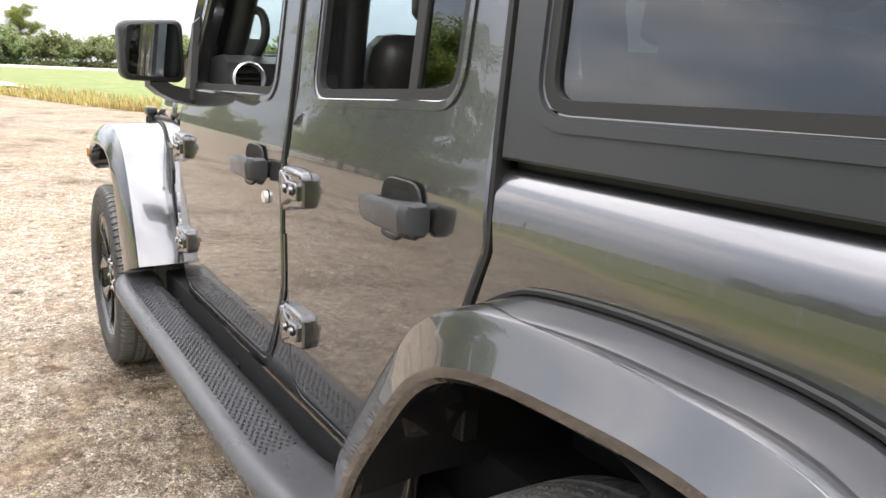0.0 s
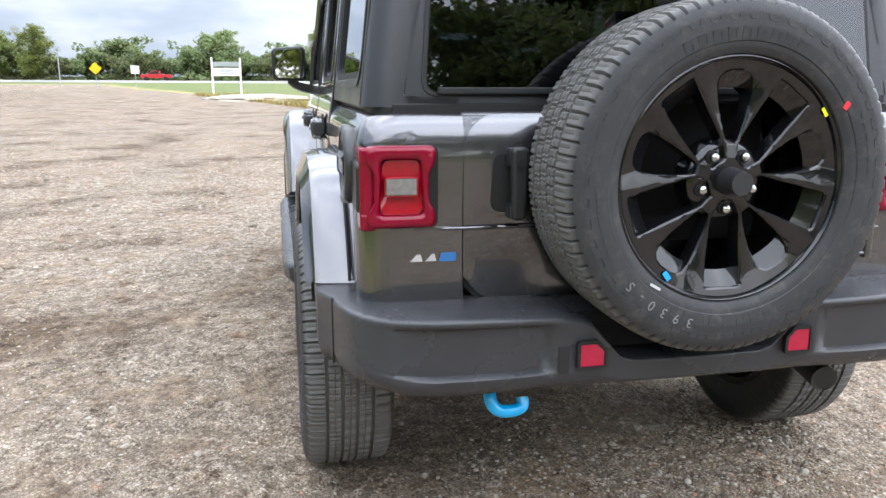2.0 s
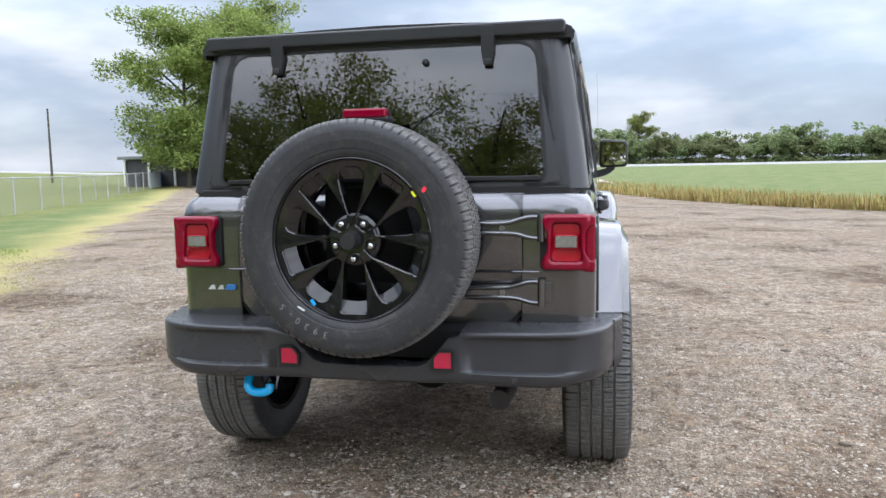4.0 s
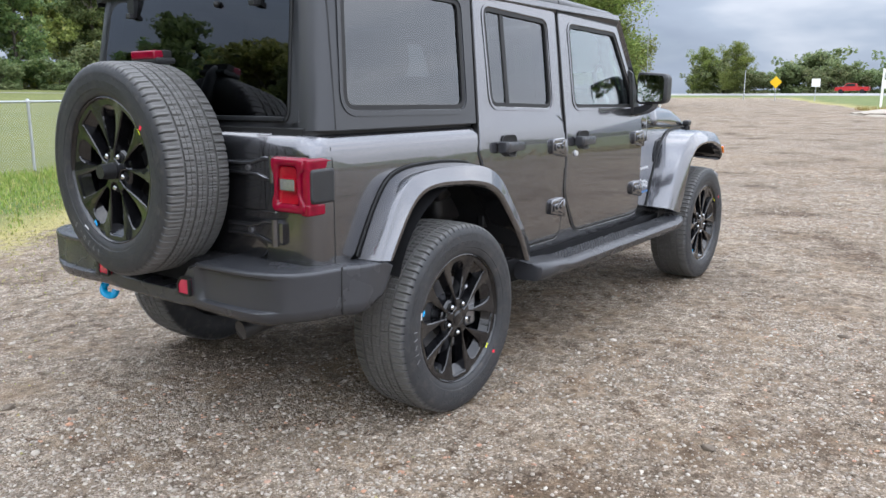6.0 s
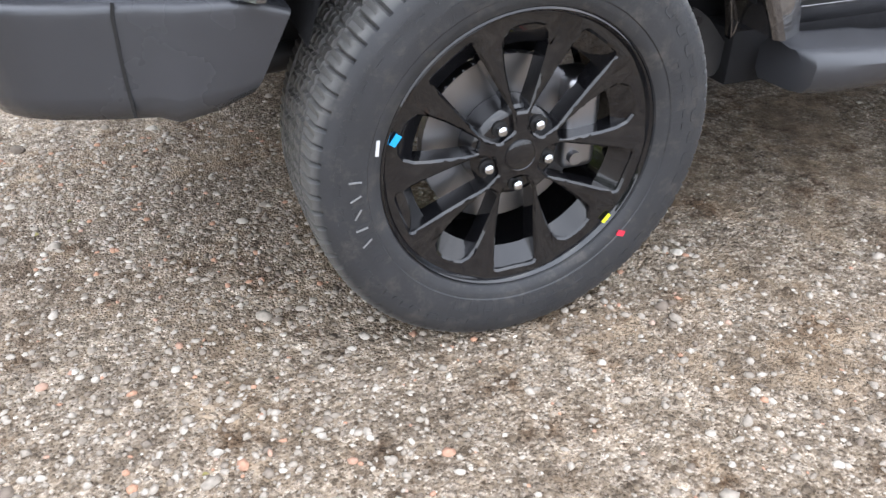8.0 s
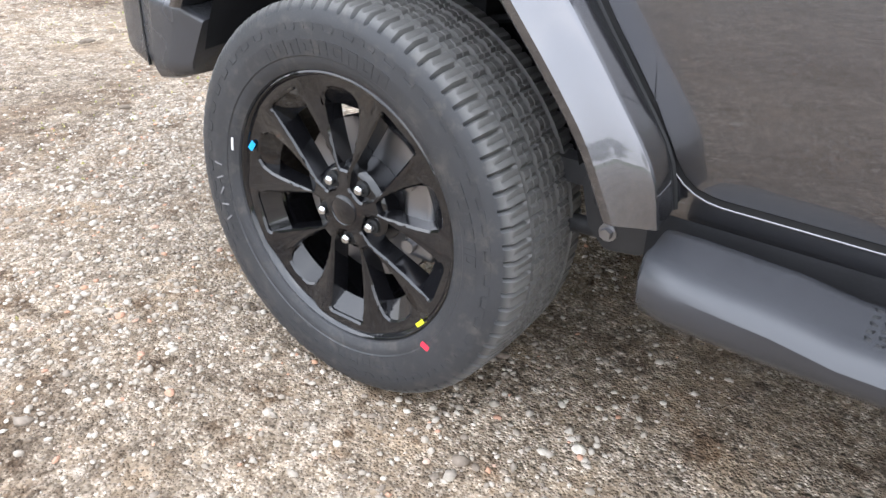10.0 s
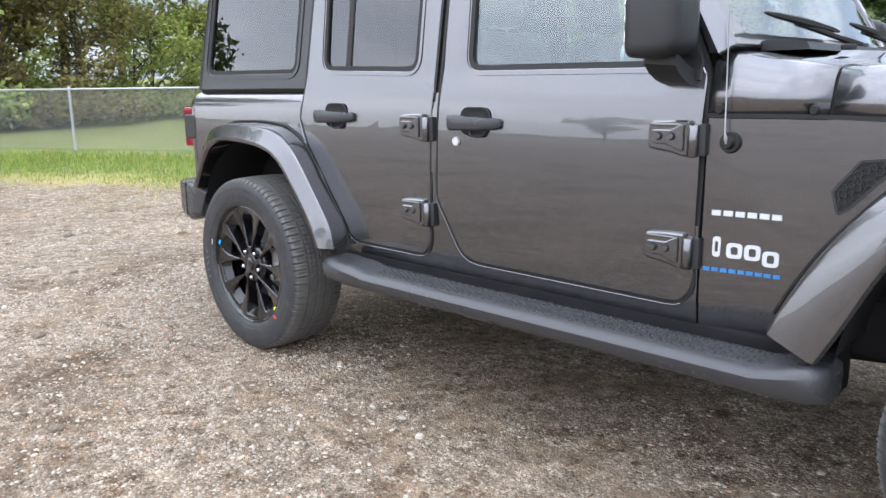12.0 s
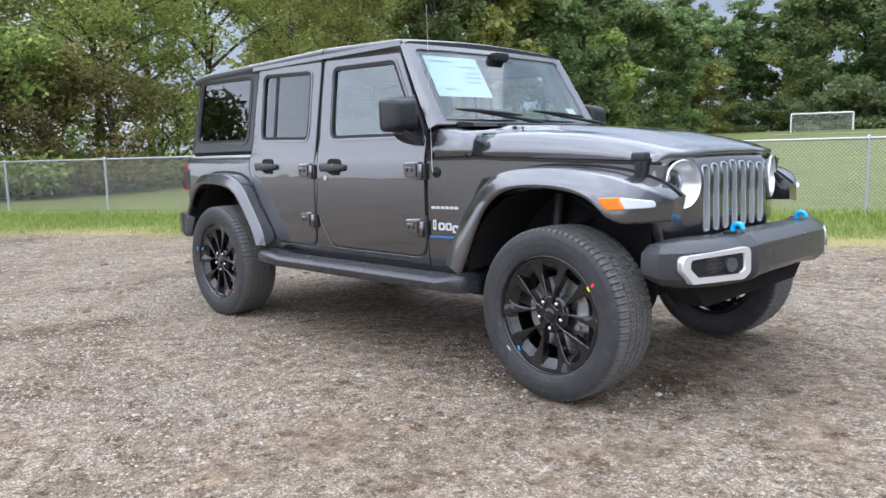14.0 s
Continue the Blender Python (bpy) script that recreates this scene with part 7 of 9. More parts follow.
for s in SIDES:
    bar_path = smooth_path([(0.28, s * 0.58, 1.10), (0.36, s * 0.60, 1.55), (0.48, s * 0.61, 1.69), (1.05, s * 0.62, 1.705), (1.75, s * 0.62, 1.68), (1.90, s * 0.62, 1.50), (2.02, s * 0.64, 1.28)], 5)
    tube("sport_bar", bar_path, 0.035, INTERIOR, car, "black padded roll bar", n=10)
    tube("sport_bar", smooth_path([(1.07, s * 0.66, 0.75), (1.08, s * 0.66, 1.20), (1.09, s * 0.63, 1.55), (1.10, s * 0.61, 1.70)], 5), 0.045, INTERIOR, car, "black padded roll bar", n=10)
    tube("grab_handle", smooth_path([(1.93, s * 0.62, 1.48), (1.86, s * 0.585, 1.47), (1.84, s * 0.58, 1.40), (1.90, s * 0.60, 1.33), (1.97, s * 0.63, 1.33)], 4), 0.014, INTERIOR, car, n=8)


car.location.y = -0.014


# ---- the ground ----
def grass_side(x, y):
    """How far past the gravel's two edges a place lies: above zero is grass."""
    left_edge = (y - (3.0 + 0.53 * x)) * 0.883 - 0.9 * np.clip((-x - 1.5) / 4, 0, 1)
    right_y = np.interp(x, [-400, 12, 15.5, 20, 25, 34, 54, 95, 160], [-900, -60, -9, -5.4, -2.9, -0.2, 6, 20, 40])
    ahead = (right_y - y) * 0.75
    far = (x - 118) * 0.8
    behind = np.maximum(-75 - x, -60 - y)
    return np.maximum(np.maximum(left_edge, ahead), np.maximum(far, behind))


def ground_z(x, y):
    """The lot lies flat; the field behind the fence and the land ahead rise a little."""
    field = np.clip((y - 0.42 * x - 14) * 0.034, 0, 2.6)
    ahead = np.clip((x - 30) * 0.009, 0, 1.5)
    lumps = 0.0
    return np.maximum(field, ahead) + lumps


def wobble(x, y, f, seed):
    return (np.sin(x * f + seed) * np.cos(y * f * 1.13 + seed * 2.1) + np.sin((x + y) * f * 0.57 + seed * 3.3) + np.sin((x - 0.6 * y) * f * 1.9 + seed) * 0.5) / 2.5


def grid_axis(lo, hi, near):
    out = list(np.arange(-near, near + 0.001, 0.25))
    step_g = 0.3
    v = near
    while v < hi:
        step_g *= 1.12
        v += step_g
        out.append(min(v, hi))
    v, step_g = -near, 0.3
    while v > lo:
        step_g *= 1.12
        v -= step_g
        out.append(max(v, lo))
    return np.array(sorted(set(np.round(out, 4))))


def build_ground():
    xs, ys = grid_axis(-900, 900, 9), grid_axis(-900, 900, 9)
    X, Y = np.meshgrid(xs, ys, indexing="ij")
    near = np.exp(-((X - 1) ** 2 + Y ** 2) / 900)
    Z = ground_z(X, Y) + near * (0.010 * wobble(X, Y, 2.1, 1.0) + 0.008 * wobble(X, Y, 5.3, 4.0) - 0.012)
    G = np.clip((grass_side(X, Y) + 0.45 * wobble(X, Y, 1.3, 2.0) + 0.25 * wobble(X, Y, 4.1, 5.0)) / 3.4 + 0.24, 0, 1)
    mown = np.clip(((Y - (8.75 + 0.417 * X)) * 0.92) / 0.8, 0, 1)
    n, m = X.shape
    verts = np.stack([X.ravel(), Y.ravel(), Z.ravel()], 1)
    i = np.arange(n * m).reshape(n, m)
    quads = np.stack([i[:-1, :-1], i[1:, :-1], i[1:, 1:], i[:-1, 1:]], -1).reshape(-1, 4)
    me = bpy.data.meshes.new("ground")
    me.from_pydata(verts.tolist(), [], quads.tolist())
    for name_a, data in (("grass", G), ("mown", mown)):
        at = me.attributes.new(name_a, "FLOAT", "POINT")
        at.data.foreach_set("value", data.ravel().astype(np.float32))
    me.update()
    return me


def ground_material():
    m = bpy.data.materials.new("gravel_and_grass")
    m.use_nodes = True
    n, l = m.node_tree.nodes, m.node_tree.links
    b = n["Principled BSDF"]
    b.inputs["Roughness"].default_value = 0.9
    b.inputs["Specular IOR Level"].default_value = 0.25
    co = n.new("ShaderNodeTexCoord")

    def noise_n(scale, detail=5, rough=0.6):
        t = n.new("ShaderNodeTexNoise")
        t.inputs["Scale"].default_value, t.inputs["Detail"].default_value, t.inputs["Roughness"].default_value = scale, detail, rough
        l.new(co.outputs["Object"], t.inputs["Vector"])
        return t

    def voro(scale, rnd=1.0):
        t = n.new("ShaderNodeTexVoronoi")
        t.inputs["Scale"].default_value, t.inputs["Randomness"].default_value = scale, rnd
        l.new(co.outputs["Object"], t.inputs["Vector"])
        return t

    def ramp(src, stops):
        r = n.new("ShaderNodeValToRGB")
        e = r.color_ramp.elements
        e[0].position, e[0].color = stops[0][0], (*stops[0][1], 1)
        e[1].position, e[1].color = stops[-1][0], (*stops[-1][1], 1)
        for p, c in stops[1:-1]:
            q = e.new(p)
            q.color = (*c, 1)
        l.new(src, r.inputs["Fac"])
        return r

    def mix(kind, fac, c1, c2):
        x = n.new("ShaderNodeMixRGB")
        x.blend_type = kind
        for src, key in ((fac, "Fac"), (c1, "Color1"), (c2, "Color2")):
            if isinstance(src, (int, float)):
                x.inputs[key].default_value = src
            elif isinstance(src, tuple):
                x.inputs[key].default_value = (*src, 1)
            else:
                l.new(src, x.inputs[key])
        return x.outputs["Color"]

    fine, small, big = voro(150), voro(62), voro(26)
    stops = [(0.0, (0.13, 0.103, 0.078)), (0.22, (0.25, 0.212, 0.172)), (0.5, (0.39, 0.345, 0.295)), (0.80, (0.53, 0.48, 0.42)), (1.0, (0.68, 0.64, 0.58))]
    def stone_col(v):
        s = n.new("ShaderNodeSeparateColor")
        l.new(v.outputs["Color"], s.inputs["Color"])
        return ramp(s.outputs["Red"], stops).outputs["Color"], s
    c_fine, _ = stone_col(fine)
    c_small, sep_small = stone_col(small)
    c_big, sep_big = stone_col(big)
    # a third of the cells are larger stones
    pick1 = ramp(sep_small.outputs["Green"], [(0.45, (0, 0, 0)), (0.50, (1, 1, 1))]).outputs["Color"]
    pick2 = ramp(sep_big.outputs["Green"], [(0.70, (0, 0, 0)), (0.74, (1, 1, 1))]).outputs["Color"]
    edge1 = ramp(small.outputs["Distance"], [(0.30, (1, 1, 1)), (0.55, (0, 0, 0))]).outputs["Color"]
    edge2 = ramp(big.outputs["Distance"], [(0.30, (1, 1, 1)), (0.5, (0, 0, 0))]).outputs["Color"]
    f1 = mix("MULTIPLY", 1.0, pick1, edge1)
    f2 = mix("MULTIPLY", 1.0, pick2, edge2)
    col = mix("MIX", f1, c_fine, c_small)
    col = mix("MIX", f2, col, c_big)
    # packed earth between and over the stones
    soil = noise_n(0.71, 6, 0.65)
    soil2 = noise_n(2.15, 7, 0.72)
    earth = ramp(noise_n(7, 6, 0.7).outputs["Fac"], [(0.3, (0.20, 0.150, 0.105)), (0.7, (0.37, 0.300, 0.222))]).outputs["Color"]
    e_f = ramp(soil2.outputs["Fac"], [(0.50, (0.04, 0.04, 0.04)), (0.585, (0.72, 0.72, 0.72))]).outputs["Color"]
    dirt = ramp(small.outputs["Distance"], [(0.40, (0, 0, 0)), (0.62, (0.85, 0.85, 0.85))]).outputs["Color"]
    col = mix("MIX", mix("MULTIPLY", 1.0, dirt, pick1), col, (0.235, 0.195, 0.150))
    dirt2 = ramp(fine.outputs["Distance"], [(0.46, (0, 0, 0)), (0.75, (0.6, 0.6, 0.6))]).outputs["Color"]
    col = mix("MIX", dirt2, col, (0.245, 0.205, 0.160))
    col = mix("MIX", e_f, col, earth)
    # damp, darker stretches and pale dusty ones
    damp = ramp(soil.outputs["Fac"], [(0.36, (0.54, 0.475, 0.415)), (0.46, (1.0, 0.985, 0.97)), (0.60, (1.20, 1.19, 1.17))]).outputs["Color"]
    col = mix("MULTIPLY", 1.0, col, damp)
    warm = ramp(noise_n(0.12, 3).outputs["Fac"], [(0.35, (1.0, 0.965, 0.93)), (0.65, (1.0, 0.925, 0.85))]).outputs["Color"]
    col = mix("MULTIPLY", 1.0, col, warm)
    clump = ramp(noise_n(5.5, 8, 0.78).outputs["Fac"], [(0.53, (1, 1, 1)), (0.64, (0.46, 0.38, 0.31))]).outputs["Color"]
    col = mix("MULTIPLY", 1.0, col, clump)
    speck = ramp(noise_n(95, 8, 0.85).outputs["Fac"], [(0.33, (0.58, 0.55, 0.52)), (0.50, (1.0, 1.0, 1.0)), (0.66, (1.22, 1.21, 1.19))]).outputs["Color"]
    col = mix("MULTIPLY", 1.0, col, speck)
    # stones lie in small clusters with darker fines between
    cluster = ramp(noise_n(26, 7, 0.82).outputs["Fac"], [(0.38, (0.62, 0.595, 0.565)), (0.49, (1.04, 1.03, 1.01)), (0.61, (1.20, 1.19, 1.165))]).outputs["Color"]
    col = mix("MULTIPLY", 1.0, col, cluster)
    col = mix("MULTIPLY", 1.0, col, (0.725, 0.74, 0.755))
    # dark crumbs of earth and painted stone shadows, thick in some stretches, rare in others
    crumb = ramp(noise_n(16, 6, 0.70).outputs["Fac"], [(0.57, (1, 1, 1)), (0.63, (0.42, 0.36, 0.31))]).outputs["Color"]
    thick = ramp(noise_n(1.3, 5, 0.65).outputs["Fac"], [(0.43, (0.15, 0.15, 0.15)), (0.60, (1, 1, 1))]).outputs["Color"]
    col = mix("MULTIPLY", thick, col, crumb)
    # pale and dark mottling, the stones' light and shadow put into the colour
    mottle = ramp(noise_n(10.5, 7, 0.76).outputs["Fac"], [(0.40, (0.73, 0.705, 0.675)), (0.50, (1, 1, 1)), (0.60, (1.30, 1.29, 1.27))]).outputs["Color"]
    col = mix("MULTIPLY", 1.0, col, mottle)
    # grass
    g_at = n.new("ShaderNodeAttribute")
    g_at.attribute_name = "grass"
    mow = n.new("ShaderNodeAttribute")
    mow.attribute_name = "mown"
    blades = noise_n(46, 6, 0.75)
    patch = noise_n(0.9, 5, 0.6)
    lush = ramp(patch.outputs["Fac"], [(0.32, (0.090, 0.130, 0.036)), (0.50, (0.130, 0.162, 0.050)), (0.70, (0.205, 0.198, 0.082))]).outputs["Color"]
    field = ramp(noise_n(0.35, 6, 0.7).outputs["Fac"], [(0.35, (0.118, 0.136, 0.036)), (0.65, (0.172, 0.180, 0.054))]).outputs["Color"]
    grass = mix("MIX", mow.outputs["Fac"], lush, field)
    dry = mix("MIX", ramp(g_at.outputs["Fac"], [(0.55, (1, 1, 1)), (0.95, (0, 0, 0))]).outputs["Color"], grass, (0.36, 0.31, 0.12))
    shade = ramp(blades.outputs["Fac"], [(0.3, (0.45, 0.45, 0.45)), (0.7, (1.3, 1.3, 1.3))]).outputs["Color"]
    dry = mix("MULTIPLY", 1.0, dry, shade)
    spotty = n.new("ShaderNodeMath")
    spotty.operation = "ADD"
    l.new(g_at.outputs["Fac"], spotty.inputs[0])
    sub = n.new("ShaderNodeMath")
    sub.operation = "MULTIPLY_ADD"
    sub.inputs[1].default_value, sub.inputs[2].default_value = 0.9, -0.45
    l.new(noise_n(9, 6, 0.75).outputs["Fac"], sub.inputs[0])
    l.new(sub.outputs[0], spotty.inputs[1])
    g_f = ramp(spotty.outputs[0], [(0.42, (0, 0, 0)), (0.58, (1, 1, 1))]).outputs["Color"]
    col = mix("MIX", g_f, col, dry)
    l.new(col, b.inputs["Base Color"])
    # relief: stones stand out, earth lies flat
    h1 = ramp(small.outputs["Distance"], [(0.0, (1, 1, 1)), (0.55, (0, 0, 0))]).outputs["Color"]
    h2 = ramp(fine.outputs["Distance"], [(0.0, (1, 1, 1)), (0.6, (0, 0, 0))]).outputs["Color"]
    h3 = ramp(big.outputs["Distance"], [(0.0, (1, 1, 1)), (0.5, (0, 0, 0))]).outputs["Color"]
    hh = mix("MIX", 0.35, mix("MULTIPLY", 1.0, h1, pick1), h2)
    hh = mix("ADD", 0.9, hh, mix("MULTIPLY", 1.0, h3, pick2))
    hh = mix("MIX", e_f, hh, mix("MULTIPLY", 1.0, h2, (0.4, 0.4, 0.4)))
    hh = mix("MIX", g_f, hh, blades.outputs["Color"])
    bp = n.new("ShaderNodeBump")
    bp.inputs["Strength"].default_value, bp.inputs["Distance"].default_value = 1.0, 0.018
    l.new(hh, bp.inputs["Height"])
    l.new(bp.outputs["Normal"], b.inputs["Normal"])
    return m


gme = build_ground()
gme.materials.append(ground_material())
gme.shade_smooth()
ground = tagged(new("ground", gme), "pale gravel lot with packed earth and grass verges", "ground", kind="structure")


def height_near(x, y):
    near = np.exp(-((x - 1) ** 2 + y ** 2) / 900)
    return ground_z(x, y) + near * (0.010 * wobble(x, y, 2.1, 1.0) + 0.008 * wobble(x, y, 5.3, 4.0) - 0.012)


# loose stones: low, rounded lumps pressed into the lot
def random_island_material(name, stops, rough=0.85, bump=0.3, bump_scale=90):
    m = bpy.data.materials.new(name)
    m.use_nodes = True
    n, l = m.node_tree.nodes, m.node_tree.links
    b = n["Principled BSDF"]
    b.inputs["Roughness"].default_value = rough
    b.inputs["Specular IOR Level"].default_value = 0.3
    geo = n.new("ShaderNodeNewGeometry")
    r = n.new("ShaderNodeValToRGB")
    e = r.color_ramp.elements
    e[0].position, e[0].color = stops[0][0], (*stops[0][1], 1)
    e[1].position, e[1].color = stops[-1][0], (*stops[-1][1], 1)
    for p, c in stops[1:-1]:
        q = e.new(p)
        q.color = (*c, 1)
    l.new(geo.outputs["Random Per Island"], r.inputs["Fac"])
    co = n.new("ShaderNodeTexCoord")
    t = n.new("ShaderNodeTexNoise")
    t.inputs["Scale"].default_value, t.inputs["Detail"].default_value = bump_scale, 4
    l.new(co.outputs["Object"], t.inputs["Vector"])
    mixn = n.new("ShaderNodeMixRGB")
    mixn.blend_type = "OVERLAY"
    mixn.inputs["Fac"].default_value = 0.5
    l.new(r.outputs["Color"], mixn.inputs["Color1"])
    l.new(t.outputs["Fac"], mixn.inputs["Color2"])
    l.new(mixn.outputs["Color"], b.inputs["Base Color"])
    bp = n.new("ShaderNodeBump")
    bp.inputs["Strength"].default_value, bp.inputs["Distance"].default_value = bump, 0.004
    l.new(t.outputs["Fac"], bp.inputs["Height"])
    l.new(bp.outputs["Normal"], b.inputs["Normal"])
    return m


def scatter_stones(count, lo, hi, seed, reach, power=2.2, round_ones=False, area=None):
    rs = np.random.RandomState(seed)
    bm = bmesh.new()
    if round_ones:
        bmesh.ops.create_icosphere(bm, subdivisions=1, radius=0.95)
    else:
        vs = [bm.verts.new(q) for q in ((1, 0, 0), (0, 1, 0), (-1, 0, 0), (0, -1, 0), (0.2, 0.1, 1), (0, 0, -0.6))]
        for a, b in ((0, 1), (1, 2), (2, 3), (3, 0)):
            bm.faces.new((vs[a], vs[b], vs[4]))
            bm.faces.new((vs[b], vs[a], vs[5]))
    bm.verts.index_update()
    base = np.array([v.co[:] for v in bm.verts])
    tris = np.array([[v.index for v in f.verts] for f in bm.faces])
    bm.free()
    ang = rs.rand(count) * 2 * np.pi
    dist = reach * rs.rand(count) ** 0.5
    cx, cy = 1.0 + dist * np.cos(ang) * 1.15, dist * np.sin(ang)
    if area:
        cx, cy = area[0] + (area[1] - area[0]) * rs.rand(count), area[2] + (area[3] - area[2]) * rs.rand(count)
    keep = (grass_side(cx, cy) < -0.2 * rs.rand(count)) & (wobble(cx, cy, 0.9, 3.0) + 0.7 * wobble(cx, cy, 3.7, 1.0) + rs.rand(count) * 1.3 - 0.50 > 0)
    cx, cy = cx[keep], cy[keep]
    k = len(cx)
    size = lo + (hi - lo) * rs.rand(k) ** power
    sx, sy, sz = size * (0.8 + 0.5 * rs.rand(k)), size * (0.6 + 0.4 * rs.rand(k)), size * (0.45 + 0.3 * rs.rand(k))
    spin_a = rs.rand(k) * 2 * np.pi
    jit = 1 + (0.35 if round_ones else 0.6) * (rs.rand(k, len(base)) - 0.5)
    P = base[None] * jit[..., None]
    P = P * np.stack([sx, sy, sz], -1)[:, None]
    c, s_ = np.cos(spin_a)[:, None], np.sin(spin_a)[:, None]
    X, Y = P[..., 0] * c - P[..., 1] * s_, P[..., 0] * s_ + P[..., 1] * c
    Z = P[..., 2] + (height_near(cx, cy) - sz * 0.05)[:, None]
    V = np.stack([X + cx[:, None], Y + cy[:, None], Z], -1).reshape(-1, 3)
    F = (tris[None] + (np.arange(k) * len(base))[:, None, None]).reshape(-1, 3)
    me = bpy.data.meshes.new("gravel_stones")
    me.vertices.add(len(V))
    me.vertices.foreach_set("co", V.ravel())
    me.loops.add(F.size)
    me.loops.foreach_set("vertex_index", F.ravel())
    me.polygons.add(len(F))
    me.polygons.foreach_set("loop_start", np.arange(0, F.size, 3))
    me.polygons.foreach_set("loop_total", np.full(len(F), 3))
    me.update(calc_edges=True)
    me.shade_smooth()
    return me


STONE = random_island_material("gravel_stone", [(0.0, (0.17, 0.135, 0.105)), (0.25, (0.26, 0.222, 0.178)), (0.60, (0.36, 0.315, 0.262)), (0.90, (0.43, 0.385, 0.325)), (0.955, (0.51, 0.47, 0.40)), (0.97, (0.38, 0.22, 0.15)), (1.0, (0.44, 0.25, 0.16))])
for nm, count, lo, hi, seed, reach, lab in (("gravel_stones", 90000, 0.004, 0.013, 1, 7.0, "loose pale gravel stones on packed earth"), ("gravel_stones", 22000, 0.008, 0.023, 2, 10.0, "larger loose stones on the gravel lot")):
    me = scatter_stones(count, lo, hi, seed, reach, round_ones=seed == 2)
    me.materials.append(STONE)
    tagged(new(nm, me), lab, "gravel", kind="stuff")
me = scatter_stones(30000, 0.0035, 0.0120, 6, 0, 2.4, True, (-1.9, 2.8, -2.7, 0.4))
me.materials.append(STONE)
tagged(new("pebbles", me), "small rounded tan and grey pebbles beside the wheels", "gravel", kind="stuff")


# clods of dark earth lying on the lot
CLOD = mat("dark_clod", (0.14, 0.112, 0.085), rough=0.95, vary=0.4, vary_scale=30, grain=0.8, grain_scale=80, bump_dist=0.006)


def clod(x, y, r, seed):
    rs = random.Random(seed)
    bm = bmesh.new()
    bmesh.ops.create_icosphere(bm, subdivisions=3, radius=1)
    for v in bm.verts:
        k = 1 + 0.35 * noise.noise(v.co * 1.7 + Vector((seed, 0, 0))) + 0.15 * noise.noise(v.co * 5 + Vector((0, seed, 0)))
        v.co = Vector((v.co.x * r * k * 1.25, v.co.y * r * k * 0.8, max(-0.25, v.co.z * 0.55 * k) * r))
    bm.transform(Matrix.Translation((x, y, float(height_near(np.array(x), np.array(y))) + 0.1 * r)) @ Matrix.Rotation(rs.random() * 6, 4, "Z"))
    return tagged(part("earth_clod", bm, CLOD, None, angle=60), "dark clod of earth lying on gravel", "clod", "clods on the lot")


for i, (x, y, r) in enumerate(((-1.02, 0.36, 0.032), (-1.16, 0.62, 0.040), (-0.95, -1.55, 0.050), (0.25, -1.9, 0.035), (2.05, -2.05, 0.034), (-1.9, -0.2, 0.030), (-2.2, -0.9, 0.035), (-3.6, -0.4, 0.05), (-3.0, 0.3, 0.045), (3.9, -2.3, 0.040), (6.5, 1.6, 0.06), (5.8, 2.8, 0.05), (8.2, 3.9, 0.06), (4.4, 1.2, 0.05), (-0.5, -1.62, 0.028), (1.1, -2.3, 0.03))):
    clod(x, y, r * 0.7, i)

# ---- grass on the verge ----
GRASS = random_island_material("grass_blades", [(0.0, (0.10, 0.17, 0.025)), (0.4, (0.18, 0.27, 0.042)), (0.75, (0.27, 0.32, 0.07)), (1.0, (0.40, 0.36, 0.14))], rough=0.6, bump=0.0)


DRYGRASS = random_island_material("yellowed_grass", [(0.0, (0.20, 0.22, 0.05)), (0.4, (0.36, 0.32, 0.12)), (0.75, (0.42, 0.36, 0.17)), (1.0, (0.26, 0.30, 0.07))], rough=0.7, bump=0.0)


def blades(count, area, seed, h0, h1, material, sparse=0.15, grow=0.5):
    rs = np.random.RandomState(seed)
    x = area[0] + (area[1] - area[0]) * rs.rand(count)
    off = area[2] + (area[3] - area[2]) * rs.rand(count)
    y = 3.0 + 0.53 * x + off / 0.883
    dens = wobble(x, y, 1.6, 7.0) + 0.6 * wobble(x, y, 4.3, 2.0)
    keep = rs.rand(count) < np.clip(sparse + (off - area[2]) * grow + 0.5 * dens, 0, 1)
    x, y, off = x[keep], y[keep], off[keep]
    k = len(x)
    h = (h0 + (h1 - h0) * rs.rand(k)) * np.clip(0.35 + off * 0.22, 0.3, 1.25)
    a = rs.rand(k) * 2 * np.pi
    lean = 0.5 * h * rs.rand(k)
    w = 0.004 + 0.004 * rs.rand(k)
    z = height_near(x, y)
    dx, dy = np.cos(a), np.sin(a)
    V = np.stack([np.stack([x - dy * w, y + dx * w, z], -1), np.stack([x + dy * w, y - dx * w, z], -1), np.stack([x + dx * lean * 0.4 + dy * w * .7, y + dy * lean * 0.4 - dx * w * .7, z + h * 0.6], -1), np.stack([x + dx * lean, y + dy * lean, z + h], -1)], 1).reshape(-1, 3)
    i = np.arange(k) * 4
    F = np.concatenate([np.stack([i, i + 1, i + 2], -1), np.stack([i, i + 2, i + 3], -1)])
    me = bpy.data.meshes.new("grass")
    me.from_pydata(V.tolist(), [], F.tolist())
    me.materials.append(material)
    return me


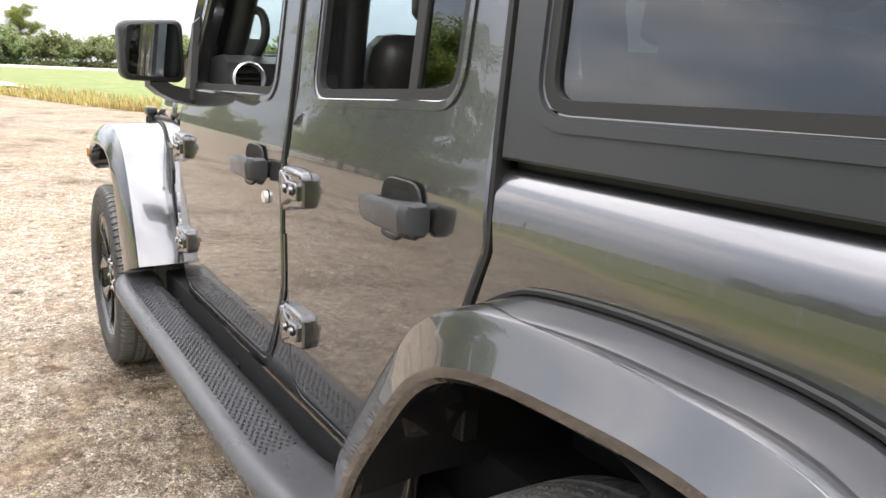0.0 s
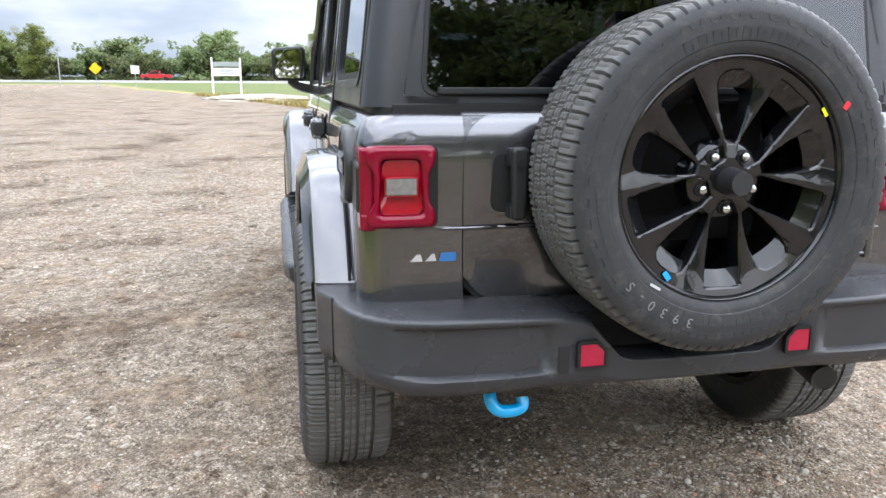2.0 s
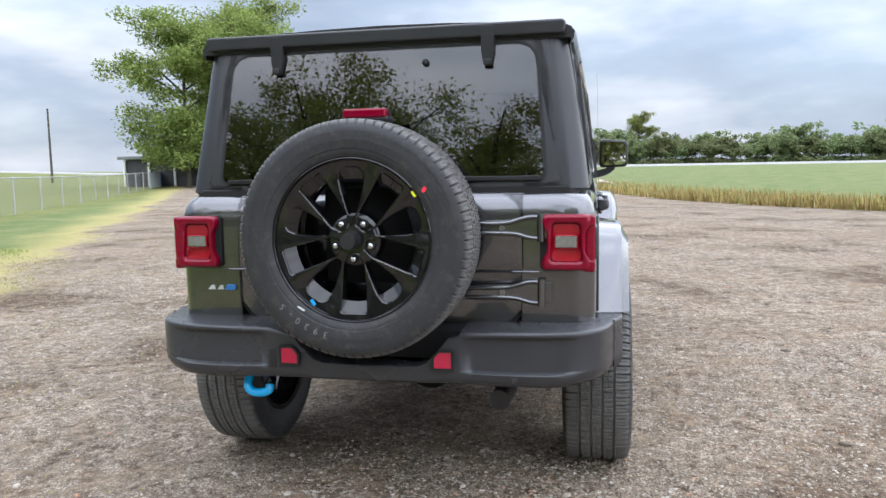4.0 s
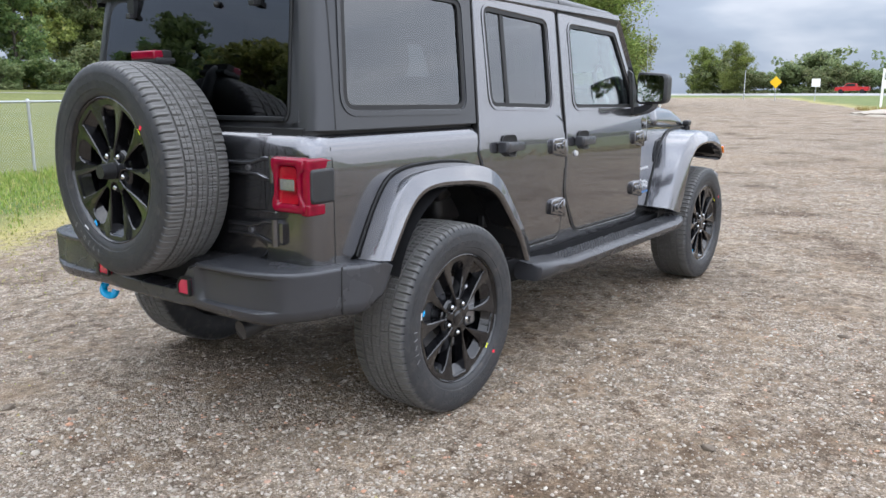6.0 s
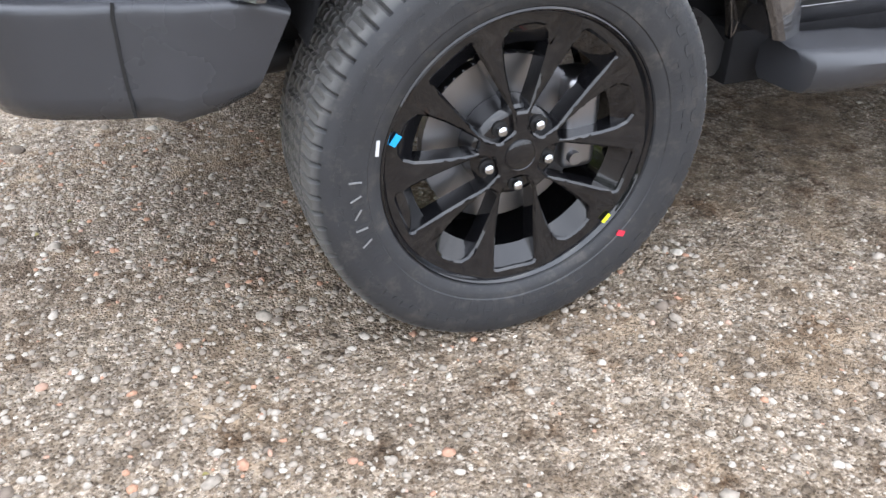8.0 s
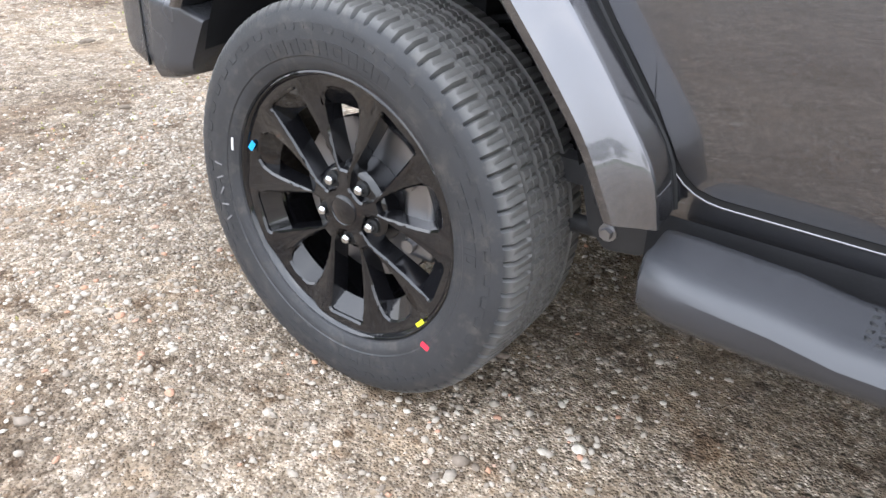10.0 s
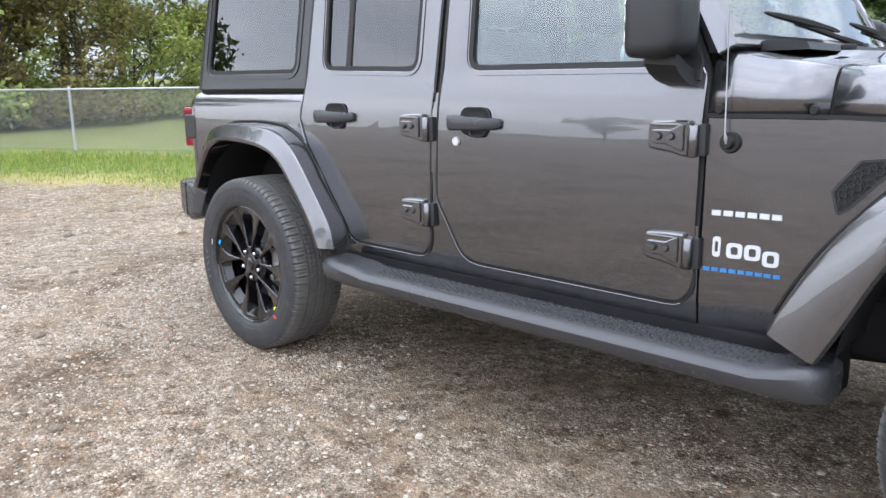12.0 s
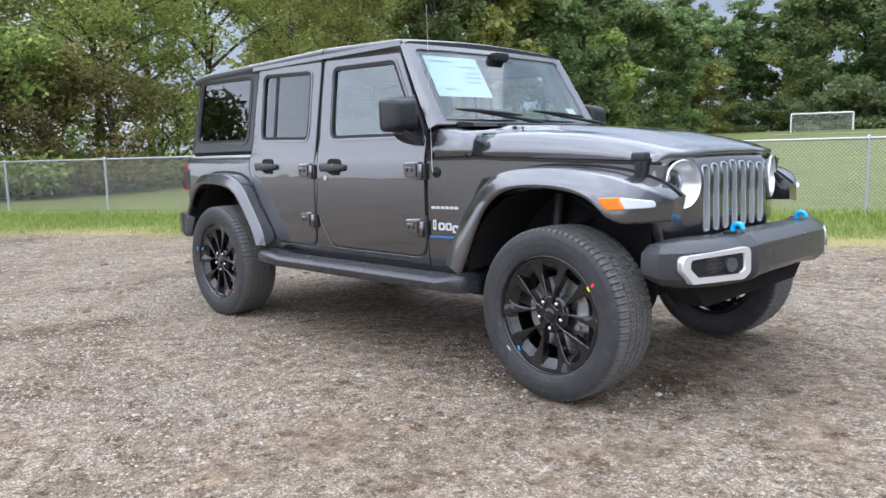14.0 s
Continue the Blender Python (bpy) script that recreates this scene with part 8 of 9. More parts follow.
tagged(new("dry_verge", blades(34000, (-17, 7, -0.7, 2.6), 5, 0.02, 0.05, DRYGRASS, -0.15, 0.35)), "thin yellowed grass at the edge of the gravel", "grass", kind="stuff")
tagged(new("weeds", blades(16000, (-6, 16, -3.4, 0.2), 9, 0.015, 0.04, DRYGRASS, -0.05, 0.10)), "thin weeds scattered over the gravel", "weeds", kind="stuff")
tagged(new("grass", blades(70000, (-18, 8, 1.3, 5.0), 3, 0.03, 0.08, GRASS, 0.0, 0.55)), "short green grass on the verge", "grass", kind="stuff")
tagged(new("tall_grass", blades(22000, (-20, 12, 3.8, 5.3), 4, 0.05, 0.13, GRASS)), "taller green grass along the fence", "grass", kind="stuff")


# ---- trees ----
def leaf_material(name, dark, light, warm):
    m = bpy.data.materials.new(name)
    m.use_nodes = True
    n, l = m.node_tree.nodes, m.node_tree.links
    b = n["Principled BSDF"]
    b.inputs["Roughness"].default_value, b.inputs["Specular IOR Level"].default_value = 0.55, 0.3
    geo = n.new("ShaderNodeNewGeometry")
    info = n.new("ShaderNodeObjectInfo")
    r = n.new("ShaderNodeValToRGB")
    e = r.color_ramp.elements
    e[0].color, e[1].color = (*dark, 1), (*light, 1)
    q = e.new(0.93)
    q.color = (*light, 1)
    e[-1].color = (*warm, 1)
    l.new(geo.outputs["Random Per Island"], r.inputs["Fac"])
    hsv = n.new("ShaderNodeHueSaturation")
    mr = n.new("ShaderNodeMapRange")
    mr.inputs["To Min"].default_value, mr.inputs["To Max"].default_value = 0.470, 0.515
    l.new(info.outputs["Random"], mr.inputs["Value"])
    l.new(mr.outputs["Result"], hsv.inputs["Hue"])
    mv = n.new("ShaderNodeMapRange")
    mv.inputs["To Min"].default_value, mv.inputs["To Max"].default_value = 0.75, 1.25
    l.new(info.outputs["Random"], mv.inputs["Value"])
    l.new(mv.outputs["Result"], hsv.inputs["Value"])
    l.new(r.outputs["Color"], hsv.inputs["Color"])
    l.new(hsv.outputs["Color"], b.inputs["Base Color"])
    tr = n.new("ShaderNodeBsdfTranslucent")
    l.new(hsv.outputs["Color"], tr.inputs["Color"])
    mx = n.new("ShaderNodeMixShader")
    mx.inputs["Fac"].default_value = 0.5
    out = n["Material Output"]
    l.new(b.outputs["BSDF"], mx.inputs[1])
    l.new(tr.outputs["BSDF"], mx.inputs[2])
    l.new(mx.outputs["Shader"], out.inputs["Surface"])
    return m


LEAF = leaf_material("green_leaf", (0.16, 0.215, 0.055), (0.40, 0.455, 0.135), (0.50, 0.46, 0.15))
LEAF_DARK = leaf_material("deep_green_leaf", (0.080, 0.135, 0.050), (0.22, 0.295, 0.105), (0.29, 0.32, 0.12))
LEAF_MID = leaf_material("shaded_green_leaf", (0.105, 0.150, 0.038), (0.270, 0.325, 0.088), (0.36, 0.35, 0.11))
LEAF_DRY = leaf_material("olive_brown_leaf", (0.10, 0.092, 0.036), (0.27, 0.225, 0.09), (0.28, 0.18, 0.09))
# far leaves: the haze of distance is put into a duller, greyer green
LEAF_FAR = leaf_material("haze_paled_leaf", (0.105, 0.145, 0.060), (0.235, 0.275, 0.125), (0.36, 0.36, 0.17))
BARK = mat("grey_brown_bark", (0.085, 0.072, 0.058), rough=0.95, vary=0.4, vary_scale=9, grain=0.9, grain_scale=30, bump_dist=0.02)


def leaf_cloud(rs, centres, radii, per, size):
    """Many small folded leaves round the ends of twigs."""
    c = np.repeat(centres, per, axis=0)
    r = np.repeat(radii, per)
    k = len(c)
    d = rs.normal(size=(k, 3))
    d /= np.linalg.norm(d, axis=1)[:, None]
    p = c + d * (r * rs.rand(k) ** 0.45)[:, None] * np.array([1, 1, 0.75])
    a = rs.normal(size=(k, 3))
    a[:, 2] *= 0.6
    a /= np.linalg.norm(a, axis=1)[:, None]
    up = rs.normal(size=(k, 3)) * 0.6 + d * 0.8 + np.array([0, 0, 0.5])
    bvec = np.cross(a, up)
    bvec /= np.linalg.norm(bvec, axis=1)[:, None] + 1e-9
    s = size * (0.6 + 0.8 * rs.rand(k))[:, None]
    tip, base, l_, r_ = p + a * s, p - a * s * 0.8, p + bvec * s * 0.5, p - bvec * s * 0.5
    V = np.stack([base, r_, tip, l_], 1).reshape(-1, 3)
    i = np.arange(k) * 4
    F = np.stack([i, i + 1, i + 2, i + 3], -1)
    return V, F


def tree_template(name, seed, height, spread, trunk_h, leaves, size, material, clumps=90, bushy=0.0, hang=None, label="", category="tree"):
    """A tapered trunk with limbs and a crown of leaves gathered in uneven clumps."""
    rs = np.random.RandomState(seed)
    root = new(name)
    bm = bmesh.new()

    def limb(path, r0, r1):
        pts = smooth_path(path, 3)
        rad = [r0 + (r1 - r0) * i / (len(pts) - 1) for i in range(len(pts))]
        vs = [[bm.verts.new(q) for q in row] for row in ring_rows(pts, rad, 6)]
        for i in range(len(vs) - 1):
            for k in range(6):
                bm.faces.new((vs[i][k], vs[i][(k + 1) % 6], vs[i + 1][(k + 1) % 6], vs[i + 1][k]))
    lean = rs.normal(size=2) * 0.25
    limb([(0, 0, -0.2), (lean[0] * 0.4, lean[1] * 0.4, height * 0.3), (lean[0], lean[1], height * 0.62), (lean[0] * 1.2, lean[1] * 1.3, height * 0.92)], 0.015 * height, 0.003 * height)
    cs, rr = [], []
    n_l = 16
    for i in range(n_l):
        f = rs.rand() ** 0.8
        z0 = trunk_h + (height * 0.86 - trunk_h) * f
        a = 2.4 * i + rs.rand()
        prof = math.sin(math.pi * min(0.97, 0.16 + 0.80 * (z0 - trunk_h) / max(height - trunk_h, 0.1))) ** 0.7
        reach = spread * prof * (0.55 + 0.5 * rs.rand())
        x1, y1, z1 = reach * math.cos(a), reach * math.sin(a), z0 + reach * (0.28 + 0.4 * rs.rand())
        limb([(lean[0] * z0 / height, lean[1] * z0 / height, z0 - 0.4), (x1 * 0.5, y1 * 0.5, (z0 + z1) / 2 + 0.1), (x1, y1, z1)], 0.007 * height, 0.0016 * height)
        for k in range(max(1, clumps // n_l)):
            t = 0.35 + 0.75 * rs.rand()
            cs.append([x1 * t + rs.normal() * spread * 0.14, y1 * t + rs.normal() * spread * 0.14, z0 + (z1 - z0) * t + rs.normal() * height * 0.035])
            rr.append(spread * (0.13 + 0.17 * rs.rand()))
    for k in range(clumps // 8):
        cs.append([rs.normal() * spread * 0.2, rs.normal() * spread * 0.2, height * (0.82 + 0.15 * rs.rand())])
        rr.append(spread * (0.14 + 0.12 * rs.rand()))
    if bushy:
        for k in range(int(clumps * bushy)):
            a = rs.rand() * 6.28
            d = spread * 0.8 * rs.rand() ** 0.5
            cs.append([d * math.cos(a), d * math.sin(a), trunk_h * rs.rand() + 0.4 if hang is None else hang[0] + (hang[1] - hang[0]) * rs.rand()])
            rr.append(spread * (0.15 + 0.15 * rs.rand()))
    cs, rr = np.array(cs), np.array(rr)
    trunk = part("trunk", bm, BARK, root, angle=60)
    per = max(4, leaves // len(cs))
    V, F = leaf_cloud(rs, cs, rr, per, size)
    me = bpy.data.meshes.new("crown")
    me.vertices.add(len(V))
    me.vertices.foreach_set("co", V.ravel())
    me.loops.add(F.size)
    me.loops.foreach_set("vertex_index", F.ravel())
    me.polygons.add(len(F))
    me.polygons.foreach_set("loop_start", np.arange(0, F.size, 4))
    me.polygons.foreach_set("loop_total", np.full(len(F), 4))
    me.update(calc_edges=True)
    me.materials.append(material)
    crown = new("crown", me)
    crown.parent = root
    return tagged(root, label, category)


def plant(template, spots, group, first_at=None):
    """Copies of a tree at (x, y, scale, turn); the template itself takes the first spot."""
    for i, (x, y, k, turn) in enumerate(spots):
        z = float(ground_z(np.array(x), np.array(y))) - 0.05
        m = pose(x, y, z, 0, 0, turn)
        ob = template if i == 0 else copy_thing(template, m)
        ob.matrix_basis = m
        ob.scale = (k, k, k * (0.92 + 0.16 * ((i * 37) % 10) / 10))
        tagged(ob, group=group)


tall = [tree_template("tree", 11, 14.5, 4.2, 3.0, 14000, 0.25, LEAF_DARK, 120, 0.25, None, "tall leafy green tree in a dense row behind the field"),
        tree_template("tree", 12, 15.5, 3.8, 2.5, 14000, 0.25, LEAF_DARK, 120, 0.35, None, "tall narrow green tree in a dense row behind the field"),
        tree_template("tree", 13, 13.0, 4.4, 2.2, 14000, 0.24, LEAF, 120, 0.35, None, "broad green tree at the edge of the wood")]
near_trees = [tree_template("tree", 21, 12.5, 4.4, 2.6, 17000, 0.085, LEAF, 120, 0.0, None, "leafy green tree behind the wire fence"),
              tree_template("tree", 22, 11.0, 4.0, 2.0, 16000, 0.085, LEAF, 90, 0.0, None, "thin green tree with open crown behind the wire fence")]
bush = tree_template("bush", 31, 3.4, 2.5, 0.3, 9500, 0.075, LEAF, 60, 0.9, None, "dense green bush under the trees", "bush")
bush_dry = tree_template("bush", 32, 3.8, 2.3, 0.3, 10500, 0.075, LEAF_DRY, 80, 0.9, None, "bush with olive and brownish leaves", "bush")
hedge_bush = tree_template("bush", 33, 4.9, 3.6, 0.3, 6000, 0.26, LEAF_FAR, 80, 0.9, None, "rounded green bush in a far hedge, paled for haze", "bush")
rr = random.Random(9)

# the wood on the far side of the field
row = []
for i in range(34):
    f = i / 33
    x = -34 + 100 * f
    row.append((x + rr.uniform(-1.2, 1.2), 84 + 6 * math.sin(i * 1.7) + 16 * f + rr.uniform(-1, 3), rr.uniform(0.80, 1.12), rr.uniform(0, 360)))
for i in range(10):
    f = i / 9
    row.append((-30 - 5 * f + rr.uniform(-1.5, 1.5), 30 + 54 * f, rr.uniform(0.78, 1.05), rr.uniform(0, 360)))
for i in range(15):
    row.append((-26 + 92 * i / 14 + rr.uniform(-2, 2), 97 + 15 * i / 14 + rr.uniform(-1, 2), rr.uniform(0.95, 1.15), rr.uniform(0, 360)))
for i in range(9):
    row.append((-38 - rr.uniform(0, 6), 26 + 62 * i / 8, rr.uniform(0.95, 1.2), rr.uniform(0, 360)))
row = [(x, y, k * (0.74 if 120.0 < math.degrees(math.atan2(y + 3.6, x - 5.1)) < 129.5 and y > 70 else 1.0), t) for x, y, k, t in row]
for k in range(3):
    plant(tall[k], row[k::3], "trees of the wood")
# nearer trees and brush behind the fence
plant(near_trees[0], [(-25.5, 3.2, 1.0, 10), (-29.5, 9.5, 1.08, 80), (-27.0, 18.0, 1.0, 200), (-33.0, -3.0, 1.15, 300), (-34.5, 14.0, 1.25, 140), (-30.5, 25.0, 1.1, 30)], "trees behind the fence")
plant(near_trees[1], [(-24.0, 8.0, 0.95, 0), (-27.5, -1.0, 1.05, 120), (-26.0, 13.0, 1.1, 250), (-31.0, 5.0, 1.2, 40), (-28.5, 22.5, 1.0, 170)], "trees behind the fence")
spots = [(-23.0, 1.5), (-24.0, 4.4), (-23.6, 10.2), (-24.2, 12.8), (-25.0, 16.2), (-24.4, -2.0), (-26.0, 20.5), (-28.0, 26.0), (-26.5, -5.5), (-30.0, 31.0), (-31.0, 38.0), (-32, 46), (-33, 55), (-33, 64), (-33, 73), (-28.0, 2.0), (-28.5, 6.5), (-28.0, 11.5), (-29.0, 16.5), (-29.5, -2.5), (-30.5, 20.5), (-32, 1), (-33, 9)]
plant(bush, [(x, y, rr.uniform(1.05, 1.55), rr.uniform(0, 360)) for x, y in spots], "brush under the trees")
plant(bush_dry, [(-22.8, 7.2, 1.25, 20), (-23.2, 5.4, 1.0, 200), (-24.4, 14.6, 0.7, 100), (-27.5, 23.6, 0.8, 60)], "brush under the trees")
# brush at the foot of the far wood
edge_spots = [(-30 + 5.6 * i + rr.uniform(-1, 1), 77 + 2.8 * i / 3 + rr.uniform(-1, 1), rr.uniform(0.6, 0.95), rr.uniform(0, 360)) for i in range(17)]
# far hedge along the road ahead
hedge = []
for i in range(74):
    a = radians(-32 + 50 * i / 73)
    d = 166 + 7 * math.sin(i * 0.9)
    hedge.append((d * math.cos(a), d * math.sin(a), rr.uniform(0.72, 1.12) * (1.0 if i % 9 else 1.5), rr.uniform(0, 360)))
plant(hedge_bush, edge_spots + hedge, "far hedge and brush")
# trees that stand alone ahead
lone = tree_template("tree", 41, 13.5, 4.8, 1.9, 42000, 0.125, LEAF_MID, 170, 0.75, (1.9, 6.0), "broad leafy tree at the end of the lot")
plant(lone, [(52.0, 24.6, 1.0, 0), (56.5, 28.3, 1.08, 90), (60.0, 27.0, 0.95, 190), (50.0, 30.0, 1.05, 280), (63, 33, 1.1, 60), (155.0, 44.0, 0.75, 10), (165.0, 11.5, 0.80, 70), (172, -9, 0.8, 50), (160, 52, 0.7, 0)], "trees ahead of the lot")
# large trees behind the lot, mirrored in the glass
shade = tree_template("tree", 51, 13.0, 5.2, 3.0, 26000, 0.16, LEAF_DARK, 110, 0.0, None, "large shade tree behind the lot")
plant(shade, [(-26.0, -6.5, 1.0, 0), (-20.8, -8.3, 0.90, 140), (-33, -11, 0.95, 60), (-36.0, -62.0, 0.8, 220), (-14, -78, 0.7, 80), (6, -84, 0.75, 10), (26, -80, 0.7, 200), (44, -82, 0.8, 300)], "shade trees behind the lot")

# ---- the wire fence ----
GALV = mat("galvanised_steel", (0.42, 0.43, 0.44), rough=0.48, metal=0.65, vary=0.15, vary_scale=9, grain=0.15)
f0, fd = Vector((-13.1, 3.32, 0)), Vector((0.908, 0.424, 0)).normalized()
fence = tagged(new("chain_link_fence"), "galvanised chain-link fence on round posts in the grass", "fence")
N0, N1, SPAN, FH = -9, 22, 3.14, 1.20


def fence_at(s_along):
    p = f0 + fd * s_along
    z = float(ground_z(np.array(p.x), np.array(p.y)))
    return Vector((p.x, p.y, z))


for k in range(N0, N1 + 1):
    p = fence_at(k * SPAN)
    tube("fence_post", [p + Vector((0, 0, -0.1)), p + Vector((0, 0, FH)), p + Vector((0, 0, FH + 0.04)), p + Vector((0, 0, FH + 0.055))], [0.027, 0.027, 0.029, 0.012], GALV, fence, n=10)
tube("top_rail", [fence_at(k * SPAN) + Vector((0, 0, FH)) for k in range(N0, N1 + 1)], 0.021, GALV, fence, n=8)
wires_v, wires_f = [], []
pitch = 0.062
across = Vector((-fd.y, fd.x, 0))
k0 = int(N0 * SPAN / pitch)
k1 = int((N1 * SPAN) / pitch)
for k in range(k0, k1):
    for way in (1, -1):
        sa = k * pitch
        sb = sa + way * FH * 0.95
        sb_c = min(max(sb, N0 * SPAN), N1 * SPAN)
        a = fence_at(sa) + Vector((0, 0, 0.03))
        top_f = abs(sb_c - sa) / (FH * 0.95)
        b = fence_at(sb_c) + Vector((0, 0, 0.03 + (FH - 0.03) * top_f))
        d = (b - a)
        if d.length < 0.1:
            continue
        w = d.normalized().cross(across) * 0.0021
        o = across * 0.003 * way
        i = len(wires_v)
        wires_v += [a - w + o, a + w + o, b + w + o, b - w + o]
        wires_f.append((i, i + 1, i + 2, i + 3))
me = bpy.data.meshes.new("wire_mesh")
me.from_pydata([tuple(v) for v in wires_v], [], wires_f)
me.materials.append(GALV)
mesh_ob = new("wire_mesh", me)
mesh_ob.parent = fence
tagged(mesh_ob, "woven diamond wire", kind="stuff")

# ---- things on the field and ahead ----
WHITE = mat("white_paint", (0.78, 0.78, 0.76), rough=0.5, vary=0.08, vary_scale=3)
goal_c = Vector((-20.7, 71.0, 0))
goal_c.z = float(ground_z(np.array(goal_c.x), np.array(goal_c.y)))
goal = tagged(new("soccer_goal"), "white soccer goal with a net on the far field", "goal")
gd = Vector((0.94, 0.35, 0)).normalized()
gb = Vector((-gd.y, gd.x, 0))
W, H = 5.15, 1.67
for sgn in (-0.5, 0.5):
    p = goal_c + gd * W * sgn
    tube("goal_post", [p, p + Vector((0, 0, H))], 0.06, WHITE, goal)
    tube("goal_stay", [p + Vector((0, 0, H)), p + gb * 0.8 + Vector((0, 0, H)), p + gb * 1.8], 0.035, WHITE, goal)
tube("crossbar", [goal_c - gd * W / 2 + Vector((0, 0, H)), goal_c + gd * W / 2 + Vector((0, 0, H))], 0.06, WHITE, goal)
net_v, net_f = [], []
for i in range(41):
    p = goal_c + gd * W * (i / 40 - 0.5) + gb * 0.8
    a, b = p + Vector((0, 0, H)), p + gb * 1.0
    j = len(net_v)
    net_v += [a - gd * 0.006, a + gd * 0.006, b + gd * 0.006, b - gd * 0.006]
    net_f.append((j, j + 1, j + 2, j + 3))
for i in range(13):
    f = i / 12
    a = goal_c - gd * W / 2 + gb * (0.8 + f) + Vector((0, 0, H * (1 - f)))
    b = a + gd * W
    j = len(net_v)
    net_v += [a, b, b + Vector((0, 0, 0.012)), a + Vector((0, 0, 0.012))]
    net_f.append((j, j + 1, j + 2, j + 3))
me = bpy.data.meshes.new("net")
me.from_pydata([tuple(v) for v in net_v], [], net_f)
me.materials.append(WHITE)
net = new("net", me)
net.parent = goal
# pale path across the field
pv, pf = [], []
path_n = 30
for i in range(path_n + 1):
    x = -22 + 75 * i / path_n
    y = 62 + 0.20 * (x + 22)
    for o in (-0.8, 0.8):
        yy = y + o
        pv.append((x, yy, float(ground_z(np.array(x), np.array(yy))) + 0.03))
for i in range(path_n):
    pf.append((2 * i, 2 * i + 2, 2 * i + 3, 2 * i + 1))
me = bpy.data.meshes.new("path")
me.from_pydata(pv, [], pf)
me.materials.append(mat("grey_path", (0.24, 0.23, 0.21), rough=0.95, vary=0.3, vary_scale=1.5))
tagged(new("path", me), "narrow grey path across the mown field", "path", kind="structure")
# two pale covers lying by the wood
for i, (x, y) in enumerate(((44.0, 75.0), (48.5, 76.5))):
    z = float(ground_z(np.array(x), np.array(y)))
    ob = block("ground_cover", (x, y, z + 0.30), (4.2, 2.4, 0.16), mat("pale_cover", (0.105, 0.115, 0.085), rough=0.7, vary=0.15) if i == 0 else bpy.data.materials["pale_cover"], None, 0.05, turn=Matrix.Rotation(radians(14), 3, "X") @ Matrix.Rotation(radians(30), 3, "Z"))
    tagged(ob, "dull grey flat cover lying near the wood", "cover", "covers by the wood")

def gz(x, y):
    return float(ground_z(np.array(float(x)), np.array(float(y))))


# the road ahead, on a low bank
ROAD = mat("worn_asphalt", (0.30, 0.295, 0.285), rough=0.9, vary=0.2, vary_scale=0.6, grain=0.5, grain_scale=40)
rv, rf = [], []
for i in range(61):
    y = -260 + 420 * i / 60
    x = 148 + 0.16 * y
    top_z = gz(x, y) + 0.34
    for o, dz in ((-4.6, -0.5), (-3.6, -0.06), (-3.4, 0.0), (3.4, 0.0), (4.6, -0.6)):
        rv.append((x + o, y, top_z + dz))
for i in range(60):
    for k in range(4):
        rf.append((5 * i + k, 5 * i + k + 1, 5 * i + k + 6, 5 * i + k + 5))
me = bpy.data.meshes.new("road")
me.from_pydata(rv, [], rf)
me.materials.append(ROAD)
tagged(new("road", me), "pale worn asphalt road beyond the verge", "road", kind="structure")


# sign board on two white posts
sx, sy = 60.0, 4.6
sign = tagged(new("sign_board"), "white sign board on two tall posts by the lot's exit", "sign")
for d in (-1.05, 1.05):
    block("sign_post", (sx, sy + d, gz(sx, sy) + 1.35), (0.14, 0.14, 2.9), WHITE, sign, 0.01)
block("upper_board", (sx - 0.05, sy, gz(sx, sy) + 2.30), (0.05, 1.96, 0.36), mat("grey_sign_face", (0.30, 0.33, 0.32), rough=0.5, vary=0.2, vary_scale=8), sign, 0.006)
low = block("lower_board", (sx - 0.05, sy, gz(sx, sy) + 1.72), (0.05, 1.96, 0.60), WHITE, sign, 0.006)
for k, (w, dz) in enumerate(((1.2, 0.14), (1.5, 0.0), (1.0, -0.14))):
    block("writing_bar", (sx - 0.080, sy - 0.1, gz(sx, sy) + 1.72 + dz), (0.008, w, 0.07), PRINT, low, 0)
# pale spoil heap beside it
bm = bmesh.new()
bmesh.ops.create_icosphere(bm, subdivisions=4, radius=1)
for v in bm.verts:
    k = 1 + 0.16 * noise.noise(v.co * 2.2) + 0.06 * noise.noise(v.co * 7)
    v.co = Vector((v.co.x * 3.0 * k, v.co.y * 3.4 * k, max(-0.1, v.co.z * 0.36 * k)))
bm.transform(Matrix.Translation((47, 2.0, gz(47, 2.0))))
tagged(part("rubble_mound", bm, mat("pale_rubble", (0.34, 0.30, 0.245), rough=0.95, vary=0.25, vary_scale=3, grain=0.8, grain_scale=14, bump_dist=0.03), None, angle=60), "low heap of pale rubble in the grass", "heap")
# tufts of dry grass in front of the verge ahead
TUFT = random_island_material("dry_grass", [(0.0, (0.20, 0.13, 0.045)), (0.5, (0.33, 0.235, 0.085)), (1.0, (0.22, 0.24, 0.07))], rough=0.8, bump=0)
rs = np.random.RandomState(8)
count = 9000
ex = np.interp(rs.rand(count), [0, 1], [0, 1])
px = np.interp(ex, [0, .2, .4, .6, .8, 1], [15.0, 16.5, 21, 27, 40, 58])
py = np.interp(px, [12, 15.5, 20, 25, 34, 54, 95], [-22, -9, -5.4, -2.9, -0.2, 6, 20]) - 0.4 - 5 * rs.rand(count) ** 2 - np.where(px < 17, rs.rand(count) * 9, 0)
h = 0.12 + 0.30 * rs.rand(count)
a = rs.rand(count) * 6.28
w = 0.012 + 0.015 * rs.rand(count)
z0 = ground_z(px, py)
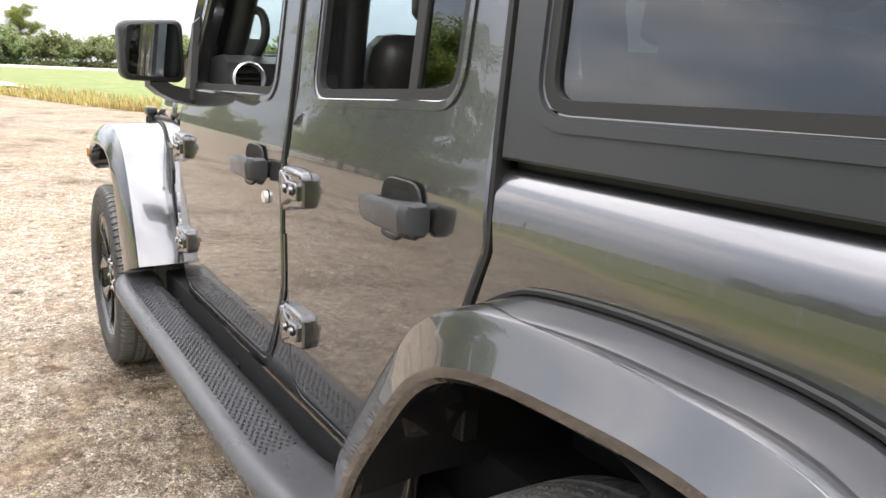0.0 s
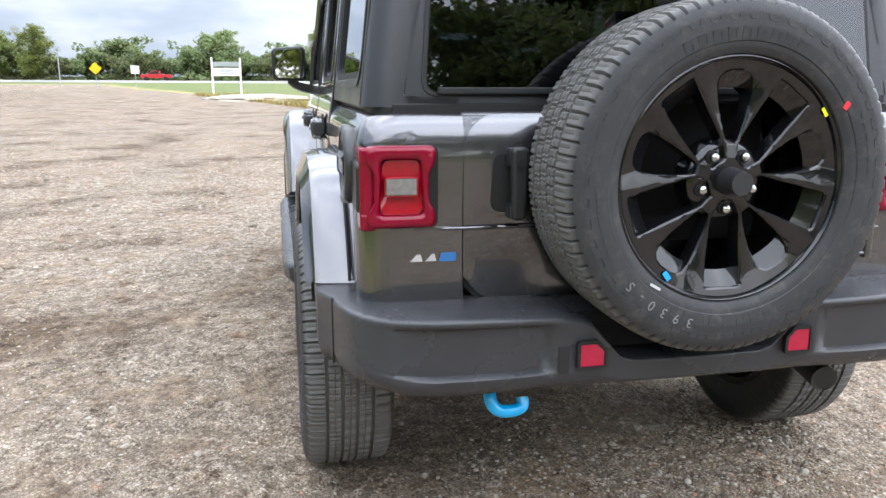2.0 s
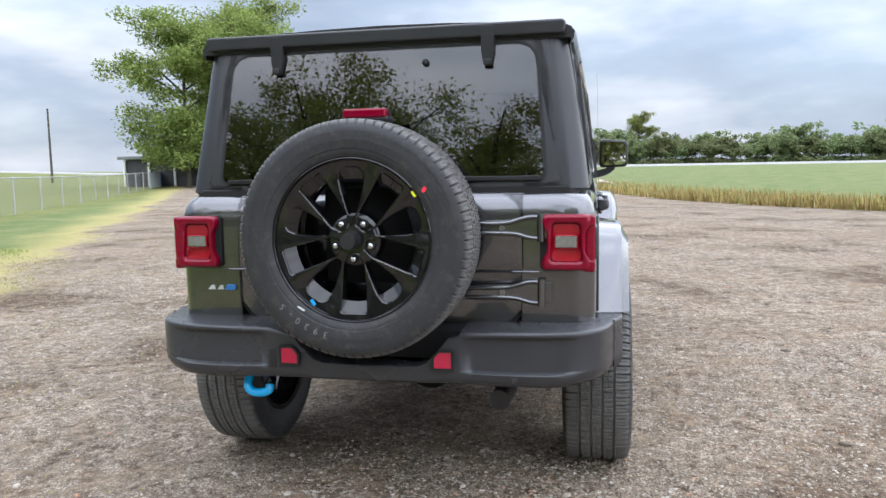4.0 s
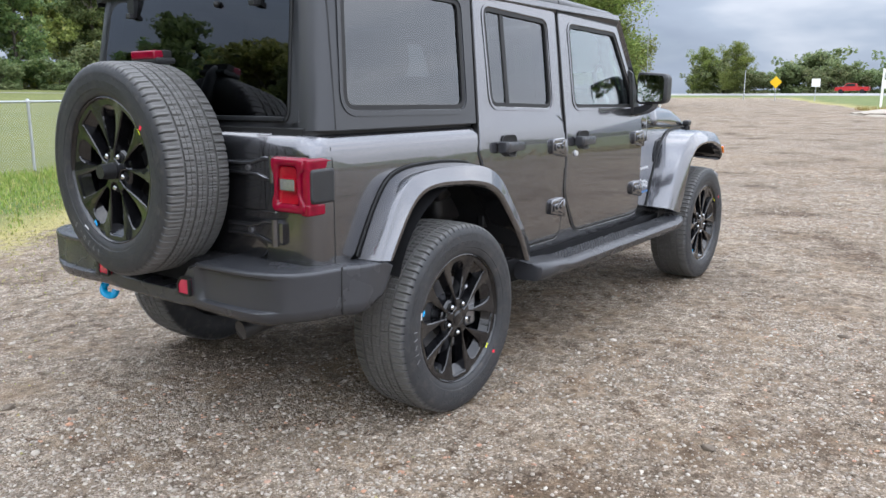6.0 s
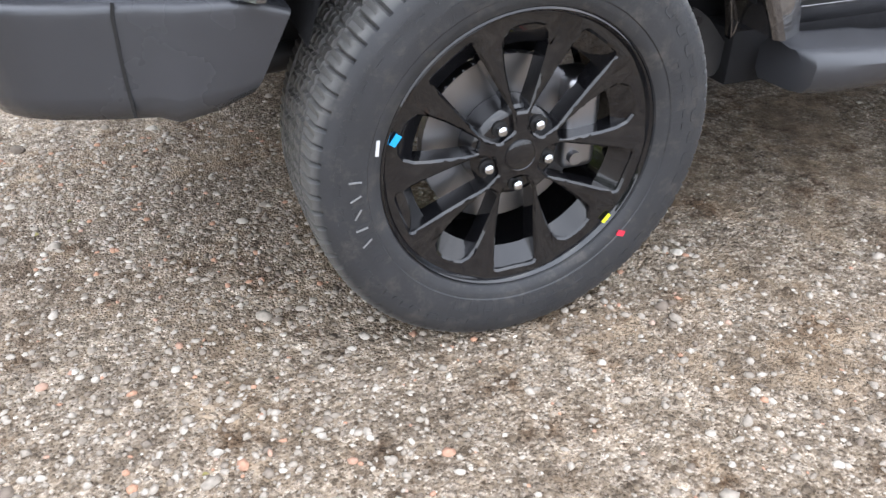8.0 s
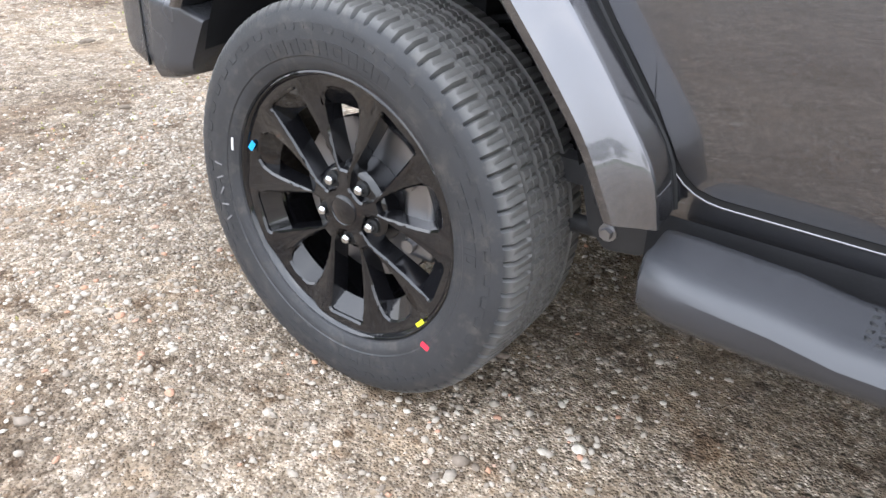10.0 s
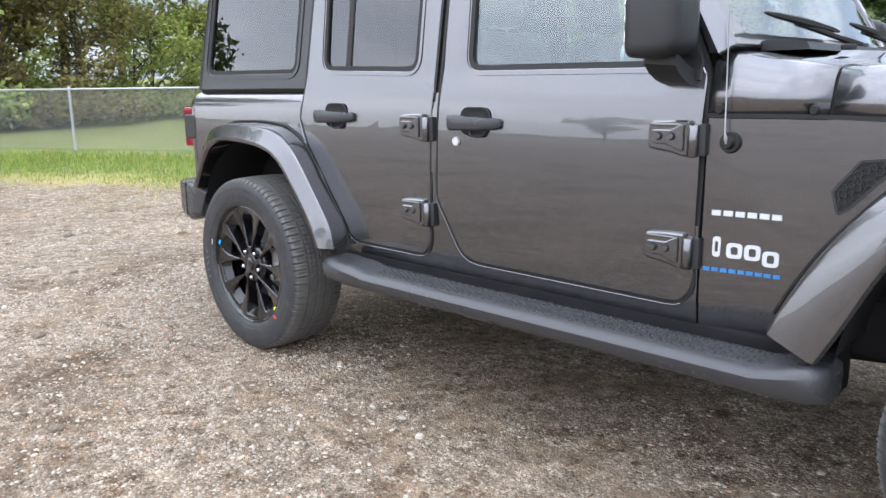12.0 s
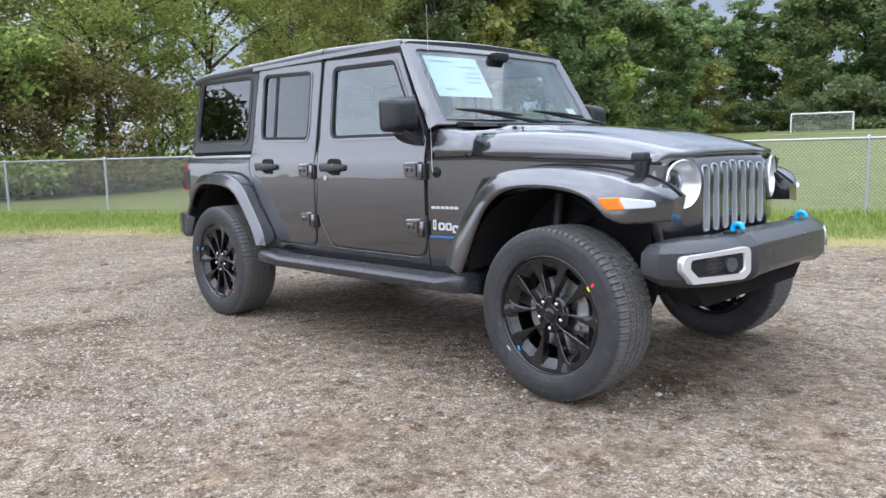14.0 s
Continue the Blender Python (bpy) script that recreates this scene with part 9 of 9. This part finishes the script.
V = np.stack([np.stack([px - np.sin(a) * w, py + np.cos(a) * w, z0], -1), np.stack([px + np.sin(a) * w, py - np.cos(a) * w, z0], -1), np.stack([px + np.cos(a) * h * 0.35, py + np.sin(a) * h * 0.35, z0 + h], -1)], 1).reshape(-1, 3)
F = np.arange(count * 3).reshape(-1, 3)
me = bpy.data.meshes.new("dry_grass")
me.from_pydata(V.tolist(), [], F.tolist())
me.materials.append(TUFT)
tagged(new("dry_grass", me), "tufts of dry orange grass along the verge", "grass", kind="stuff")

# a red pickup on the road
pk = tagged(new("pickup_truck"), "red pickup truck on the far road", "truck")
PKRED = mat("red_paint", (0.42, 0.02, 0.025), rough=0.3, coat=0.8, vary=0.1)
px0, py0 = 151.0, 22.5
pz = gz(px0, py0) + 0.36
prism("body", fillet([(py0 - 2.7, pz + 0.45, 0.1), (py0 + 2.7, pz + 0.45, 0.1), (py0 + 2.7, pz + 1.05, 0.15), (py0 + 1.3, pz + 1.15, 0.1), (py0 + 0.8, pz + 1.75, 0.15), (py0 - 0.6, pz + 1.78, 0.12), (py0 - 0.8, pz + 1.15, 0.05), (py0 - 2.7, pz + 1.12, 0.05)], 4), 0, px0 - 0.9, px0 + 0.9, PKRED, pk, bevel=0.06)
prism("side_window", [(py0 - 0.5, pz + 1.2), (py0 + 1.05, pz + 1.2), (py0 + 0.72, pz + 1.66), (py0 - 0.5, pz + 1.68)], 0, px0 - 0.93, px0 - 0.89, SEAL, pk, bevel=0.01)
for dy in (-1.7, 1.75):
    for sx_ in (-0.8, 0.8):
        tube("wheel", [(px0 + sx_ - 0.12, py0 + dy, pz + 0.36), (px0 + sx_ + 0.12, py0 + dy, pz + 0.36)], 0.37, SEAL, pk, n=18)
# road signs
rsn = tagged(new("road_sign"), "yellow diamond warning sign on a thin post", "sign")
ry, rx = 20.5, 91.0
tube("sign_pole", [(rx, ry, gz(rx, ry)), (rx, ry, gz(rx, ry) + 2.3)], 0.04, GALV, rsn)
block("sign_plate", (rx - 0.05, ry, gz(rx, ry) + 2.1), (0.03, 0.95, 0.95), mat("yellow_sign", (0.80, 0.48, 0.01), rough=0.4, vary=0.05), rsn, 0.01, turn=Matrix.Rotation(radians(45), 3, "X"))
rsg = tagged(new("road_sign"), "pale grey sign plate on a post", "sign")
ry, rx = 16.5, 92.0
tube("sign_pole", [(rx, ry, gz(rx, ry)), (rx, ry, gz(rx, ry) + 2.3)], 0.04, GALV, rsg)
block("sign_plate", (rx - 0.05, ry, gz(rx, ry) + 2.0), (0.03, 0.9, 0.9), WHITE, rsg, 0.01)
# utility poles along the road
for i, (x, y, h) in enumerate(((100, 26.5, 3.6), (99, 40, 3.8), (62, -40, 7.5), (70, 58, 8.0))):
    tagged(tube("utility_pole", [(x, y, gz(x, y)), (x, y, gz(x, y) + h)], [0.13, 0.09] if i > 1 else [0.07, 0.05], BARK if i > 1 else GALV, None, n=8), "thin pole beside the road", "pole", "poles along the road")

# low sheds with banners along the lot's far edge
shed = tagged(new("shed"), "low dark shed with white trim under the trees", "shed")
cx_, cy_ = 55.0, 34.0
zz = gz(cx_, cy_)
block("wall", (cx_, cy_, zz + 1.1), (4, 7, 2.2), mat("dark_boards", (0.06, 0.06, 0.065), rough=0.8, vary=0.3, vary_scale=4), shed, 0.03)
block("roof", (cx_, cy_, zz + 2.35), (4.8, 7.8, 0.25), mat("grey_roofing", (0.20, 0.21, 0.21), rough=0.8, vary=0.2), shed, 0.04)
for dy in (-3.4, -1.1, 1.2, 3.4):
    block("post", (cx_ - 2.15, cy_ + dy, zz + 1.1), (0.16, 0.16, 2.2), WHITE, shed, 0.01)
BANNER = mat("pale_banner", (0.50, 0.56, 0.62), rough=0.6, vary=0.25, vary_scale=1.2)
BANNERB = mat("blue_banner", (0.03, 0.07, 0.30), rough=0.6, vary=0.2, vary_scale=2)
for k in range(7):
    s_b = 66 + k * 3.1
    p0, p1 = f0 + fd * s_b, f0 + fd * (s_b + 3.0)
    z = gz(p0.x, p0.y)
    bm = bmesh.new()
    c = (p0 + p1) / 2
    add_box(bm, (c.x, c.y, z + 0.62), (3.0, 0.04, 1.1), Matrix.Rotation(math.atan2(fd.y, fd.x), 3, "Z"))
    ob = part("banner", bm, BANNERB if k in (2, 5) else BANNER, None)
    tagged(ob, "blue banner hung on the fence" if k in (2, 5) else "pale banner hung on the fence", "banner", "banners on the fence")
fl = tagged(new("feather_flag"), "tall blue and white feather flag", "flag")
p = f0 + fd * 80
tube("flag_pole", [(p.x, p.y, gz(p.x, p.y)), (p.x, p.y, gz(p.x, p.y) + 3.3)], 0.03, WHITE, fl)
block("flag_cloth", (p.x, p.y - 0.3, gz(p.x, p.y) + 2.0), (0.03, 0.6, 2.4), BANNERB, fl, 0.01)
picket = tagged(new("picket_fence"), "short white picket fence under the trees", "fence")
for k in range(44):
    if k in (18, 19):
        continue
    y = 21.2 + k * 0.22
    x = 58.5 - 0.25 * (y - 21)
    block("picket", (x, y, gz(x, y) + 0.55), (0.03, 0.15, 1.1), WHITE, picket, 0)
for z in (0.35, 0.85):
    tube("picket_rail", [(58.5, 21.0, gz(58, 21) + z), (56.0, 30.9, gz(56, 31) + z)], 0.04, WHITE, picket, n=4)
